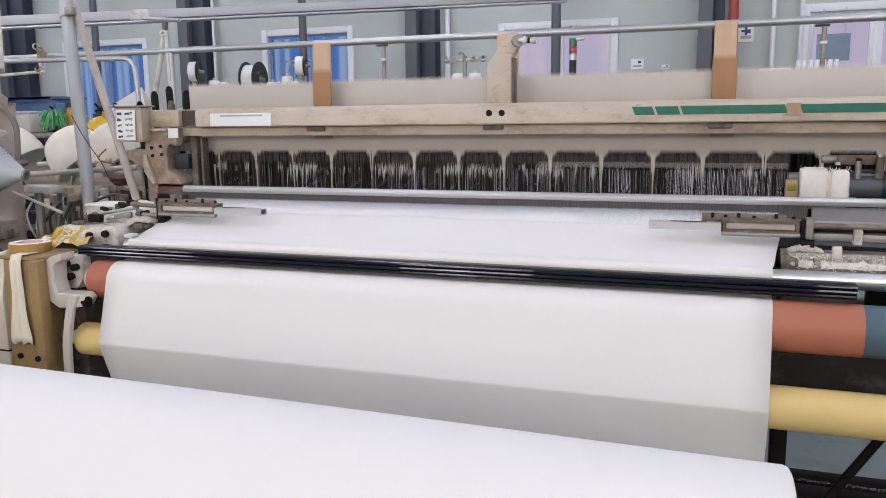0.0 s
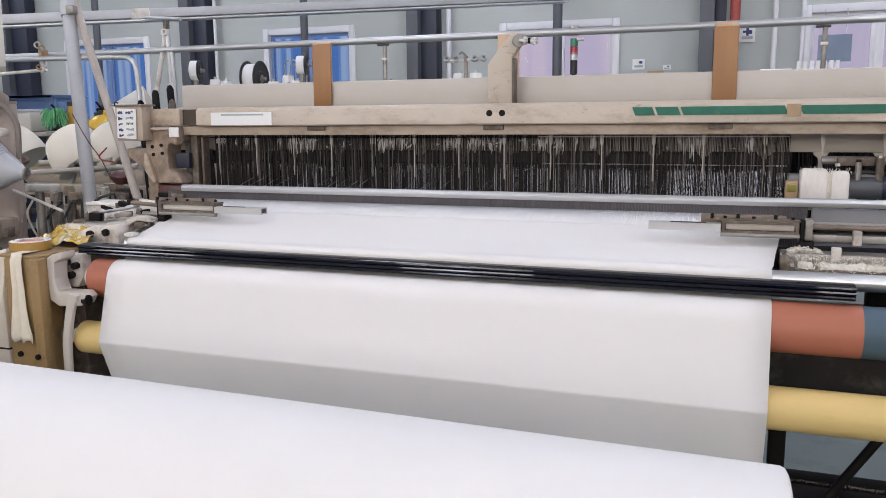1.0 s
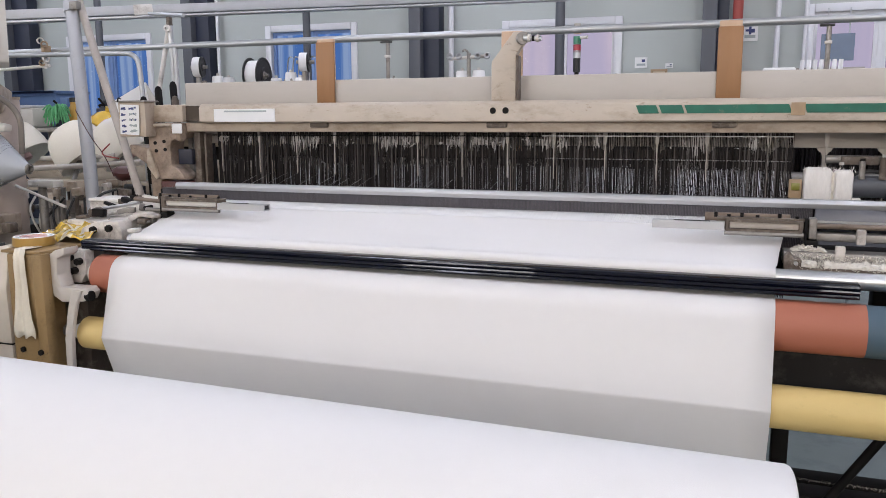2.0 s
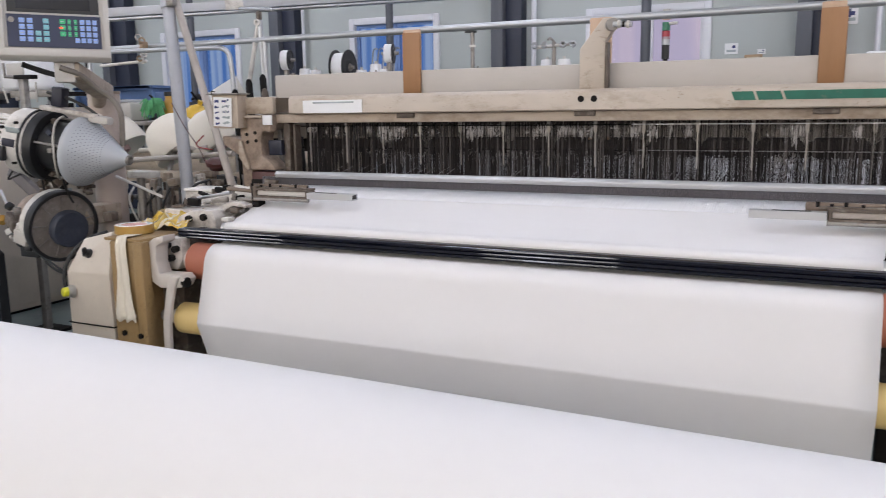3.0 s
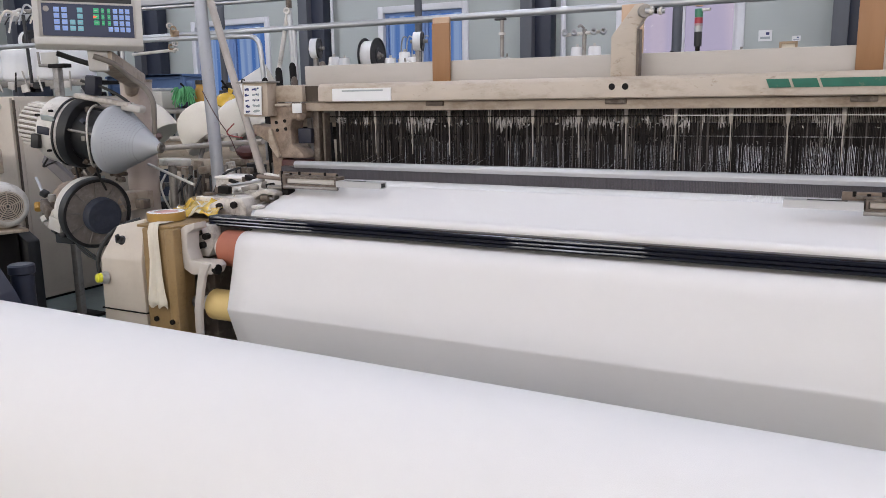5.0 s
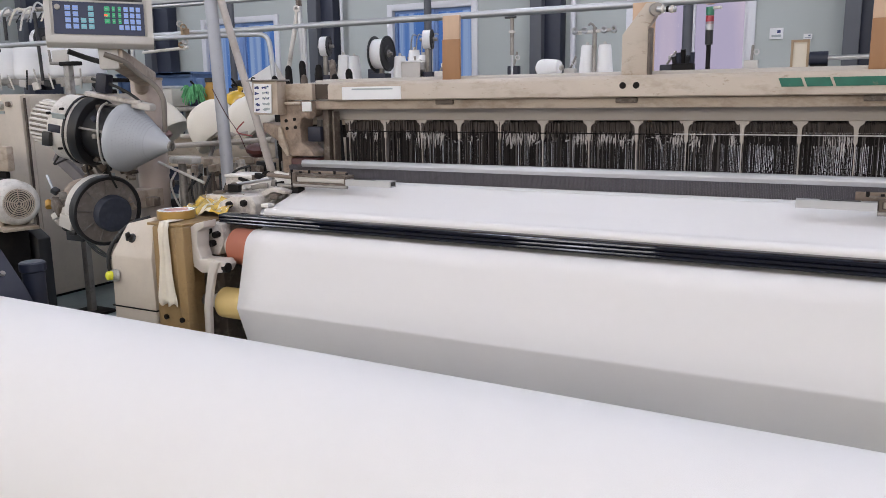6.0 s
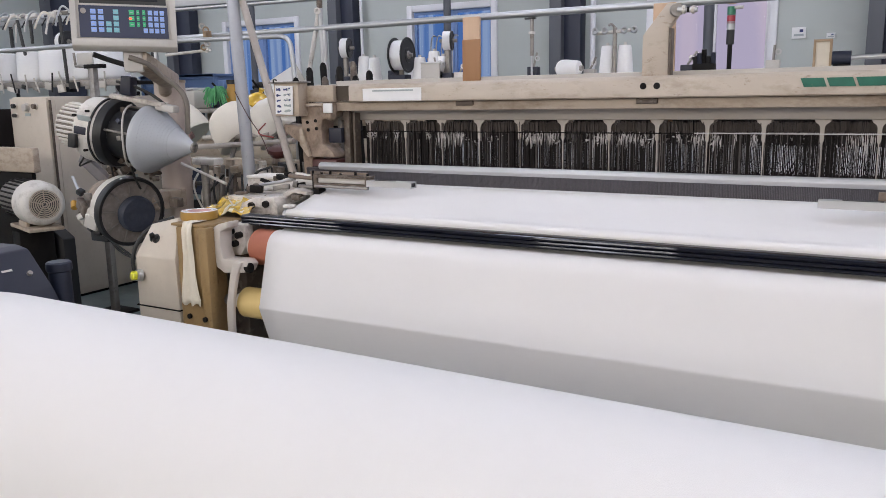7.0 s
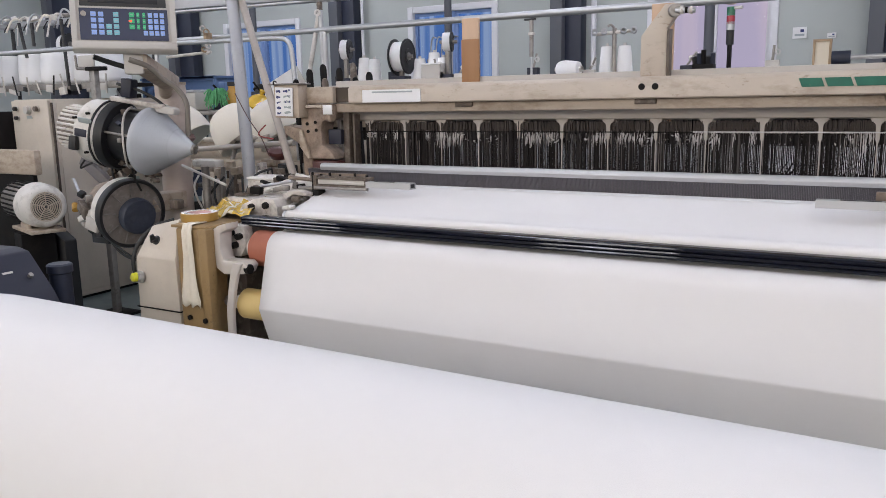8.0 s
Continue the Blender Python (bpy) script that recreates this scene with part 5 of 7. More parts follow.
# ---- the next loom's cabinet, motor and clutter ----
def neighbour_side():
    c = thing("electrical_cabinet", "tall beige electrical cabinet with switches", "cabinet")
    part("body", span(-5.66, -5.22, 3.6, 4.65, 0.02, 1.465, 0.008), CABINET, c)
    part("door", span(-5.65, -5.235, 3.575, 3.60, 0.10, 1.455, 0.004), CABINET, c)
    part("side_panel", span(-5.22, -5.212, 3.63, 4.62, 0.06, 1.44, 0.003), CABINET, c)
    for k, (x, z, r) in enumerate(((-5.582, 1.401, 0.016), (-5.452, 1.39, 0.026), (-5.347, 1.398, 0.018), (-5.58, 1.335, 0.014))):
        sw = part("switch", rod((x, 3.575, z), (x, 3.565, z), r * 1.25, seg=16), CASTDULL, c)
        part("knob", rod((x, 3.565, z), (x, 3.545, z), r, seg=16), (BLACK, CASEGREY, HAZEL, BLACK)[k], sw)
    part("switch_plate", span(-5.48, -5.42, 3.571, 3.575, 1.33, 1.35, 0.001), GREYPRINT, c)
    part("plinth", span(-5.64, -5.24, 3.65, 4.6, 0, 0.02), DARK, c)
    part("edge_strip", span(-5.222, -5.207, 3.585, 3.598, 0.06, 1.44, 0.002), JOINT, c, "dark brown strip along the cabinet edge")
    part("print_bars", span(-5.2115, -5.209, 4.10, 4.28, 0.80, 0.86), GREYPRINT, c)
    part("lock", span(-5.2115, -5.205, 3.70, 3.74, 1.30, 1.32, 0.002), BLACK, c)
    # motor on a bracket of the next loom
    m = thing("electric_motor", "cream electric motor with a round fan grille", "motor")
    n = Vector((0.95, -0.31, 0.0)).normalized()
    M = Vector((-4.40, 2.92, 0.829))
    sd = n.cross(Vector((0, 0, 1))).normalized()
    uu = sd.cross(n)
    part("fan_cover", turned([(0, 0.080), (0.0, 0.096), (-0.006, 0.108), (-0.022, 0.122), (-0.05, 0.131), (-0.17, 0.136), (-0.175, 0.12)], M, n, 48), CASTWHITE, m, "cream fan cover")
    part("fan_back", turned([(-0.02, 0), (-0.02, 0.10)], M, n, 32), BLACK, m)
    for r in (0.014, 0.026, 0.038, 0.050, 0.062, 0.074, 0.085):
        part("grille_ring", turned([(-0.003, r - 0.003), (0.002, r - 0.003), (0.002, r + 0.003), (-0.003, r + 0.003), (-0.003, r - 0.003)], M, n, 36), CREAM, m)
    for k in range(5):
        an = k * math.tau / 5 + 0.3
        o = math.cos(an) * sd + math.sin(an) * uu
        part("grille_rib", rod(M + o * 0.008, M + o * 0.090, 0.0035, seg=6), CREAM, m)
    part("body", turned([(-0.165, 0), (-0.165, 0.118), (-0.52, 0.118), (-0.53, 0)], M, n, 32), STEEL_DULL, m, "ribbed motor body")
    for k in range(26):
        an = k * math.tau / 26
        o = math.cos(an) * sd + math.sin(an) * uu
        part("fin", rod(M + o * 0.124 - n * 0.17, M + o * 0.124 - n * 0.5, 0.006, seg=5), DARK, m)
    part("foot", box(M - n * 0.2 - uu * 0.150, (0.40, 0.20, 0.022), 0.006, Euler((0, 0, -0.32)).to_matrix()), CREAM_DIRTY, m)
    for side_ in (-0.07, 0.07):
        part("foot_web", box(M - n * 0.2 - uu * 0.128 + sd * side_, (0.16, 0.02, 0.04), 0.005, Euler((0, 0, -0.32)).to_matrix()), CREAM_DIRTY, m)
    part("bracket", box(M - n * 0.30 - uu * 0.51, (0.16, 0.20, 0.66), 0.008, Euler((0, 0, -0.32)).to_matrix()), DARK, m)
    # the next loom: frame, cover and beams behind
    l = thing("neighbour_loom", "next loom's dark frame with cream covers", "loom")
    part("base_frame", span(-6.3, -5.75, 2.9, 4.6, 0.0, 0.95, 0.01), DARK, l)
    # the cover lies in shade; the darker stained paint stands in for that
    part("cover", span(-5.9, -4.66, 3.05, 3.10, 0.995, 1.150, 0.012), CREAM_DIRTY, l)
    part("cover_leg", span(-5.3, -4.72, 3.07, 3.10, 0.0, 1.02, 0.006), DARK, l)
    # black block added to make the gap under the motor dark
    part("dark_fill", prism([(-5.3, 0.0), (-5.3, 0.66), (-4.68, 0.66), (-4.54, 0.58), (-4.54, 0.0)], "y", 3.11, 3.20, 0.01), BLACK, l, "black block filling the dark space under the motor")
    part("beam", span(-6.6, -5.75, 3.2, 3.3, 1.28, 1.40, 0.006), CREAM_DIRTY, l)
    part("roller", rod((-7.5, 3.05, 1.02), (-5.75, 3.05, 1.02), 0.06, seg=24), STEEL_DULL, l)
    part("harness", span(-7.6, -5.80, 3.5, 3.9, 1.0, 1.38, 0.006), HEDDLE, l)
    part("rear_frame", span(-4.7, -2.6, 4.9, 5.3, 0.0, 1.22, 0.01), DARK, l)
    part("rear_beam", span(-4.9, -2.3, 4.75, 4.85, 1.22, 1.33, 0.008), CREAM_DIRTY, l)
    part("rear_roller", rod((-4.9, 4.6, 1.05), (-2.3, 4.6, 1.05), 0.09, seg=24), CREAM, l)
    for k, (y, z, r) in enumerate(((3.05, 1.22, 0.025), (3.10, 1.30, 0.018), (3.15, 1.36, 0.03), (3.0, 1.17, 0.012), (3.12, 1.26, 0.012), (3.2, 1.43, 0.016))):
        part("guide_rod", rod((-7.0, y, z), (-5.70 - 0.03 * k, y, z), r, seg=14), (CREAM_DIRTY, RUST, STEEL_DULL, CASTWHITE, HAZEL, CREAM_DIRTY)[k], l)
    # navy vacuum unit and its filter can
    v = thing("vacuum_unit", "navy plastic vacuum unit with a round filter can", "vacuum")
    part("body", prism([(-3.0, 0.02), (-3.0, 0.955), (-2.52, 0.965), (-2.47, 0.955), (-2.36, 0.835), (-2.33, 0.79), (-2.33, 0.02)], "y", 1.25, 1.55, 0.008), NAVYPLASTIC, v, "", 20)
    part("lower_lip", prism([(-2.99, 0.74), (-2.99, 0.80), (-2.40, 0.80), (-2.34, 0.775), (-2.34, 0.74)], "y", 1.235, 1.255, 0.006), NAVYPLASTIC, v)
    part("badge", box((-2.425, 1.44, 0.905), (0.035, 0.008, 0.003), 0.001, Euler((0, 0.83, 0)).to_matrix() @ Euler((0, 0, 1.57)).to_matrix()), CASEGREY, v)
    part("socket", rod((-2.405, 1.50, 0.885), (-2.398, 1.50, 0.892), 0.008, seg=16), STEEL_DULL, v)
    part("filter_can", turned([(0, 0), (0, 0.036), (0.855, 0.036), (0.86, 0.042), (0.885, 0.042), (0.89, 0.036), (0.89, 0)], (-2.485, 1.66, 0.0), (0, 0, 1), 24), NAVY, v)


neighbour_side()


# ---- weft creel: posts, packages, rods ----
def yarn_package(at, axis, r0, r1, length, mat, label, group, core=True):
    c = thing("yarn_cone", label, "yarn cone", group=group)
    part("yarn", turned([(0.002, 0.0), (0.0, r0 * 0.3), (0.002, r0 * 0.62), (0.008, r0 * 0.82), (0.018, r0 * 0.93), (0.034, r0 * 0.99), (0.05, r0), (length - 0.02, r1 + 0.004), (length - 0.006, r1), (length, r1 - 0.012), (length, r1 * 0.4)], at, axis, 40), mat, c)
    if core:
        part("tube", turned([(-0.012, r0 * 0.24), (-0.012, r0 * 0.3), (length + 0.012, r1 * 0.42), (length + 0.012, r1 * 0.34), (-0.012, r0 * 0.24)], at, axis, 20), CORE if mat is YARN else CASEGREY, c)
    return c


def creel():
    s = thing("creel_stand", "grey and beige tube stand of the weft creel", "stand")
    part("grey_post", tube([(-2.512, 2.65, 0.0), (-2.514, 2.65, 1.0), (-2.655, 2.75, 1.93), (-2.70, 2.78, 2.25)], 0.027, 16, rounds=1), GREYTUBE, s, "grey painted tube post")
    part("beige_strut", tube([(-2.23, 2.60, 1.11), (-2.646, 2.78, 1.93)], 0.0165, 12), BEIGETUBE, s, "beige diagonal strut")
    part("clamp", rod((-2.643, 2.742, 1.862), (-2.650, 2.747, 1.902), 0.032, seg=24), GREYTUBE, s)
    part("clamp_bolt", span(-2.625, -2.585, 2.705, 2.735, 1.865, 1.900, 0.005), STEEL_DULL, s)
    part("cross_rod", rod((-3.25, 2.95, 1.178), (-2.40, 2.82, 1.232), 0.013), BEIGETUBE, s)
    part("cross_rod", rod((-3.3, 3.15, 1.22), (-2.75, 3.05, 1.245), 0.013), BEIGETUBE, s)
    part("lower_beam", span(-3.3, -2.1, 3.02, 3.10, 1.07, 1.125, 0.006), CREAM_DIRTY, s)
    part("lower_leg", span(-3.2, -3.12, 3.02, 3.10, 0.0, 1.07, 0.006), CREAM_DIRTY, s)
    part("lower_leg", span(-2.25, -2.17, 3.02, 3.10, 0.0, 1.07, 0.006), CREAM_DIRTY, s)
    part("tension_bar", rod((-2.83, 2.55, 1.142), (-2.47, 2.45, 1.075), 0.006), CASTWHITE, s)
    part("bar_block", box((-2.72, 2.60, 1.15), (0.14, 0.06, 0.03), 0.006), CASTWHITE, s)
    part("bar_post", rod((-2.74, 2.6, 0.0), (-2.74, 2.6, 1.16), 0.018), STEEL_DULL, s)
    part("stand_foot", span(-2.6, -2.42, 2.58, 2.72, 0, 0.012), DARK, s)
    rnd = random.Random(21)
    for k in range(64):
        x, y, z = rnd.uniform(-3.05, -2.18), rnd.uniform(2.66, 3.0), rnd.uniform(0.84, 1.13)
        part("fitting", box((x, y, z), (rnd.uniform(0.02, 0.10), rnd.uniform(0.02, 0.05), rnd.uniform(0.015, 0.05)), 0.004, Euler((rnd.uniform(-0.08, 0.08), rnd.uniform(-0.14, 0.14), rnd.uniform(-0.3, 0.3))).to_matrix()), rnd.choice((STEEL_DULL, CASTWHITE, GRIME, CREAM_DIRTY, CASTDULL, CREAM_DIRTY, HAZEL, BLACK)), s)
    for k in range(30):
        x, y = rnd.uniform(-3.0, -2.2), rnd.uniform(2.66, 2.95)
        part("pin", rod((x, y, 0.6), (x + rnd.uniform(-0.04, 0.04), y, rnd.uniform(0.98, 1.14)), rnd.uniform(0.005, 0.012), seg=8), rnd.choice((STEEL_DULL, HAZEL, CASTWHITE, BEIGETUBE)), s)
    for k in range(14):
        x = -3.0 + 0.055 * k
        part("cable", tube([(x, 2.7, 1.08), (x + rnd.uniform(-0.08, 0.08), 2.62, 0.98 + rnd.uniform(-0.05, 0.05)), (x + 0.1, 2.66, 0.86), (x + rnd.uniform(0, 0.2), 2.8, 0.8)], 0.005, 8), rnd.choice((RUBBER, RUBBER, CASEGREY)), s)
    part("tray", span(-3.1, -2.2, 2.62, 3.0, 0.80, 0.83, 0.004), DARK, s)
    # panel added to darken the view through the creel
    part("background_panel", span(-3.12, -2.26, 3.11, 3.14, 0.1, 1.06, 0.004), HAZEL, s, "brown panel added as a darker background")
    for z in (0.92, 1.00):
        part("back_rail", span(-3.12, -2.26, 3.06, 3.09, z, z + 0.022, 0.004), CREAM_DIRTY, s)
    part("red_wire", tube([(-2.53, 2.60, 1.455), (-2.44, 2.58, 1.34), (-2.37, 2.57, 1.275), (-2.33, 2.57, 1.19)], 0.002, 6), MAROON, s)
    part("red_wire", tube([(-2.34, 2.57, 1.32), (-2.40, 2.57, 1.275), (-2.30, 2.57, 1.262)], 0.0028, 6), REDWIRE, s)
    part("black_wire", tube([(-2.31, 2.56, 1.14), (-2.36, 2.5, 1.12), (-2.38, 2.46, 1.03), (-2.38, 2.42, 0.98)], 0.005, 6), RUBBER, s)
    part("brown_cup", turned([(0, 0), (0, 0.03), (0.02, 0.045), (0.035, 0.045), (0.045, 0.03), (0.045, 0)], (-2.36, 2.66, 1.175), (0.2, -0.2, 1), 16), MAROON, s)
    part("casting_post", span(-2.46, -2.28, 2.34, 2.48, 0.0, 1.0, 0.01), CREAM_DIRTY, s)
    cones = (((-3.055, 3.20, 1.213), 0.146), ((-3.545, 3.28, 1.213), 0.140), ((-2.775, 3.18, 1.235), 0.132))
    lean = Vector((-0.57, -0.12, 0.80)).normalized()
    for at, r in cones:
        c = thing("yarn_cone", "large cream yarn cone leaning on the weft creel", "yarn cone", group="weft packages")
        part("yarn", turned([(0.016, 0.030), (0.012, r * 0.55), (0.003, r * 0.93), (0.0, r * 0.985), (0.004, r), (0.05, r * 0.985), (0.10, r * 0.93), (0.145, r * 0.83), (0.175, r * 0.70), (0.192, r * 0.52), (0.198, r * 0.30)], at, lean, 44), YARN, c, "", 50)
        part("tube", turned([(-0.008, 0.022), (-0.008, 0.030), (0.20, 0.030), (0.21, 0.022), (-0.008, 0.022)], at, lean, 20), CORE, c)
    p = thing("package_pegs", "steel pegs holding the cream yarn cones", "peg")
    for (x, y, z), r in cones:
        part("peg", rod(Vector((x, y, z)) + lean * 0.05, (x + 0.02, 3.07, 1.11), 0.012), STEEL_DULL, p)
    # grey arch tube
    a = thing("arch_rail", "grey bent tube rail behind the creel", "rail")
    part("tube", tube([(-3.9, 3.4, 1.762), (-3.0, 3.4, 1.750), (-2.90, 3.4, 1.745), (-2.862, 3.4, 1.68), (-2.858, 3.4, 1.2), (-2.858, 3.4, 0.0)], 0.013, 12), GALV, a)
    part("left_leg", rod((-3.9, 3.4, 0.0), (-3.9, 3.4, 1.762), 0.013), GALV, a)


creel()


# ---- overhead tubes and the things behind the loom ----
def overhead():
    r = thing("creel_rail", "galvanised tube rail behind the loom", "rail")
    part("tube", rod((-6.5, 3.6, 1.795), (2.5, 3.6, 1.795), 0.0165, seg=16), GALV, r)
    for x in (-2.80, 2.3):
        part("leg", rod((x, 3.6, 0), (x, 3.6, 1.795), 0.014), GALV, r)
    part("leg", rod((-6.3, 3.6, 0), (-6.3, 3.6, 1.795), 0.014), GALV, r)
    part("hanger_leg", rod((-2.83, 3.6, 1.90), (-2.95, 3.6, 1.45), 0.013), CASTWHITE, r, "white hanger leg")
    part("hanger_leg", rod((-2.825, 3.6, 1.90), (-2.80, 3.6, 1.0), 0.014), GALV, r)
    part("hanger_joint", span(-2.838, -2.816, 3.585, 3.615, 1.89, 1.945, 0.005), HAZEL, r)
    part("joint_ring", turned([(-0.008, 0.008), (-0.008, 0.018), (0.008, 0.018), (0.008, 0.008), (-0.008, 0.008)], (-2.827, 3.58, 1.885), (0.4, -1, 0), 16), CASTWHITE, r)
    for x, d in ((-1.577, 0.0), (0.335, 0.0)):
        h = thing("yarn_guide", "dark hook guide hanging from the rail", "guide", group="yarn guides")
        part("hook", span(x - 0.035, x + 0.02, 3.59, 3.61, 1.768, 1.777, 0.002), BLACK, h)
        part("stem", rod((x, 3.6, 1.60), (x, 3.6, 1.775), 0.010, seg=10), STEEL_DULL, h)
        part("collar", span(x - 0.013, x + 0.013, 3.587, 3.613, 1.70, 1.712, 0.002), CASTWHITE, h)
        part("lower_stem", rod((x, 3.6, 1.45), (x, 3.6, 1.60), 0.006, seg=8), GALV, h)
    f = thing("rail_fitting", "brass and white thread fitting clamped to the rail", "fitting", (-3.625, 3.555, 1.795))
    part("clamp", span(-0.012, 0.012, -0.03, 0.02, -0.026, 0.026, 0.004), PATCH, f, "dull brass clamp")
    for k, (dx, dz) in enumerate(((-0.012, 0.05), (0.015, 0.03), (0.02, -0.05), (-0.01, -0.07))):
        part("ring", turned([(-0.005, 0.012), (-0.005, 0.019), (0.005, 0.019), (0.005, 0.012), (-0.005, 0.012)], (dx, -0.03, dz), (0.9, -0.5, 0.2 * k), 14), (CASTDULL, PATCH)[k % 2], f)
    part("arm", rod((0.03, -0.02, -0.085), (-0.34, -0.02, -0.10), 0.009, seg=10), CASTWHITE, f)
    part("stem", rod((0.0, -0.02, -0.03), (0.0, -0.02, -0.10), 0.008, seg=8), CASTWHITE, f)
    # cable duct above
    u = thing("cable_duct", "grey steel cable duct hung over the creel", "duct")
    a, b = Vector((-3.95, 3.05, 1.925)), Vector((-1.10, 5.6, 2.24))
    dd = (b - a).normalized()
    rot = dd.to_track_quat("X", "Z").to_matrix()
    part("channel", box((a + b) / 2, ((b - a).length, 0.06, 0.048), 0.004, rot), GREYTUBE, u)
    part("lower_lip", box((a + b) / 2 - Vector((0, 0, 0.038)), ((b - a).length, 0.075, 0.012), 0.003, rot), GALV, u)
    for t in (0.03, 0.95):
        q = a.lerp(b, t)
        part("hanger", rod(q, (q.x, q.y, HALL_H), 0.008), GALV, u)
    part("cross_strip", rod((-3.05, 3.72, 1.985), (-2.72, 3.58, 1.945), 0.010), GALV, u)
    part("joint_plate", box(a.lerp(b, 0.285), (0.10, 0.066, 0.055), 0.003, rot), CASTWHITE, u)
    # drop wire screen added behind the frames to keep the heald gaps dark
    w = thing("heald_backdrop", "dark screen of drop wires added behind the heald frames", "warp stop")
    bm = bmesh.new()
    rnd = random.Random(4)
    x = -2.0
    while x < 0.75:
        z = rnd.uniform(1.32, 1.365)
        span(x, x + 0.006, 3.40 + rnd.uniform(-0.02, 0.02), 3.405 + rnd.uniform(0, 0.02), 0.98, z, bm=bm)
        x += 0.0075
    part("drop_wire_screen", bm, HEDDLE, w)["kind"] = "stuff"
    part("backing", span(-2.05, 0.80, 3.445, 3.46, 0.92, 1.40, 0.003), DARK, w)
    for x in (-2.03, 0.78):
        part("side", span(x - 0.015, x + 0.015, 3.38, 3.48, 0.0, 1.40, 0.004), DARK, w)
    # rear shelf, loaded with spools and cones
    s = thing("rear_shelf", "long grey steel shelf behind the loom", "shelf")
    part("board", span(-3.3, 1.2, 3.86, 4.28, 1.47, 1.50, 0.004), CASEGREY, s)
    for x in (-3.2, -1.1, 1.1):
        part("leg", span(x - 0.02, x + 0.02, 4.05, 4.09, 0, 1.47, 0.003), GALV, s)


overhead()


def bobbin(at, axis, r, w, label="black flanged bobbin wound with white yarn", full=0.84, far_flange=True):
    b = thing("bobbin", label, "bobbin", group="bobbins")
    ax = Vector(axis).normalized()
    for k in (-1, 1) if far_flange else (1,):
        c = Vector(at) + ax * (k * w / 2)
        part("flange", turned([(-0.005, r * 0.25), (-0.005, r * 0.97), (-0.003, r), (0.003, r), (0.005, r * 0.97), (0.005, r * 0.90), (0.002, r * 0.86), (0.002, r * 0.45), (0.006, r * 0.42), (0.006, r * 0.25), (-0.005, r * 0.25)], c, ax, 32), BLACK, b, "black flange")
        part("hub", turned([(0.0, 0.0), (0.0, r * 0.24), (0.012, r * 0.2), (0.012, 0.0)], c, ax, 16), STEEL_DULL, b)
    part("yarn", turned([(-w / 2 - 0.002, 0.02), (-w / 2, r * full * 0.97), (-w / 2 + 0.006, r * full), (w / 2 - 0.006, r * full), (w / 2 - 0.006, 0.02)], at, ax, 32), YARNWHITE, b)
    part("spindle", rod(Vector(at) - ax * (w / 2 + 0.02), Vector(at) + ax * (w / 2 + 0.03), 0.010, seg=10), STEEL_DULL, b)
    part("stand", span(at[0] - 0.012, at[0] + 0.012, at[1] - 0.012, at[1] + 0.012, 1.54, at[2] - r * 0.2, 0.003), STEEL_DULL, b)
    part("stand_foot", span(at[0] - 0.055, at[0] + 0.045, at[1] - 0.04, at[1] + 0.03, 1.50, 1.545, 0.004), NAVYPLASTIC, b)
    return b


def small_cone(x, y, z, r=0.042, h=0.17, group="white yarn cones"):
    c = thing("yarn_cone", "small white yarn cone standing on the shelf", "yarn cone", group=group)
    part("yarn", turned([(0.0, 0.0), (0.0, r - 0.003), (0.006, r), (h - 0.01, r * 0.72), (h, r * 0.66), (h, 0)], (x, y, z), (0, 0, 1), 20), YARNWHITE, c)
    part("tip", turned([(h, r * 0.2), (h + 0.015, r * 0.18), (h + 0.015, 0)], (x, y, z), (0, 0, 1), 12), CASEGREY, c)


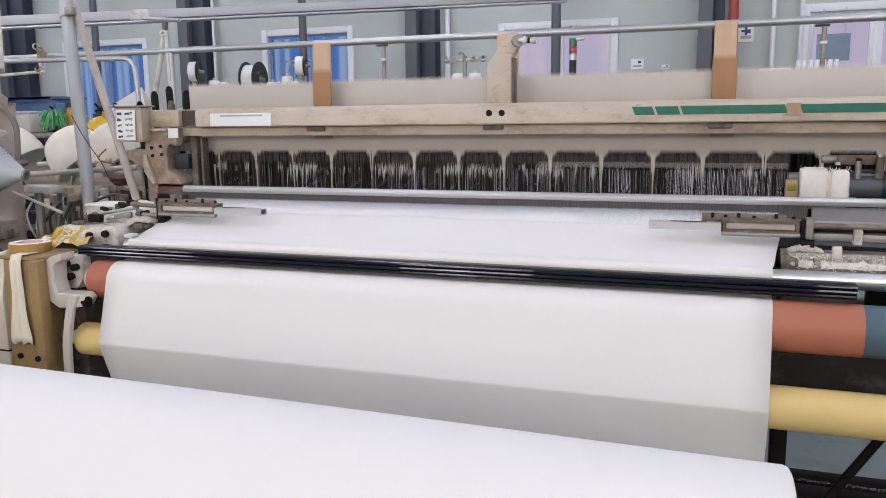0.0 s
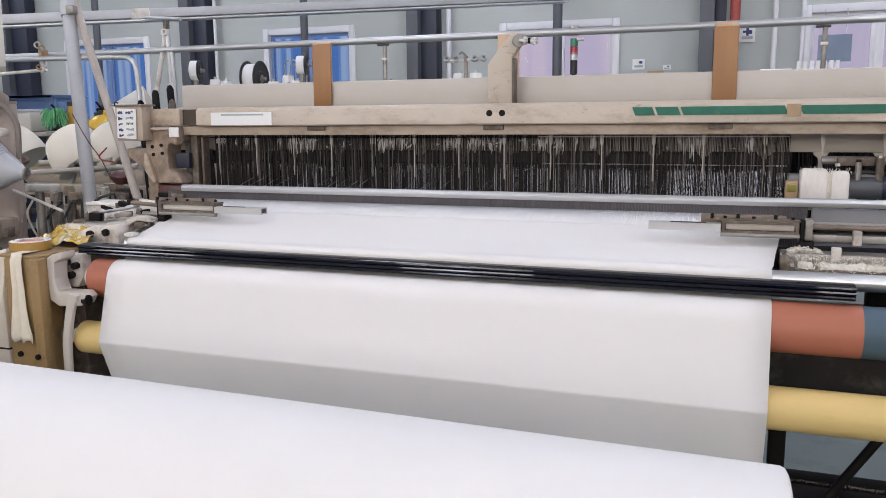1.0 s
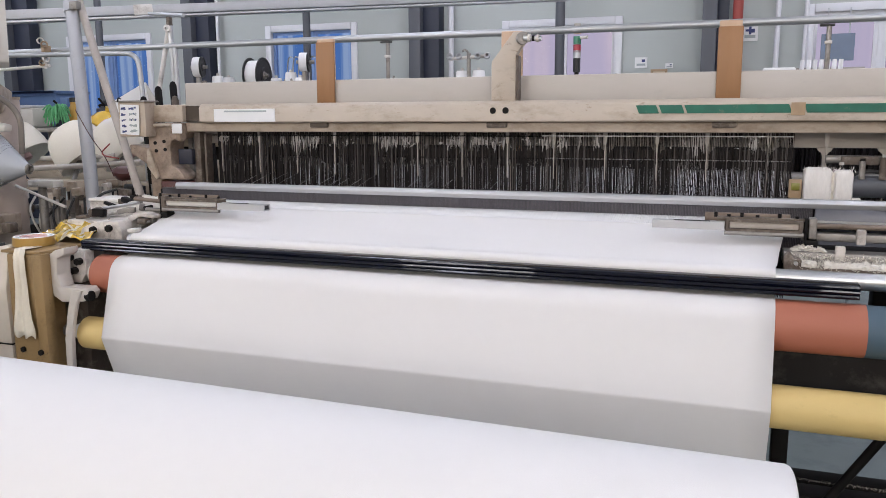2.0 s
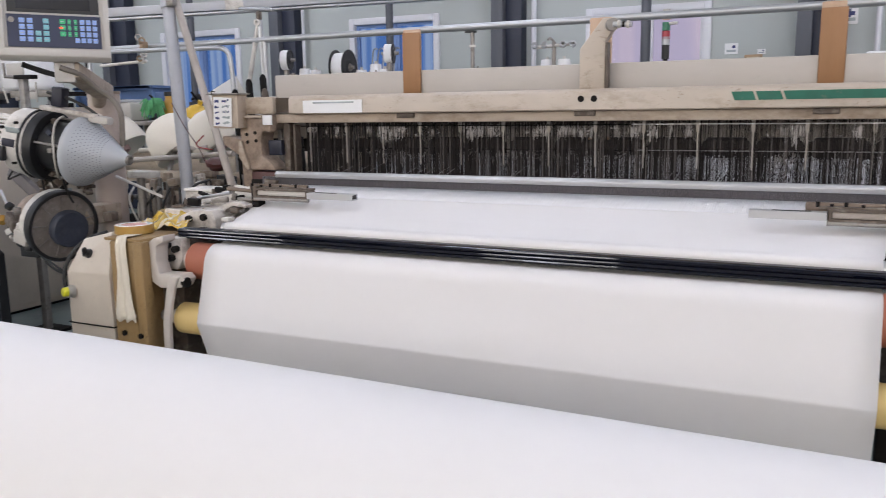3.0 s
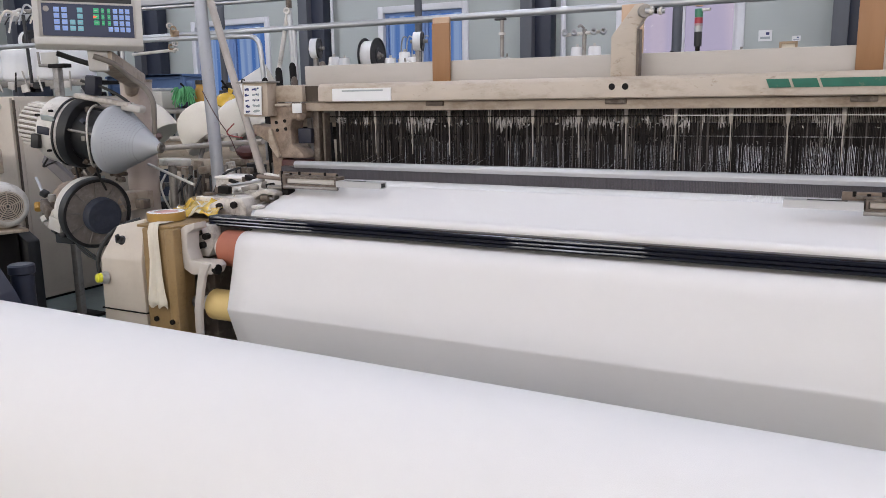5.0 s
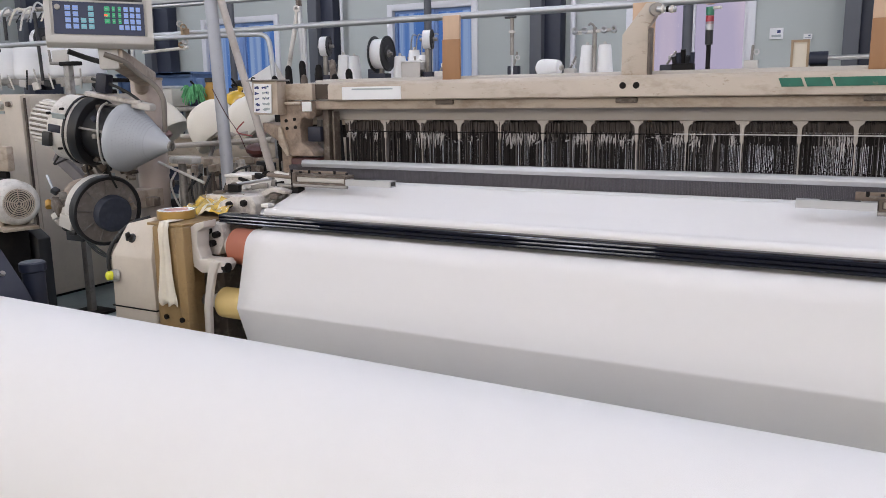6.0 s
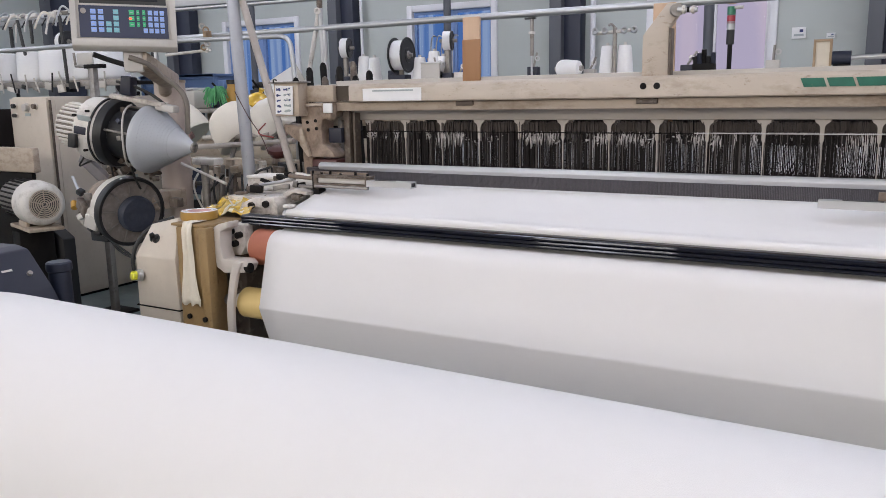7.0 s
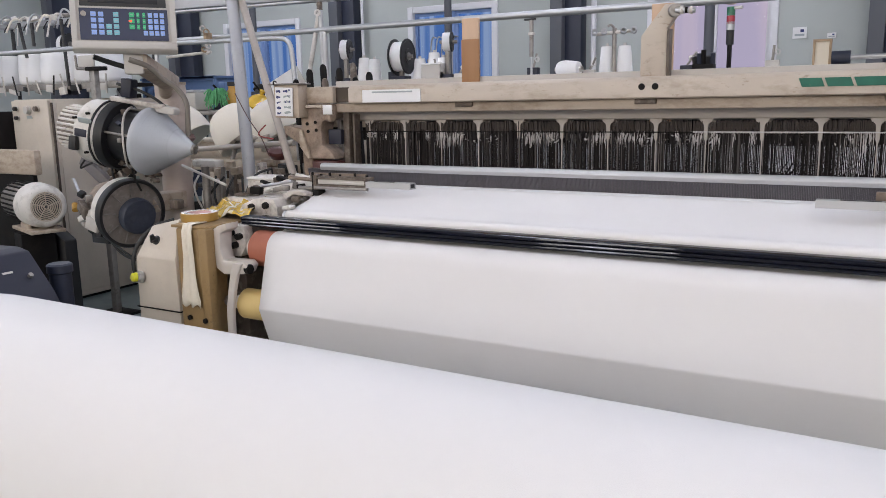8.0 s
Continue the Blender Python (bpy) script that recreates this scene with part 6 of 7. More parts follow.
def shelf_things():
    y = 4.0
    bobbin((-2.955, y, 1.712), (0.945, 0.33, 0), 0.060, 0.048, "small black bobbin full of white yarn", 0.95, False)
    bobbin((-2.56, y, 1.655), (0.98, 0.10, 0), 0.100, 0.080, "large black flanged bobbin with white yarn")
    bobbin((-2.255, y, 1.722), (0.945, 0.33, 0), 0.054, 0.048, "black flanged bobbin with white yarn, raised on a stand", 0.95, False)
    for x, h in ((-2.845, 0.16), (-2.77, 0.15), (-2.455, 0.14), (-2.36, 0.17), (-2.30, 0.14), (-1.345, 0.155), (-1.255, 0.155)):
        small_cone(x, y + 0.03, 1.50, 0.044, h)
    rnd = random.Random(12)
    # twin-branch yarn stand
    t = thing("yarn_tree", "small steel yarn stand with two branches", "yarn stand", (-1.30, y, 1.50))
    part("stem", rod((0, 0, 0), (0, 0, 0.24), 0.011, seg=10), STEEL_DULL, t)
    part("branch", rod((-0.10, 0, 0.215), (0.10, 0, 0.225), 0.009, seg=8), CASTWHITE, t)
    for x in (-0.10, -0.05, 0.05, 0.10):
        part("ring", turned([(-0.012, 0.008), (-0.012, 0.016), (0.012, 0.016), (0.012, 0.008)], (x, -0.01, 0.225), (0.3, -1, 0.3), 12), STEEL, t)
    part("top_hook", tube([(0, 0, 0.24), (-0.02, 0, 0.262), (-0.03, -0.01, 0.25)], 0.006, 8), STEEL_DULL, t)
    part("base", span(-0.05, 0.05, -0.04, 0.04, 0, 0.012, 0.003), DARK, t)
    # tensioner blocks by the bobbins
    for x, z in ((-2.93, 1.50), (-2.62, 1.50), (-2.40, 1.50), (-2.30, 1.50), (-2.18, 1.50), (-1.72, 1.50), (-1.45, 1.50), (-0.95, 1.50), (-0.55, 1.50)):
        d = thing("tensioner", "small steel yarn tensioner on the shelf", "tensioner", (x, y + rnd.uniform(-0.05, 0.1), z), "tensioners")
        hh = rnd.uniform(0.07, 0.12)
        part("block", span(-0.03, 0.03, -0.02, 0.02, 0, hh * 0.6, 0.004), rnd.choice((CASEGREY, NAVYPLASTIC, CASTWHITE)), d)
        part("arm", rod((0, 0, hh * 0.6), (rnd.uniform(-0.05, 0.05), 0, hh + 0.03), 0.006, seg=8), STEEL_DULL, d)
        part("eye", turned([(-0.004, 0.008), (-0.004, 0.014), (0.004, 0.014), (0.004, 0.008)], (0.02, 0, hh), (0.4, -1, 0), 10), STEEL, d)
        part("foot", span(-0.045, 0.045, -0.03, 0.03, 0, 0.008), DARK, d)
    for k in range(5):
        x = -2.40 + 0.035 * k
        d = thing("guide_pin", "thin bent steel yarn guide", "guide", group="guide pins")
        part("pin", tube([(x, y + 0.06, 1.50), (x, y + 0.06, 1.70), (x + 0.02, y + 0.05, 1.76), (x + 0.05, y + 0.04, 1.75)], 0.004, 6), GALV, d)
    # small dark machines on the shelf's far end
    d = thing("yarn_sensor", "small black yarn sensor cluster on the shelf", "sensor", (-0.86, y, 1.50))
    part("base", span(-0.05, 0.05, -0.03, 0.03, 0, 0.05, 0.004), DARK, d)
    for k in range(5):
        part("head", rod((-0.04 + 0.02 * k, 0, 0.05), (-0.045 + 0.022 * k, -0.01, 0.085 + 0.015 * (k % 3)), 0.012, seg=10), (BLACK, NAVY, DARK)[k % 3], d)
    f = thing("card_frame", "small brown frame with a cream card on the shelf", "frame", (-0.35, y, 1.50))
    part("frame", frame_of(-0.038, 0.038, -0.012, 0.012, 0.0, 0.138, 0.010), PATCH, f)
    part("card", span(-0.028, 0.028, -0.004, 0.004, 0.010, 0.128), RAGCREAM, f, "cream card")
    m = thing("small_motor", "small dark motor with a steel shaft on the shelf", "motor", (-0.265, y, 1.50))
    part("body", rod((-0.045, 0, 0.055), (0.03, 0, 0.055), 0.030, seg=20), NAVY, m)
    part("foot", span(-0.04, 0.03, -0.03, 0.03, 0, 0.026, 0.003), DARK, m)
    part("shaft", rod((0.03, 0, 0.055), (0.26, 0, 0.058), 0.011, seg=14), STEEL, m)
    part("coupling", rod((0.20, 0, 0.06), (0.24, 0, 0.06), 0.028, seg=16), CASTWHITE, m)
    part("support", span(0.21, 0.235, -0.012, 0.012, 0, 0.05, 0.003), DARK, m)
    # a package lying on its side
    yarn_package((-1.60, y, 1.548), (1, -0.15, 0), 0.046, 0.036, 0.13, YARNWHITE, "white yarn package lying on the shelf", "white yarn cones", True)
    b = thing("white_box", "small white plastic box", "box", (-2.33, y - 0.04, 1.50))
    part("box", span(-0.06, 0.06, -0.03, 0.03, 0, 0.10, 0.004), CASEGREY, b)
    part("lid", span(-0.062, 0.062, -0.032, 0.032, 0.10, 0.108, 0.002), PAPER, b)
    # signal tower lamp
    t = thing("signal_tower", "signal lamp with orange, green and red lenses", "signal lamp", (-0.836, 4.5, 0))
    part("pole", rod((0, 0, 0), (0, 0, 1.66), 0.012), DARK, t)
    part("foot", rod((0, 0, 1.66), (0, 0, 1.735), 0.020), BLACK, t)
    for k, (m, z) in enumerate(((GALV, 1.735), (DRED, 1.765), (DGREEN, 1.81), (DORANGE, 1.865))):
        part("lens", rod((0, 0, z), (0, 0, z + 0.042), 0.021, seg=20), m, t)
    part("cap", rod((0, 0, 1.907), (0, 0, 1.92), 0.019), CASEGREY, t)
    part("bracket", rod((0.0, 0, 1.845), (0.06, -0.02, 1.845), 0.008), CASTWHITE, t)
    part("base", rod((0, 0, 0), (0, 0, 0.01), 0.06), DARK, t)
    # row of white bobbins on a bar, far right
    r = thing("bobbin_rack", "rack with a row of white yarn bobbins", "rack", (0.44, 5.0, 0))
    part("bar", rod((-0.20, 0.02, 1.675), (0.22, 0.02, 1.675), 0.008), STEEL_DULL, r)
    for k in range(7):
        part("bobbin", rod((-0.101 + 0.0326 * k, 0, 1.650), (-0.098 + 0.0326 * k, 0, 1.725), 0.0135, 0.011, seg=14), YARNWHITE, r)
    for x in (-0.2, 0.22):
        part("post", rod((x, 0.02, 0), (x, 0.02, 1.675), 0.01), GALV, r)
    c = thing("cloth_pile", "flat pile of white cloth on a grey box", "cloth", (0.15, 4.1, 1.50))
    part("box", span(-0.09, 0.09, -0.06, 0.06, 0, 0.078, 0.004), CASEGREY, c)
    for k in range(3):
        part("layer", box((0.015 * k, 0, 0.085 + 0.02 * k), (0.20 - 0.03 * k, 0.14, 0.020), 0.008), YARNWHITE, c)
    # wall signs
    for x, z, w, h, m in ((-0.974, 1.985, 0.13, 0.11, PAPER), (0.106, 2.247, 0.15, 0.15, PAPER), (-0.68, 1.945, 0.08, 0.05, PAPER), (0.92, 2.08, 0.30, 0.26, PLATEBLUE)):
        s = thing("wall_sign", "small printed sign on the wall", "sign", group="wall signs")
        part("plate", span(x - w / 2, x + w / 2, 8.985 if m is PAPER else 8.93, 8.995 if m is PAPER else 8.96, z - h / 2, z + h / 2), m, s)
        if m is not PAPER:
            for dx in (-0.1, 0.1):
                part("hanger", rod((x + dx, 8.955, z + h / 2), (x + dx, 8.968, 2.46), 0.008, seg=6), GALV, s)
        else:
            part("print_bar", span(x - w * 0.35, x + w * 0.35, 8.982, 8.985, z - h * 0.3, z - h * 0.1), GREYPRINT, s)
            if h > 0.14:
                part("print_cross", span(x - 0.012, x + 0.012, 8.982, 8.985, z - 0.01, z + 0.07), INK, s)
                part("print_cross", span(x - 0.045, x + 0.045, 8.981, 8.984, z + 0.02, z + 0.042), INK, s)
            part("print_mark", span(x + w * 0.05, x + w * 0.3, 8.982, 8.985, z + h * 0.05, z + h * 0.3), INK, s)
    # left: crate, green yarn, amber tools, paper
    t = thing("side_table", "dark steel table with crates behind the creel", "table", (-4.4, 4.5, 0))
    part("top", span(-1.5, 1.1, -0.35, 0.6, 1.33, 1.36, 0.004), STEEL_DULL, t)
    for x in (-1.4, 1.0):
        for yy in (-0.3, 0.5):
            part("leg", span(x - 0.02, x + 0.02, yy - 0.02, yy + 0.02, 0, 1.33), DARK, t)
    c = thing("crate", "blue plastic crate on the table", "crate", (-5.15, 4.85, 1.36))
    part("crate_wall", frame_of(-0.42, 0.42, -0.16, -0.14, 0.02, 0.26, 0.03), BLUEBOX, c)
    part("body", span(-0.41, 0.41, -0.14, 0.16, 0.0, 0.25, 0.01), BLUEBOX, c)
    part("rim", frame_of(-0.43, 0.43, -0.17, 0.17, 0.245, 0.262, 0.02), BLUEBOX, c)
    part("white_strip", span(-0.40, 0.40, -0.165, -0.158, 0.04, 0.07), CASEGREY, c)
    for k in range(14):
        x = -5.75 + 0.13 * k
        d = thing("machine_fitting", "small dark machine fitting lying on the crate and table", "fitting", (x, 4.62 + 0.05 * (k % 3), 1.36), "fittings on the table")
        hh = rnd.uniform(0.05, 0.15)
        part("block", span(-0.05, 0.05, -0.03, 0.03, 0, hh, 0.006), rnd.choice((NAVY, BLACK, STEEL_DULL, BLUEBOX)), d)
        part("cap", span(-0.03, 0.035, -0.02, 0.02, hh, hh + rnd.uniform(0.02, 0.07), 0.006), rnd.choice((BLACK, CASEGREY, BLUEBOX, DARK)), d)
        part("lever", rod((0.02, -0.01, hh * 0.7), (rnd.uniform(-0.08, 0.1), -0.06, hh + rnd.uniform(0, 0.06)), 0.008, seg=8), rnd.choice((STEEL, CASEGREY, DARK)), d)
    g = thing("yarn_bundle", "bundle of bright green yarn", "yarn", (-4.262, 4.22, 1.36))
    for k in range(60):
        a = rnd.uniform(0, math.tau)
        part("strand", tube([(0, 0, 0.03), (0.04 * math.cos(a), 0.04 * math.sin(a), 0.13 + rnd.uniform(0, 0.06)), (rnd.uniform(0.05, 0.10) * math.cos(a), 0.08 * math.sin(a), rnd.uniform(0.0, 0.12))], 0.0042, 5, rounds=2), GREENYARN, g)
    a = thing("amber_jar", "amber plastic jar on the table", "jar", (-4.225, 4.36, 1.36))
    part("jar", turned([(0, 0), (0, 0.055), (0.12, 0.055), (0.15, 0.04), (0.17, 0.04), (0.17, 0)], (0, 0, 0), (0, 0, 1), 20), AMBER, a)
    part("lid", rod((0, 0, 0.17), (0, 0, 0.20), 0.045), BLACK, a)
    a = thing("amber_bag", "crumpled yellow bag on the table", "bag", (-3.905, 4.25, 1.36))
    part("bag", turned([(0, 0), (0.0, 0.07), (0.03, 0.10), (0.06, 0.085), (0.09, 0.06), (0.11, 0.02), (0.11, 0)], (0, 0, 0), (0.35, 0, 1), 9), TAPEYEL, a)
    part("knot", rod((0.035, 0, 0.10), (0.05, 0, 0.13), 0.012, 0.02), TAPEYEL, a)
    k = thing("grey_machine_box", "small grey plastic box on the table", "box", (-4.56, 4.25, 1.36))
    part("body", span(-0.14, 0.14, -0.08, 0.08, 0, 0.13, 0.02), CASEGREY, k)
    part("lid", span(-0.12, 0.12, -0.07, 0.07, 0.13, 0.15, 0.008), GREYTUBE, k)
    w = thing("white_board", "white cardboard sheet leaning on the creel", "board", (-3.73, 4.32, 1.36))
    part("sheet", prism([(-0.16, 0.0), (-0.17, 0.16), (0.12, 0.29), (0.15, 0.10), (0.15, 0.0)], "y", 0.0, 0.006), PAPER, w)
    part("fold", prism([(0.12, 0.288), (0.15, 0.10), (0.22, 0.08), (0.20, 0.17)], "y", 0.004, 0.01), CASEGREY, w)
    for q in range(10):
        d = thing("upright_rod", "dark upright rod behind the beam", "rod", group="rods behind the beam")
        x = -2.50 + 0.043 * q
        yy, top = 3.01 + 0.05 * (q % 2), 1.52 + 0.022 * ((q * 5) % 4)
        part("rod", turned([(0, 0), (0, 0.017), (top - 0.92, 0.016), (top - 0.905, 0.010), (top - 0.9, 0)], (x, yy, 0.9), (0.05 * ((q * 3) % 3 - 1), 0, 1), 12), HAZEL if q % 3 == 1 else DARK, d)
        part("foot", span(x - 0.02, x + 0.02, 2.99, 3.09, 0, 0.9, 0.004), DARK, d)
    # far left package creel: a rail hung with thread tubes over a tray of packages
    c = thing("package_rack", "steel rack with a cluttered rail over white yarn packages", "rack", (-5.7, 4.1, 0))
    for x0, z0, x1, z1 in ((-0.214, 2.04, -0.16, 1.78), (0.288, 2.04, 0.305, 1.56), (-0.058, 2.03, -0.058, 1.86), (-0.62, 2.04, -0.58, 1.56)):
        part("rod", rod((x0, -0.22, z0), (x1, -0.22, z1), 0.012, seg=8), BLACK, c)
    for x in (-0.95, 0.75):
        part("leg", rod((x, 0.2, 0.0), (x, 0.2, 2.06), 0.016, seg=8), BLACK, c)
    part("rail", span(-1.2, 0.8, -0.03, 0.03, 2.035, 2.075, 0.006), GALV, c)
    part("upper_rail", rod((-1.2, 0.06, 2.12), (0.8, 0.06, 2.105), 0.012, seg=10), CASTWHITE, c)
    part("lower_rail", rod((-1.2, 0.16, 1.86), (-0.25, 0.16, 1.86), 0.018, seg=10), GALV, c)
    part("tray", span(-1.2, 0.86, -0.17, 0.17, 1.545, 1.57, 0.004), DARK, c)
    part("tray_lip", span(-1.2, 0.86, -0.19, -0.172, 1.535, 1.582, 0.003), STEEL_DULL, c)
    for k in range(15):
        x = -1.05 + 0.125 * k
        part("clip", box((x, -0.04, 2.085 + rnd.uniform(-0.01, 0.02)), (rnd.uniform(0.05, 0.11), 0.03, rnd.uniform(0.014, 0.03)), 0.005, Euler((0.2 * k, rnd.uniform(-0.25, 0.25), rnd.uniform(-0.4, 0.4))).to_matrix()), (CASTWHITE, STEEL_DULL, CASTWHITE, GALV)[k % 4], c)
        drop = rnd.uniform(0.10, 0.26) if k % 3 == 0 else rnd.uniform(0.04, 0.10)
        part("thread_tube", tube([(x, -0.05, 2.08), (x + rnd.uniform(-0.05, 0.05), -0.10, 2.12 + rnd.uniform(-0.02, 0.03)), (x - 0.06 + rnd.uniform(-0.03, 0.03), -0.13, 2.06), (x - 0.08, -0.14, 2.05 - drop)], rnd.uniform(0.005, 0.009), 6), (CASTWHITE, GALV, YARN)[k % 3], c)
        part("hook", tube([(x + 0.05, -0.04, 2.06), (x + 0.06, -0.07, 2.03), (x + 0.045, -0.08, 2.0), (x + 0.03, -0.06, 2.01)], 0.005, 6), (STEEL_DULL, BLACK)[k % 2], c)
    for k in range(12):
        x = -1.0 + 0.15 * k
        part("tray_clip", box((x, -0.20, 1.525 + 0.02 * (k % 2)), (rnd.uniform(0.04, 0.12), 0.02, rnd.uniform(0.02, 0.06)), 0.004, Euler((0, rnd.uniform(-0.3, 0.3), 0)).to_matrix()), (CASTWHITE, BLACK, STEEL_DULL, CASEGREY)[k % 4], c)
        part("tray_pin", rod((x + 0.05, -0.21, 1.50), (x + 0.05 + rnd.uniform(-0.03, 0.05), -0.23, 1.60 + rnd.uniform(0, 0.05)), 0.006, seg=8), (CASTWHITE, BLACK, CASEGREY)[k % 3], c)
    for x in (-6.37, -6.00, -5.725, -5.43, -5.13):
        yarn_package((x, 4.05, 1.57), (0, 0, 1), 0.138, 0.126, 0.245, YARNWHITE, "large white yarn package standing on the rack", "white packages", False)
    b = bobbin((-5.86, 4.24, 1.895), (0.95, -0.1, 0), 0.085, 0.075, "black flanged bobbin with white yarn behind the packages", 0.93, False)
    part("bobbin_arm", rod((-0.16, 0.14, 1.86), (-0.16, 0.14, 1.57), 0.012, seg=8), STEEL_DULL, c)
    t = thing("plate_stand", "grey steel plate on a post beside the packages", "stand", (-4.61, 3.5, 0))
    part("post", span(-0.025, 0.025, -0.02, 0.02, 0.0, 1.645, 0.004), STEEL_DULL, t)
    part("crosspiece", span(-0.05, 0.10, -0.03, 0.03, 1.635, 1.66, 0.004), DARK, t)
    part("arm", rod((-0.165, 0, 1.655), (-0.05, 0, 1.648), 0.010, seg=8), STEEL_DULL, t)
    part("arm_riser", rod((-0.165, 0, 1.655), (-0.172, 0, 1.74), 0.008, seg=8), STEEL_DULL, t)
    part("plate", span(-0.150, 0.005, 0.0, 0.012, 1.662, 1.735, 0.004), CASEGREY, t, "small grey plate")
    part("foot", span(-0.12, 0.12, -0.10, 0.10, 0, 0.02, 0.004), DARK, t)


shelf_things()


# ---- the loom's right side ----
def right_side():
    part("lint_tray", span(0.13, 1.3, 2.07, 2.13, 1.035, 1.058, 0.004), HAZEL, loom, "greasy tray full of lint")
    part("tray_back", span(0.13, 1.3, 2.135, 2.20, 1.05, 1.085, 0.004), STEEL_DULL, loom)
    rnd = random.Random(8)
    bm = bmesh.new()
    # felted lint: many small overlapping tufts
    for k in range(2400):
        x = 0.165 + 0.6 * rnd.random()
        deep = 0.5 + 0.5 * noise.noise(Vector((x * 22, 3.0, 1.0)))
        y = rnd.uniform(2.062, 2.062 + 0.05 + 0.05 * deep)
        z = 1.060 + 0.020 * deep * rnd.random() + (0.012 if y > 2.12 else 0)
        if y < 2.085:
            z -= rnd.uniform(0, 0.02) * deep
        r = rnd.uniform(0.0006, 0.0017)
        m = Matrix.Translation((x, y, z)) @ Euler((rnd.uniform(0, 3), rnd.uniform(0, 3), rnd.uniform(0, 3))).to_matrix().to_4x4() @ Matrix.Diagonal((r * rnd.uniform(1.0, 3.2), r, r * rnd.uniform(0.3, 0.7), 1))
        o = bmesh.ops.create_icosphere(bm, subdivisions=1, radius=1.0, matrix=m)
        for v in o["verts"]:
            v.co += Vector((rnd.uniform(-1, 1), rnd.uniform(-1, 1), rnd.uniform(-1, 1))) * r * 0.35
    for k in range(2600):
        p = Vector((0.15 + 0.7 * rnd.random(), 2.058 + 0.09 * rnd.random(), 1.060 + rnd.uniform(0, 0.020)))
        q = p + Vector((rnd.uniform(-0.014, 0.014), rnd.uniform(-0.012, 0.008), rnd.uniform(-0.012, 0.012)))
        w = Vector((rnd.uniform(-1, 1), rnd.uniform(-1, 1), rnd.uniform(0, 1))) * 0.0008
        bm.faces.new([bm.verts.new(v) for v in (p - w, p + w, q)])
    part("lint", bm, LINT, loom, "clumps of cream white lint", 180)["kind"] = "stuff"
    bm = bmesh.new()
    for k in range(600):
        x, y = rnd.uniform(0.150, 0.228), rnd.uniform(2.14, 2.20)
        r = rnd.uniform(0.0012, 0.003)
        m = Matrix.Translation((x, y, 1.085 + 0.014 * math.sin((x - 0.15) * 40) * rnd.random())) @ Matrix.Diagonal((r * 1.6, r, r * 0.7, 1))
        bmesh.ops.create_icosphere(bm, subdivisions=1, radius=1.0, matrix=m)
    part("lint_pad", bm, LINT, loom, "pad of white lint")["kind"] = "stuff"
    bm = bmesh.new()
    for k in range(700):
        along = rnd.random()
        p = rnd.choice((Vector((0.16 + 0.5 * along, 2.118, 0.499)), Vector((0.16 + 0.6 * along, 2.056, 0.703))))
        p = p + Vector((rnd.uniform(-0.006, 0.006), rnd.uniform(-0.004, 0.004), rnd.uniform(-0.002, 0.003)))
        q = p + Vector((rnd.uniform(-0.004, 0.004), rnd.uniform(-0.002, 0.002), rnd.uniform(-0.007, 0.003)))
        w = Vector((rnd.uniform(0.0004, 0.0010), 0, rnd.uniform(0, 0.0005)))
        bm.faces.new([bm.verts.new(v) for v in (p - w, p + w, q)])
    part("beam_lint", bm, LINT, loom, "wisps of lint on the beams")["kind"] = "stuff"
    # a felted ridge of lint, torn open in places
    bm = bmesh.new()
    rows = []
    for i in range(150):
        x = 0.168 + 0.0042 * i
        high = 0.5 + 0.5 * noise.noise(Vector((x * 34, 1.0, 6.0)))
        rows.append([])
        for j in range(9):
            a = math.pi * j / 8
            r = 0.006 + 0.013 * high + 0.006 * noise.noise(Vector((x * 120, j * 0.9, 2.0)))
            rows[-1].append(bm.verts.new((x + 0.002 * noise.noise(Vector((x * 90, j, 4.0))), 2.092 - 1.5 * r * math.cos(a), 1.058 + 0.95 * r * math.sin(a))))
    for i, (u, v) in enumerate(zip(rows, rows[1:])):
        if noise.noise(Vector((i * 0.17, 3.3, 0.0))) > -0.22:
            for j in range(8):
                bm.faces.new((u[j], u[j + 1], v[j + 1], v[j]))
    part("lint_ridge", bm, LINT, loom, "felted ridge of cream lint", 180)["kind"] = "stuff"
    part("feed_clamp", prism([(0.128, 1.052), (0.128, 1.083), (0.140, 1.095), (0.150, 1.080), (0.168, 1.076), (0.168, 1.052)], "y", 2.07, 2.10, 0.003), HAZEL, loom)
    part("clamp_screw", rod((0.155, 2.07, 1.068), (0.155, 2.06, 1.068), 0.005, seg=8), STEEL, loom)
    part("side_rail", span(0.205, 1.3, 2.18, 2.24, 1.108, 1.128, 0.004), STEEL_DULL, loom)
    part("rail_top", span(0.205, 1.3, 2.20, 2.24, 1.130, 1.146, 0.003), BLACKBAR, loom)
    part("rail_strip", span(0.21, 1.3, 2.235, 2.245, 1.148, 1.152), STEEL, loom)
    for x in (0.305, 0.50, 0.70):
        part("rail_block", span(x - 0.010, x + 0.010, 2.155, 2.178, 1.105, 1.142, 0.003), CASTDULL, loom)
    for x in (0.258, 0.42):
        part("tray_post", span(x - 0.011, x + 0.011, 2.13, 2.15, 1.07, 1.103, 0.003), CASTDULL, loom)
    # ribbed suction nozzle, furred with lint
    for x0, x1, z1 in ((0.199, 0.274, 1.268), (0.281, 0.331, 1.262)):
        part("weft_suction", span(x0, x1, 2.56, 2.62, 1.165, z1, 0.012), LINTWHITE, loom, "suction nozzle furred with white lint")
    part("suction_neck", span(0.272, 0.283, 2.572, 2.612, 1.17, 1.255, 0.003), LINT, loom)
    bm = bmesh.new()
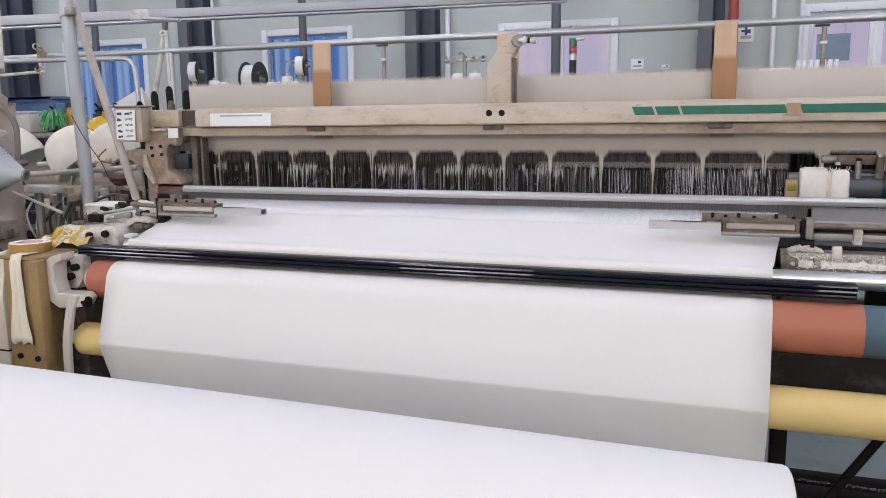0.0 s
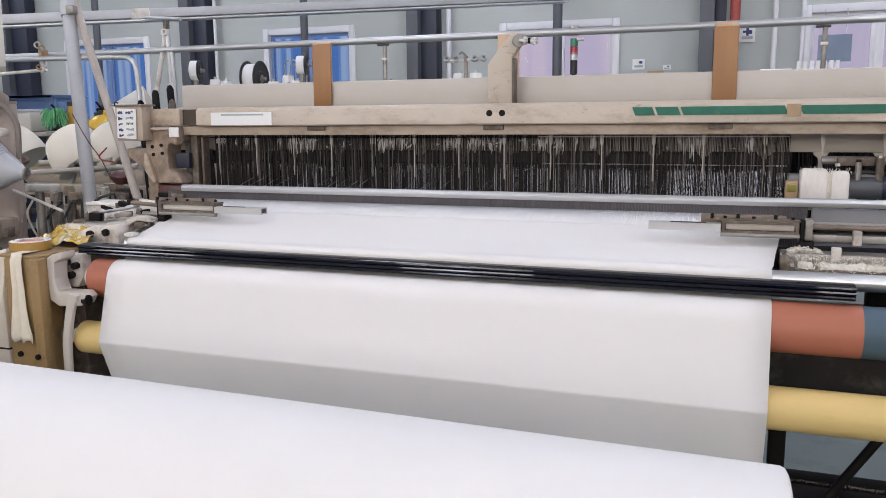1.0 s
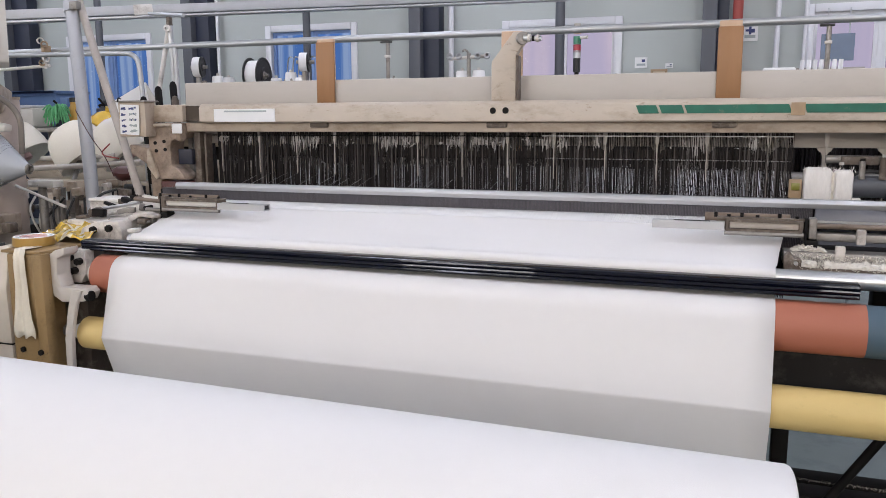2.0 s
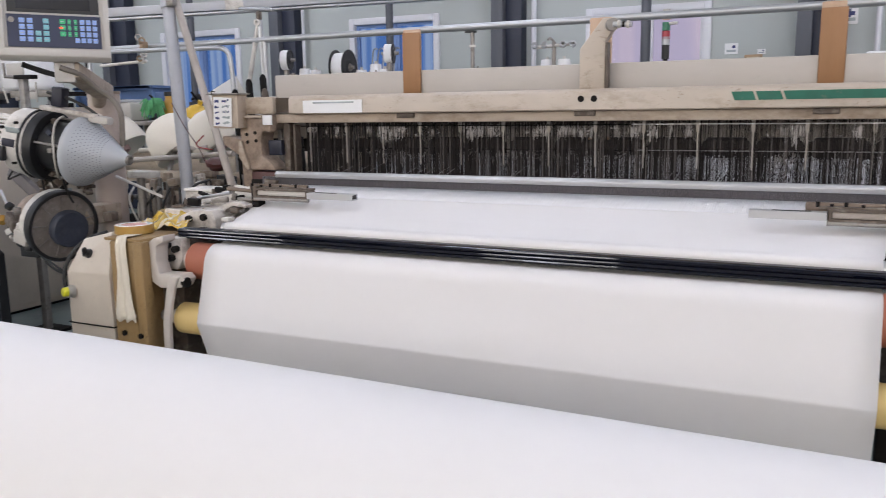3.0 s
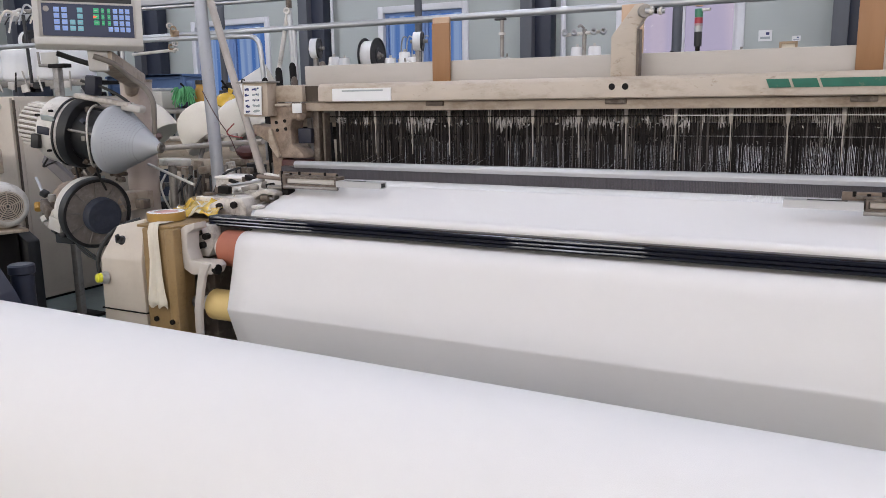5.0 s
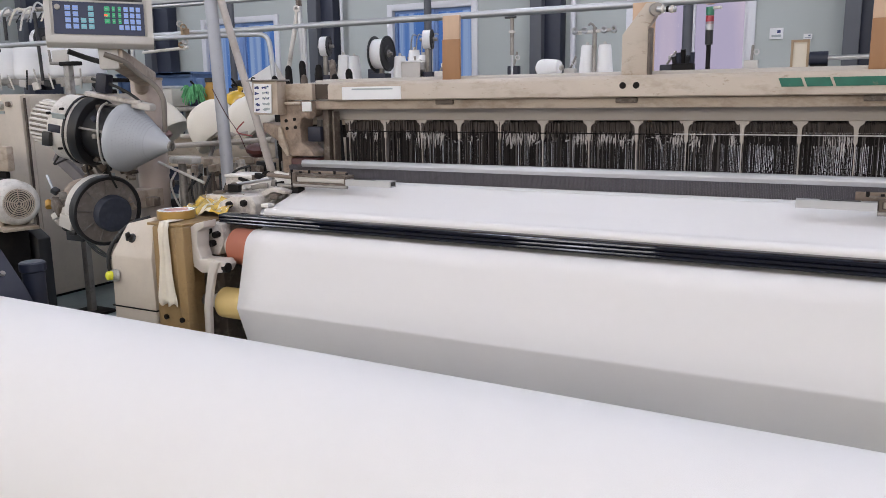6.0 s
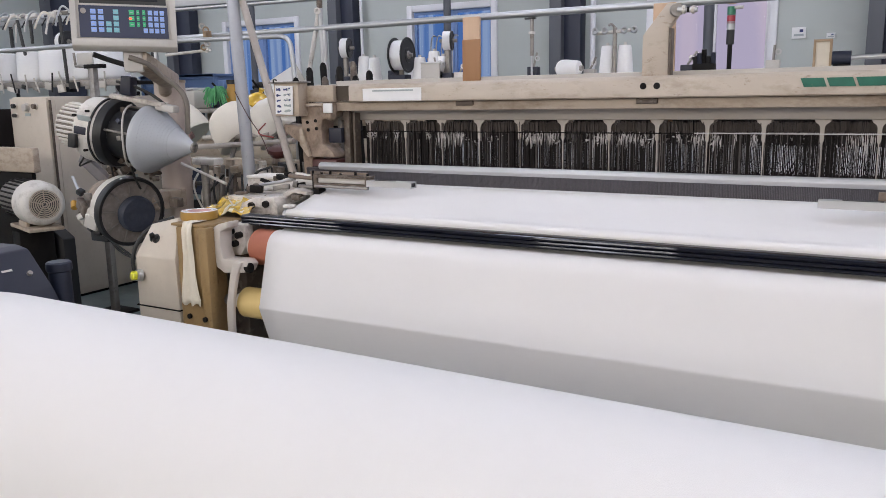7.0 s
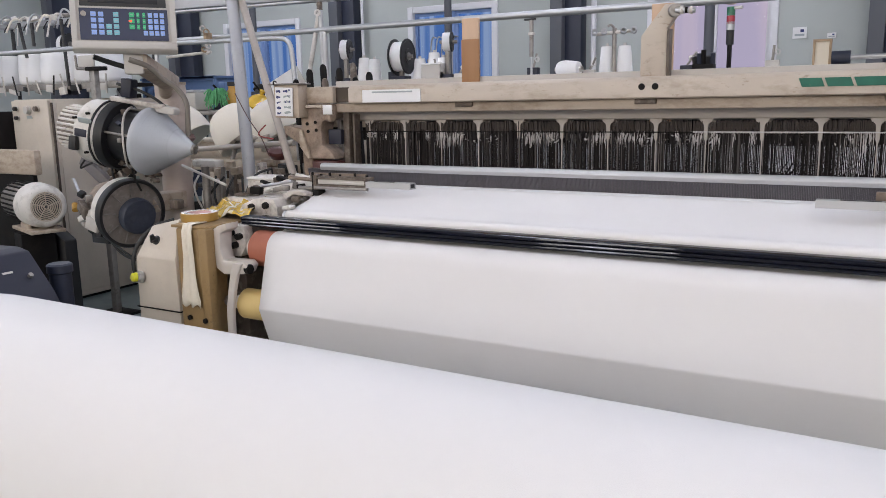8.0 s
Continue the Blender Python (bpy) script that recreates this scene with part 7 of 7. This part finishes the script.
    for k in range(260):
        x = rnd.uniform(0.198, 0.333)
        p = Vector((x, rnd.uniform(2.553, 2.60), rnd.choice((1.265, 1.262, rnd.uniform(1.17, 1.26)))))
        q = p + Vector((rnd.uniform(-0.004, 0.004), rnd.uniform(-0.006, 0), rnd.uniform(-0.012, 0.012)))
        w = Vector((rnd.uniform(0.0004, 0.0014), 0, rnd.uniform(0, 0.0006)))
        bm.faces.new([bm.verts.new(v) for v in (p - w, p + w, q)])
    part("lint_fringe", bm, LINTWHITE, loom)["kind"] = "stuff"
    part("oil_valve", span(0.160, 0.196, 2.575, 2.60, 1.175, 1.232, 0.004), PATCH, loom)
    part("valve_glass", span(0.166, 0.190, 2.571, 2.576, 1.20, 1.222, 0.002), BUTTONDULL, loom, "dull yellow green sight glass")
    part("suction_foot", span(0.20, 0.325, 2.585, 2.625, 1.145, 1.18, 0.005), STEEL_DULL, loom)
    part("suction_tag", span(0.328, 0.352, 2.56, 2.59, 1.172, 1.182, 0.002), CASTWHITE, loom)
    part("suction_hose", tube([(0.31, 2.61, 1.235), (0.36, 2.60, 1.262), (0.43, 2.62, 1.25), (0.50, 2.66, 1.26)], 0.006), RUBBER, loom)
    for k in range(7):
        x = 0.30 + 0.055 * k
        part("valve", rod((x, 2.60, 1.235), (x, 2.60, 1.275 + 0.012 * (k % 3)), 0.011 - 0.002 * (k % 2), seg=10), (DARK, STEEL_DULL, HAZEL)[k % 3], loom)
        part("valve_cap", rod((x, 2.60, 1.275 + 0.012 * (k % 3)), (x, 2.60, 1.283 + 0.012 * (k % 3)), 0.007, seg=8), (CASTWHITE, DARK, STEEL)[k % 3], loom)
    part("grey_shield", span(0.225, 1.2, 2.455, 2.465, 1.02, 1.165, 0.003), SHIELD, loom, "plain grey shield plate")
    part("right_shaft", rod((0.33, 2.62, 1.212), (1.4, 2.62, 1.212), 0.032, seg=28), COLUMN, loom, "dark blue grey shaft")
    for x in (0.42, 0.52, 0.66):
        part("shaft_collar", rod((x, 2.62, 1.212), (x + 0.012, 2.62, 1.212), 0.036, seg=24), NAVY, loom)
    part("upper_shaft", rod((0.26, 2.64, 1.29), (1.4, 2.64, 1.29), 0.012), STEEL_DULL, loom)
    part("valve_block", span(0.30, 0.40, 2.61, 2.65, 1.275, 1.30, 0.004), HAZEL, loom)
    part("shield_end", span(0.560, 0.60, 2.40, 2.45, 1.0, 1.17, 0.004), CASTPLAIN, loom)
    part("right_frame", span(1.35, 1.6, 1.8, 2.9, 0.0, 1.40, 0.01), CREAM_DIRTY, loom, "cream right side frame")
    part("front_leg", span(0.13, 0.17, 2.12, 2.18, 0.05, 0.72, 0.004), DARK, loom)
    part("diagonal_stay", rod((0.25, 1.99, 0.505), (0.385, 1.99, 0.725), 0.011), DARK, loom)
    part("front_beam", span(-1.95, 1.4, 2.02, 2.10, 0.06, 0.50, 0.008), DARK, loom)


right_side()

# ---- what moves: both heald frames, the warp sheets and the sley ----
# seconds, front frame (0 low, 1 high), rear frame, sley (0 back, 1 at the fell)
BEATS = [
    (0.0, 0.0, 1.0, 0.0), (0.1, 1.0, 0.0, 0.3), (0.2, 0.1, 0.3, 0.8), (0.3, 1.0, 0.0, 0.3), (0.4, 0.2, 0.3, 0.8), (0.5, 0.55, 0.4, 0.9), (0.6, 0.5, 0.4, 0.4),
    (0.7, 0.0, 1.0, 0.0), (0.8, 0.95, 0.0, 0.1), (0.9, 0.0, 0.8, 0.0), (1.0, 0.95, 0.0, 0.1), (1.1, 0.05, 0.75, 0.0), (1.2, 0.8, 0.1, 0.6),
    (1.3, 0.1, 0.8, 0.3), (1.4, 0.9, 0.1, 0.1), (1.5, 0.0, 0.9, 0.5), (1.6, 0.8, 0.2, 0.7), (1.7, 0.3, 0.5, 0.3), (1.8, 1.0, 0.0, 0.0), (1.9, 0.0, 1.0, 0.1),
    (2.0, 0.9, 0.1, 0.5), (2.1, 0.1, 0.6, 0.8), (2.2, 0.2, 0.9, 0.2), (2.3, 1.0, 0.0, 0.05), (2.4, 0.1, 0.3, 0.6), (2.5, 0.65, 0.2, 0.8), (2.6, 0.25, 0.2, 0.8),
    (2.7, 0.0, 0.7, 0.2), (2.8, 0.4, 0.2, 0.8), (2.9, 0.0, 0.9, 0.1), (3.0, 0.9, 0.0, 0.05), (3.1, 0.0, 1.0, 0.0), (3.2, 0.9, 0.0, 0.5), (3.3, 0.0, 1.0, 0.0),
    (3.4, 0.65, 0.2, 0.7), (3.5, 0.0, 0.8, 0.6), (3.6, 0.7, 0.2, 0.7), (3.7, 0.7, 0.2, 0.3), (3.8, 0.1, 0.3, 0.2), (3.9, 1.0, 0.0, 0.0), (4.0, 0.1, 0.4, 0.2),
    (4.1, 1.0, 0.0, 0.0), (4.2, 0.0, 0.9, 0.1), (4.3, 1.0, 0.0, 0.0), (4.4, 0.05, 0.6, 0.5), (4.5, 1.0, 0.0, 0.0), (4.6, 0.1, 0.5, 0.7), (4.7, 0.15, 0.2, 0.8),
    (4.8, 0.9, 0.0, 0.2), (4.9, 0.0, 0.9, 0.0), (5.0, 0.8, 0.1, 0.6), (5.1, 0.1, 0.6, 0.7), (5.2, 1.0, 0.0, 0.1), (5.3, 0.0, 1.0, 0.0), (5.4, 0.7, 0.2, 0.6),
    (5.5, 0.2, 0.4, 0.8), (5.6, 0.9, 0.0, 0.1), (5.7, 0.1, 0.8, 0.2), (5.8, 0.6, 0.2, 0.7), (5.9, 0.65, 0.2, 0.4), (6.0, 0.15, 0.2, 0.7), (6.1, 1.0, 0.0, 0.0),
    (6.2, 0.0, 1.0, 0.05), (6.3, 1.0, 0.0, 0.0), (6.4, 0.0, 0.9, 0.4), (6.5, 1.0, 0.0, 0.0), (6.6, 0.0, 0.8, 0.5), (6.7, 0.2, 0.2, 0.7), (6.8, 0.2, 0.2, 0.9),
    (6.9, 0.05, 0.6, 0.2), (7.0, 0.2, 0.2, 0.9), (7.1, 0.05, 0.6, 0.1), (7.2, 1.0, 0.0, 0.0), (7.3, 0.0, 1.0, 0.0), (7.4, 0.95, 0.0, 0.3), (7.5, 0.0, 0.9, 0.0),
    (7.6, 0.8, 0.1, 0.3), (7.7, 0.4, 0.2, 0.6), (7.8, 0.75, 0.1, 0.3), (7.9, 0.45, 0.2, 0.7), (8.0, 0.25, 0.2, 0.8),
]


def motions():
    walk(front_frame, [(t, pose(HEALD_AT.x, 0, HEALD_AT.z + HEALD_SIZE * STROKE * a)) for t, a, b, s in BEATS])
    walk(rear_frame, [(t, pose(HEALD_AT.x, 0, HEALD_AT.z + HEALD_SIZE * STROKE * b)) for t, a, b, s in BEATS])
    tilt = lambda u: math.degrees(math.atan2(0.0 + 0.10 * u, EYE_Y - FELL_Y))
    walk(sheet_a, [(t, pose(0, FELL_Y, FELL_Z, tilt(a))) for t, a, b, s in BEATS])
    walk(sheet_b, [(t, pose(0, FELL_Y, FELL_Z + 0.001, tilt(b))) for t, a, b, s in BEATS])
    walk(swing, [(t, pose(0, 2.40, 0.70, 14.0 * s)) for t, a, b, s in BEATS])


motions()
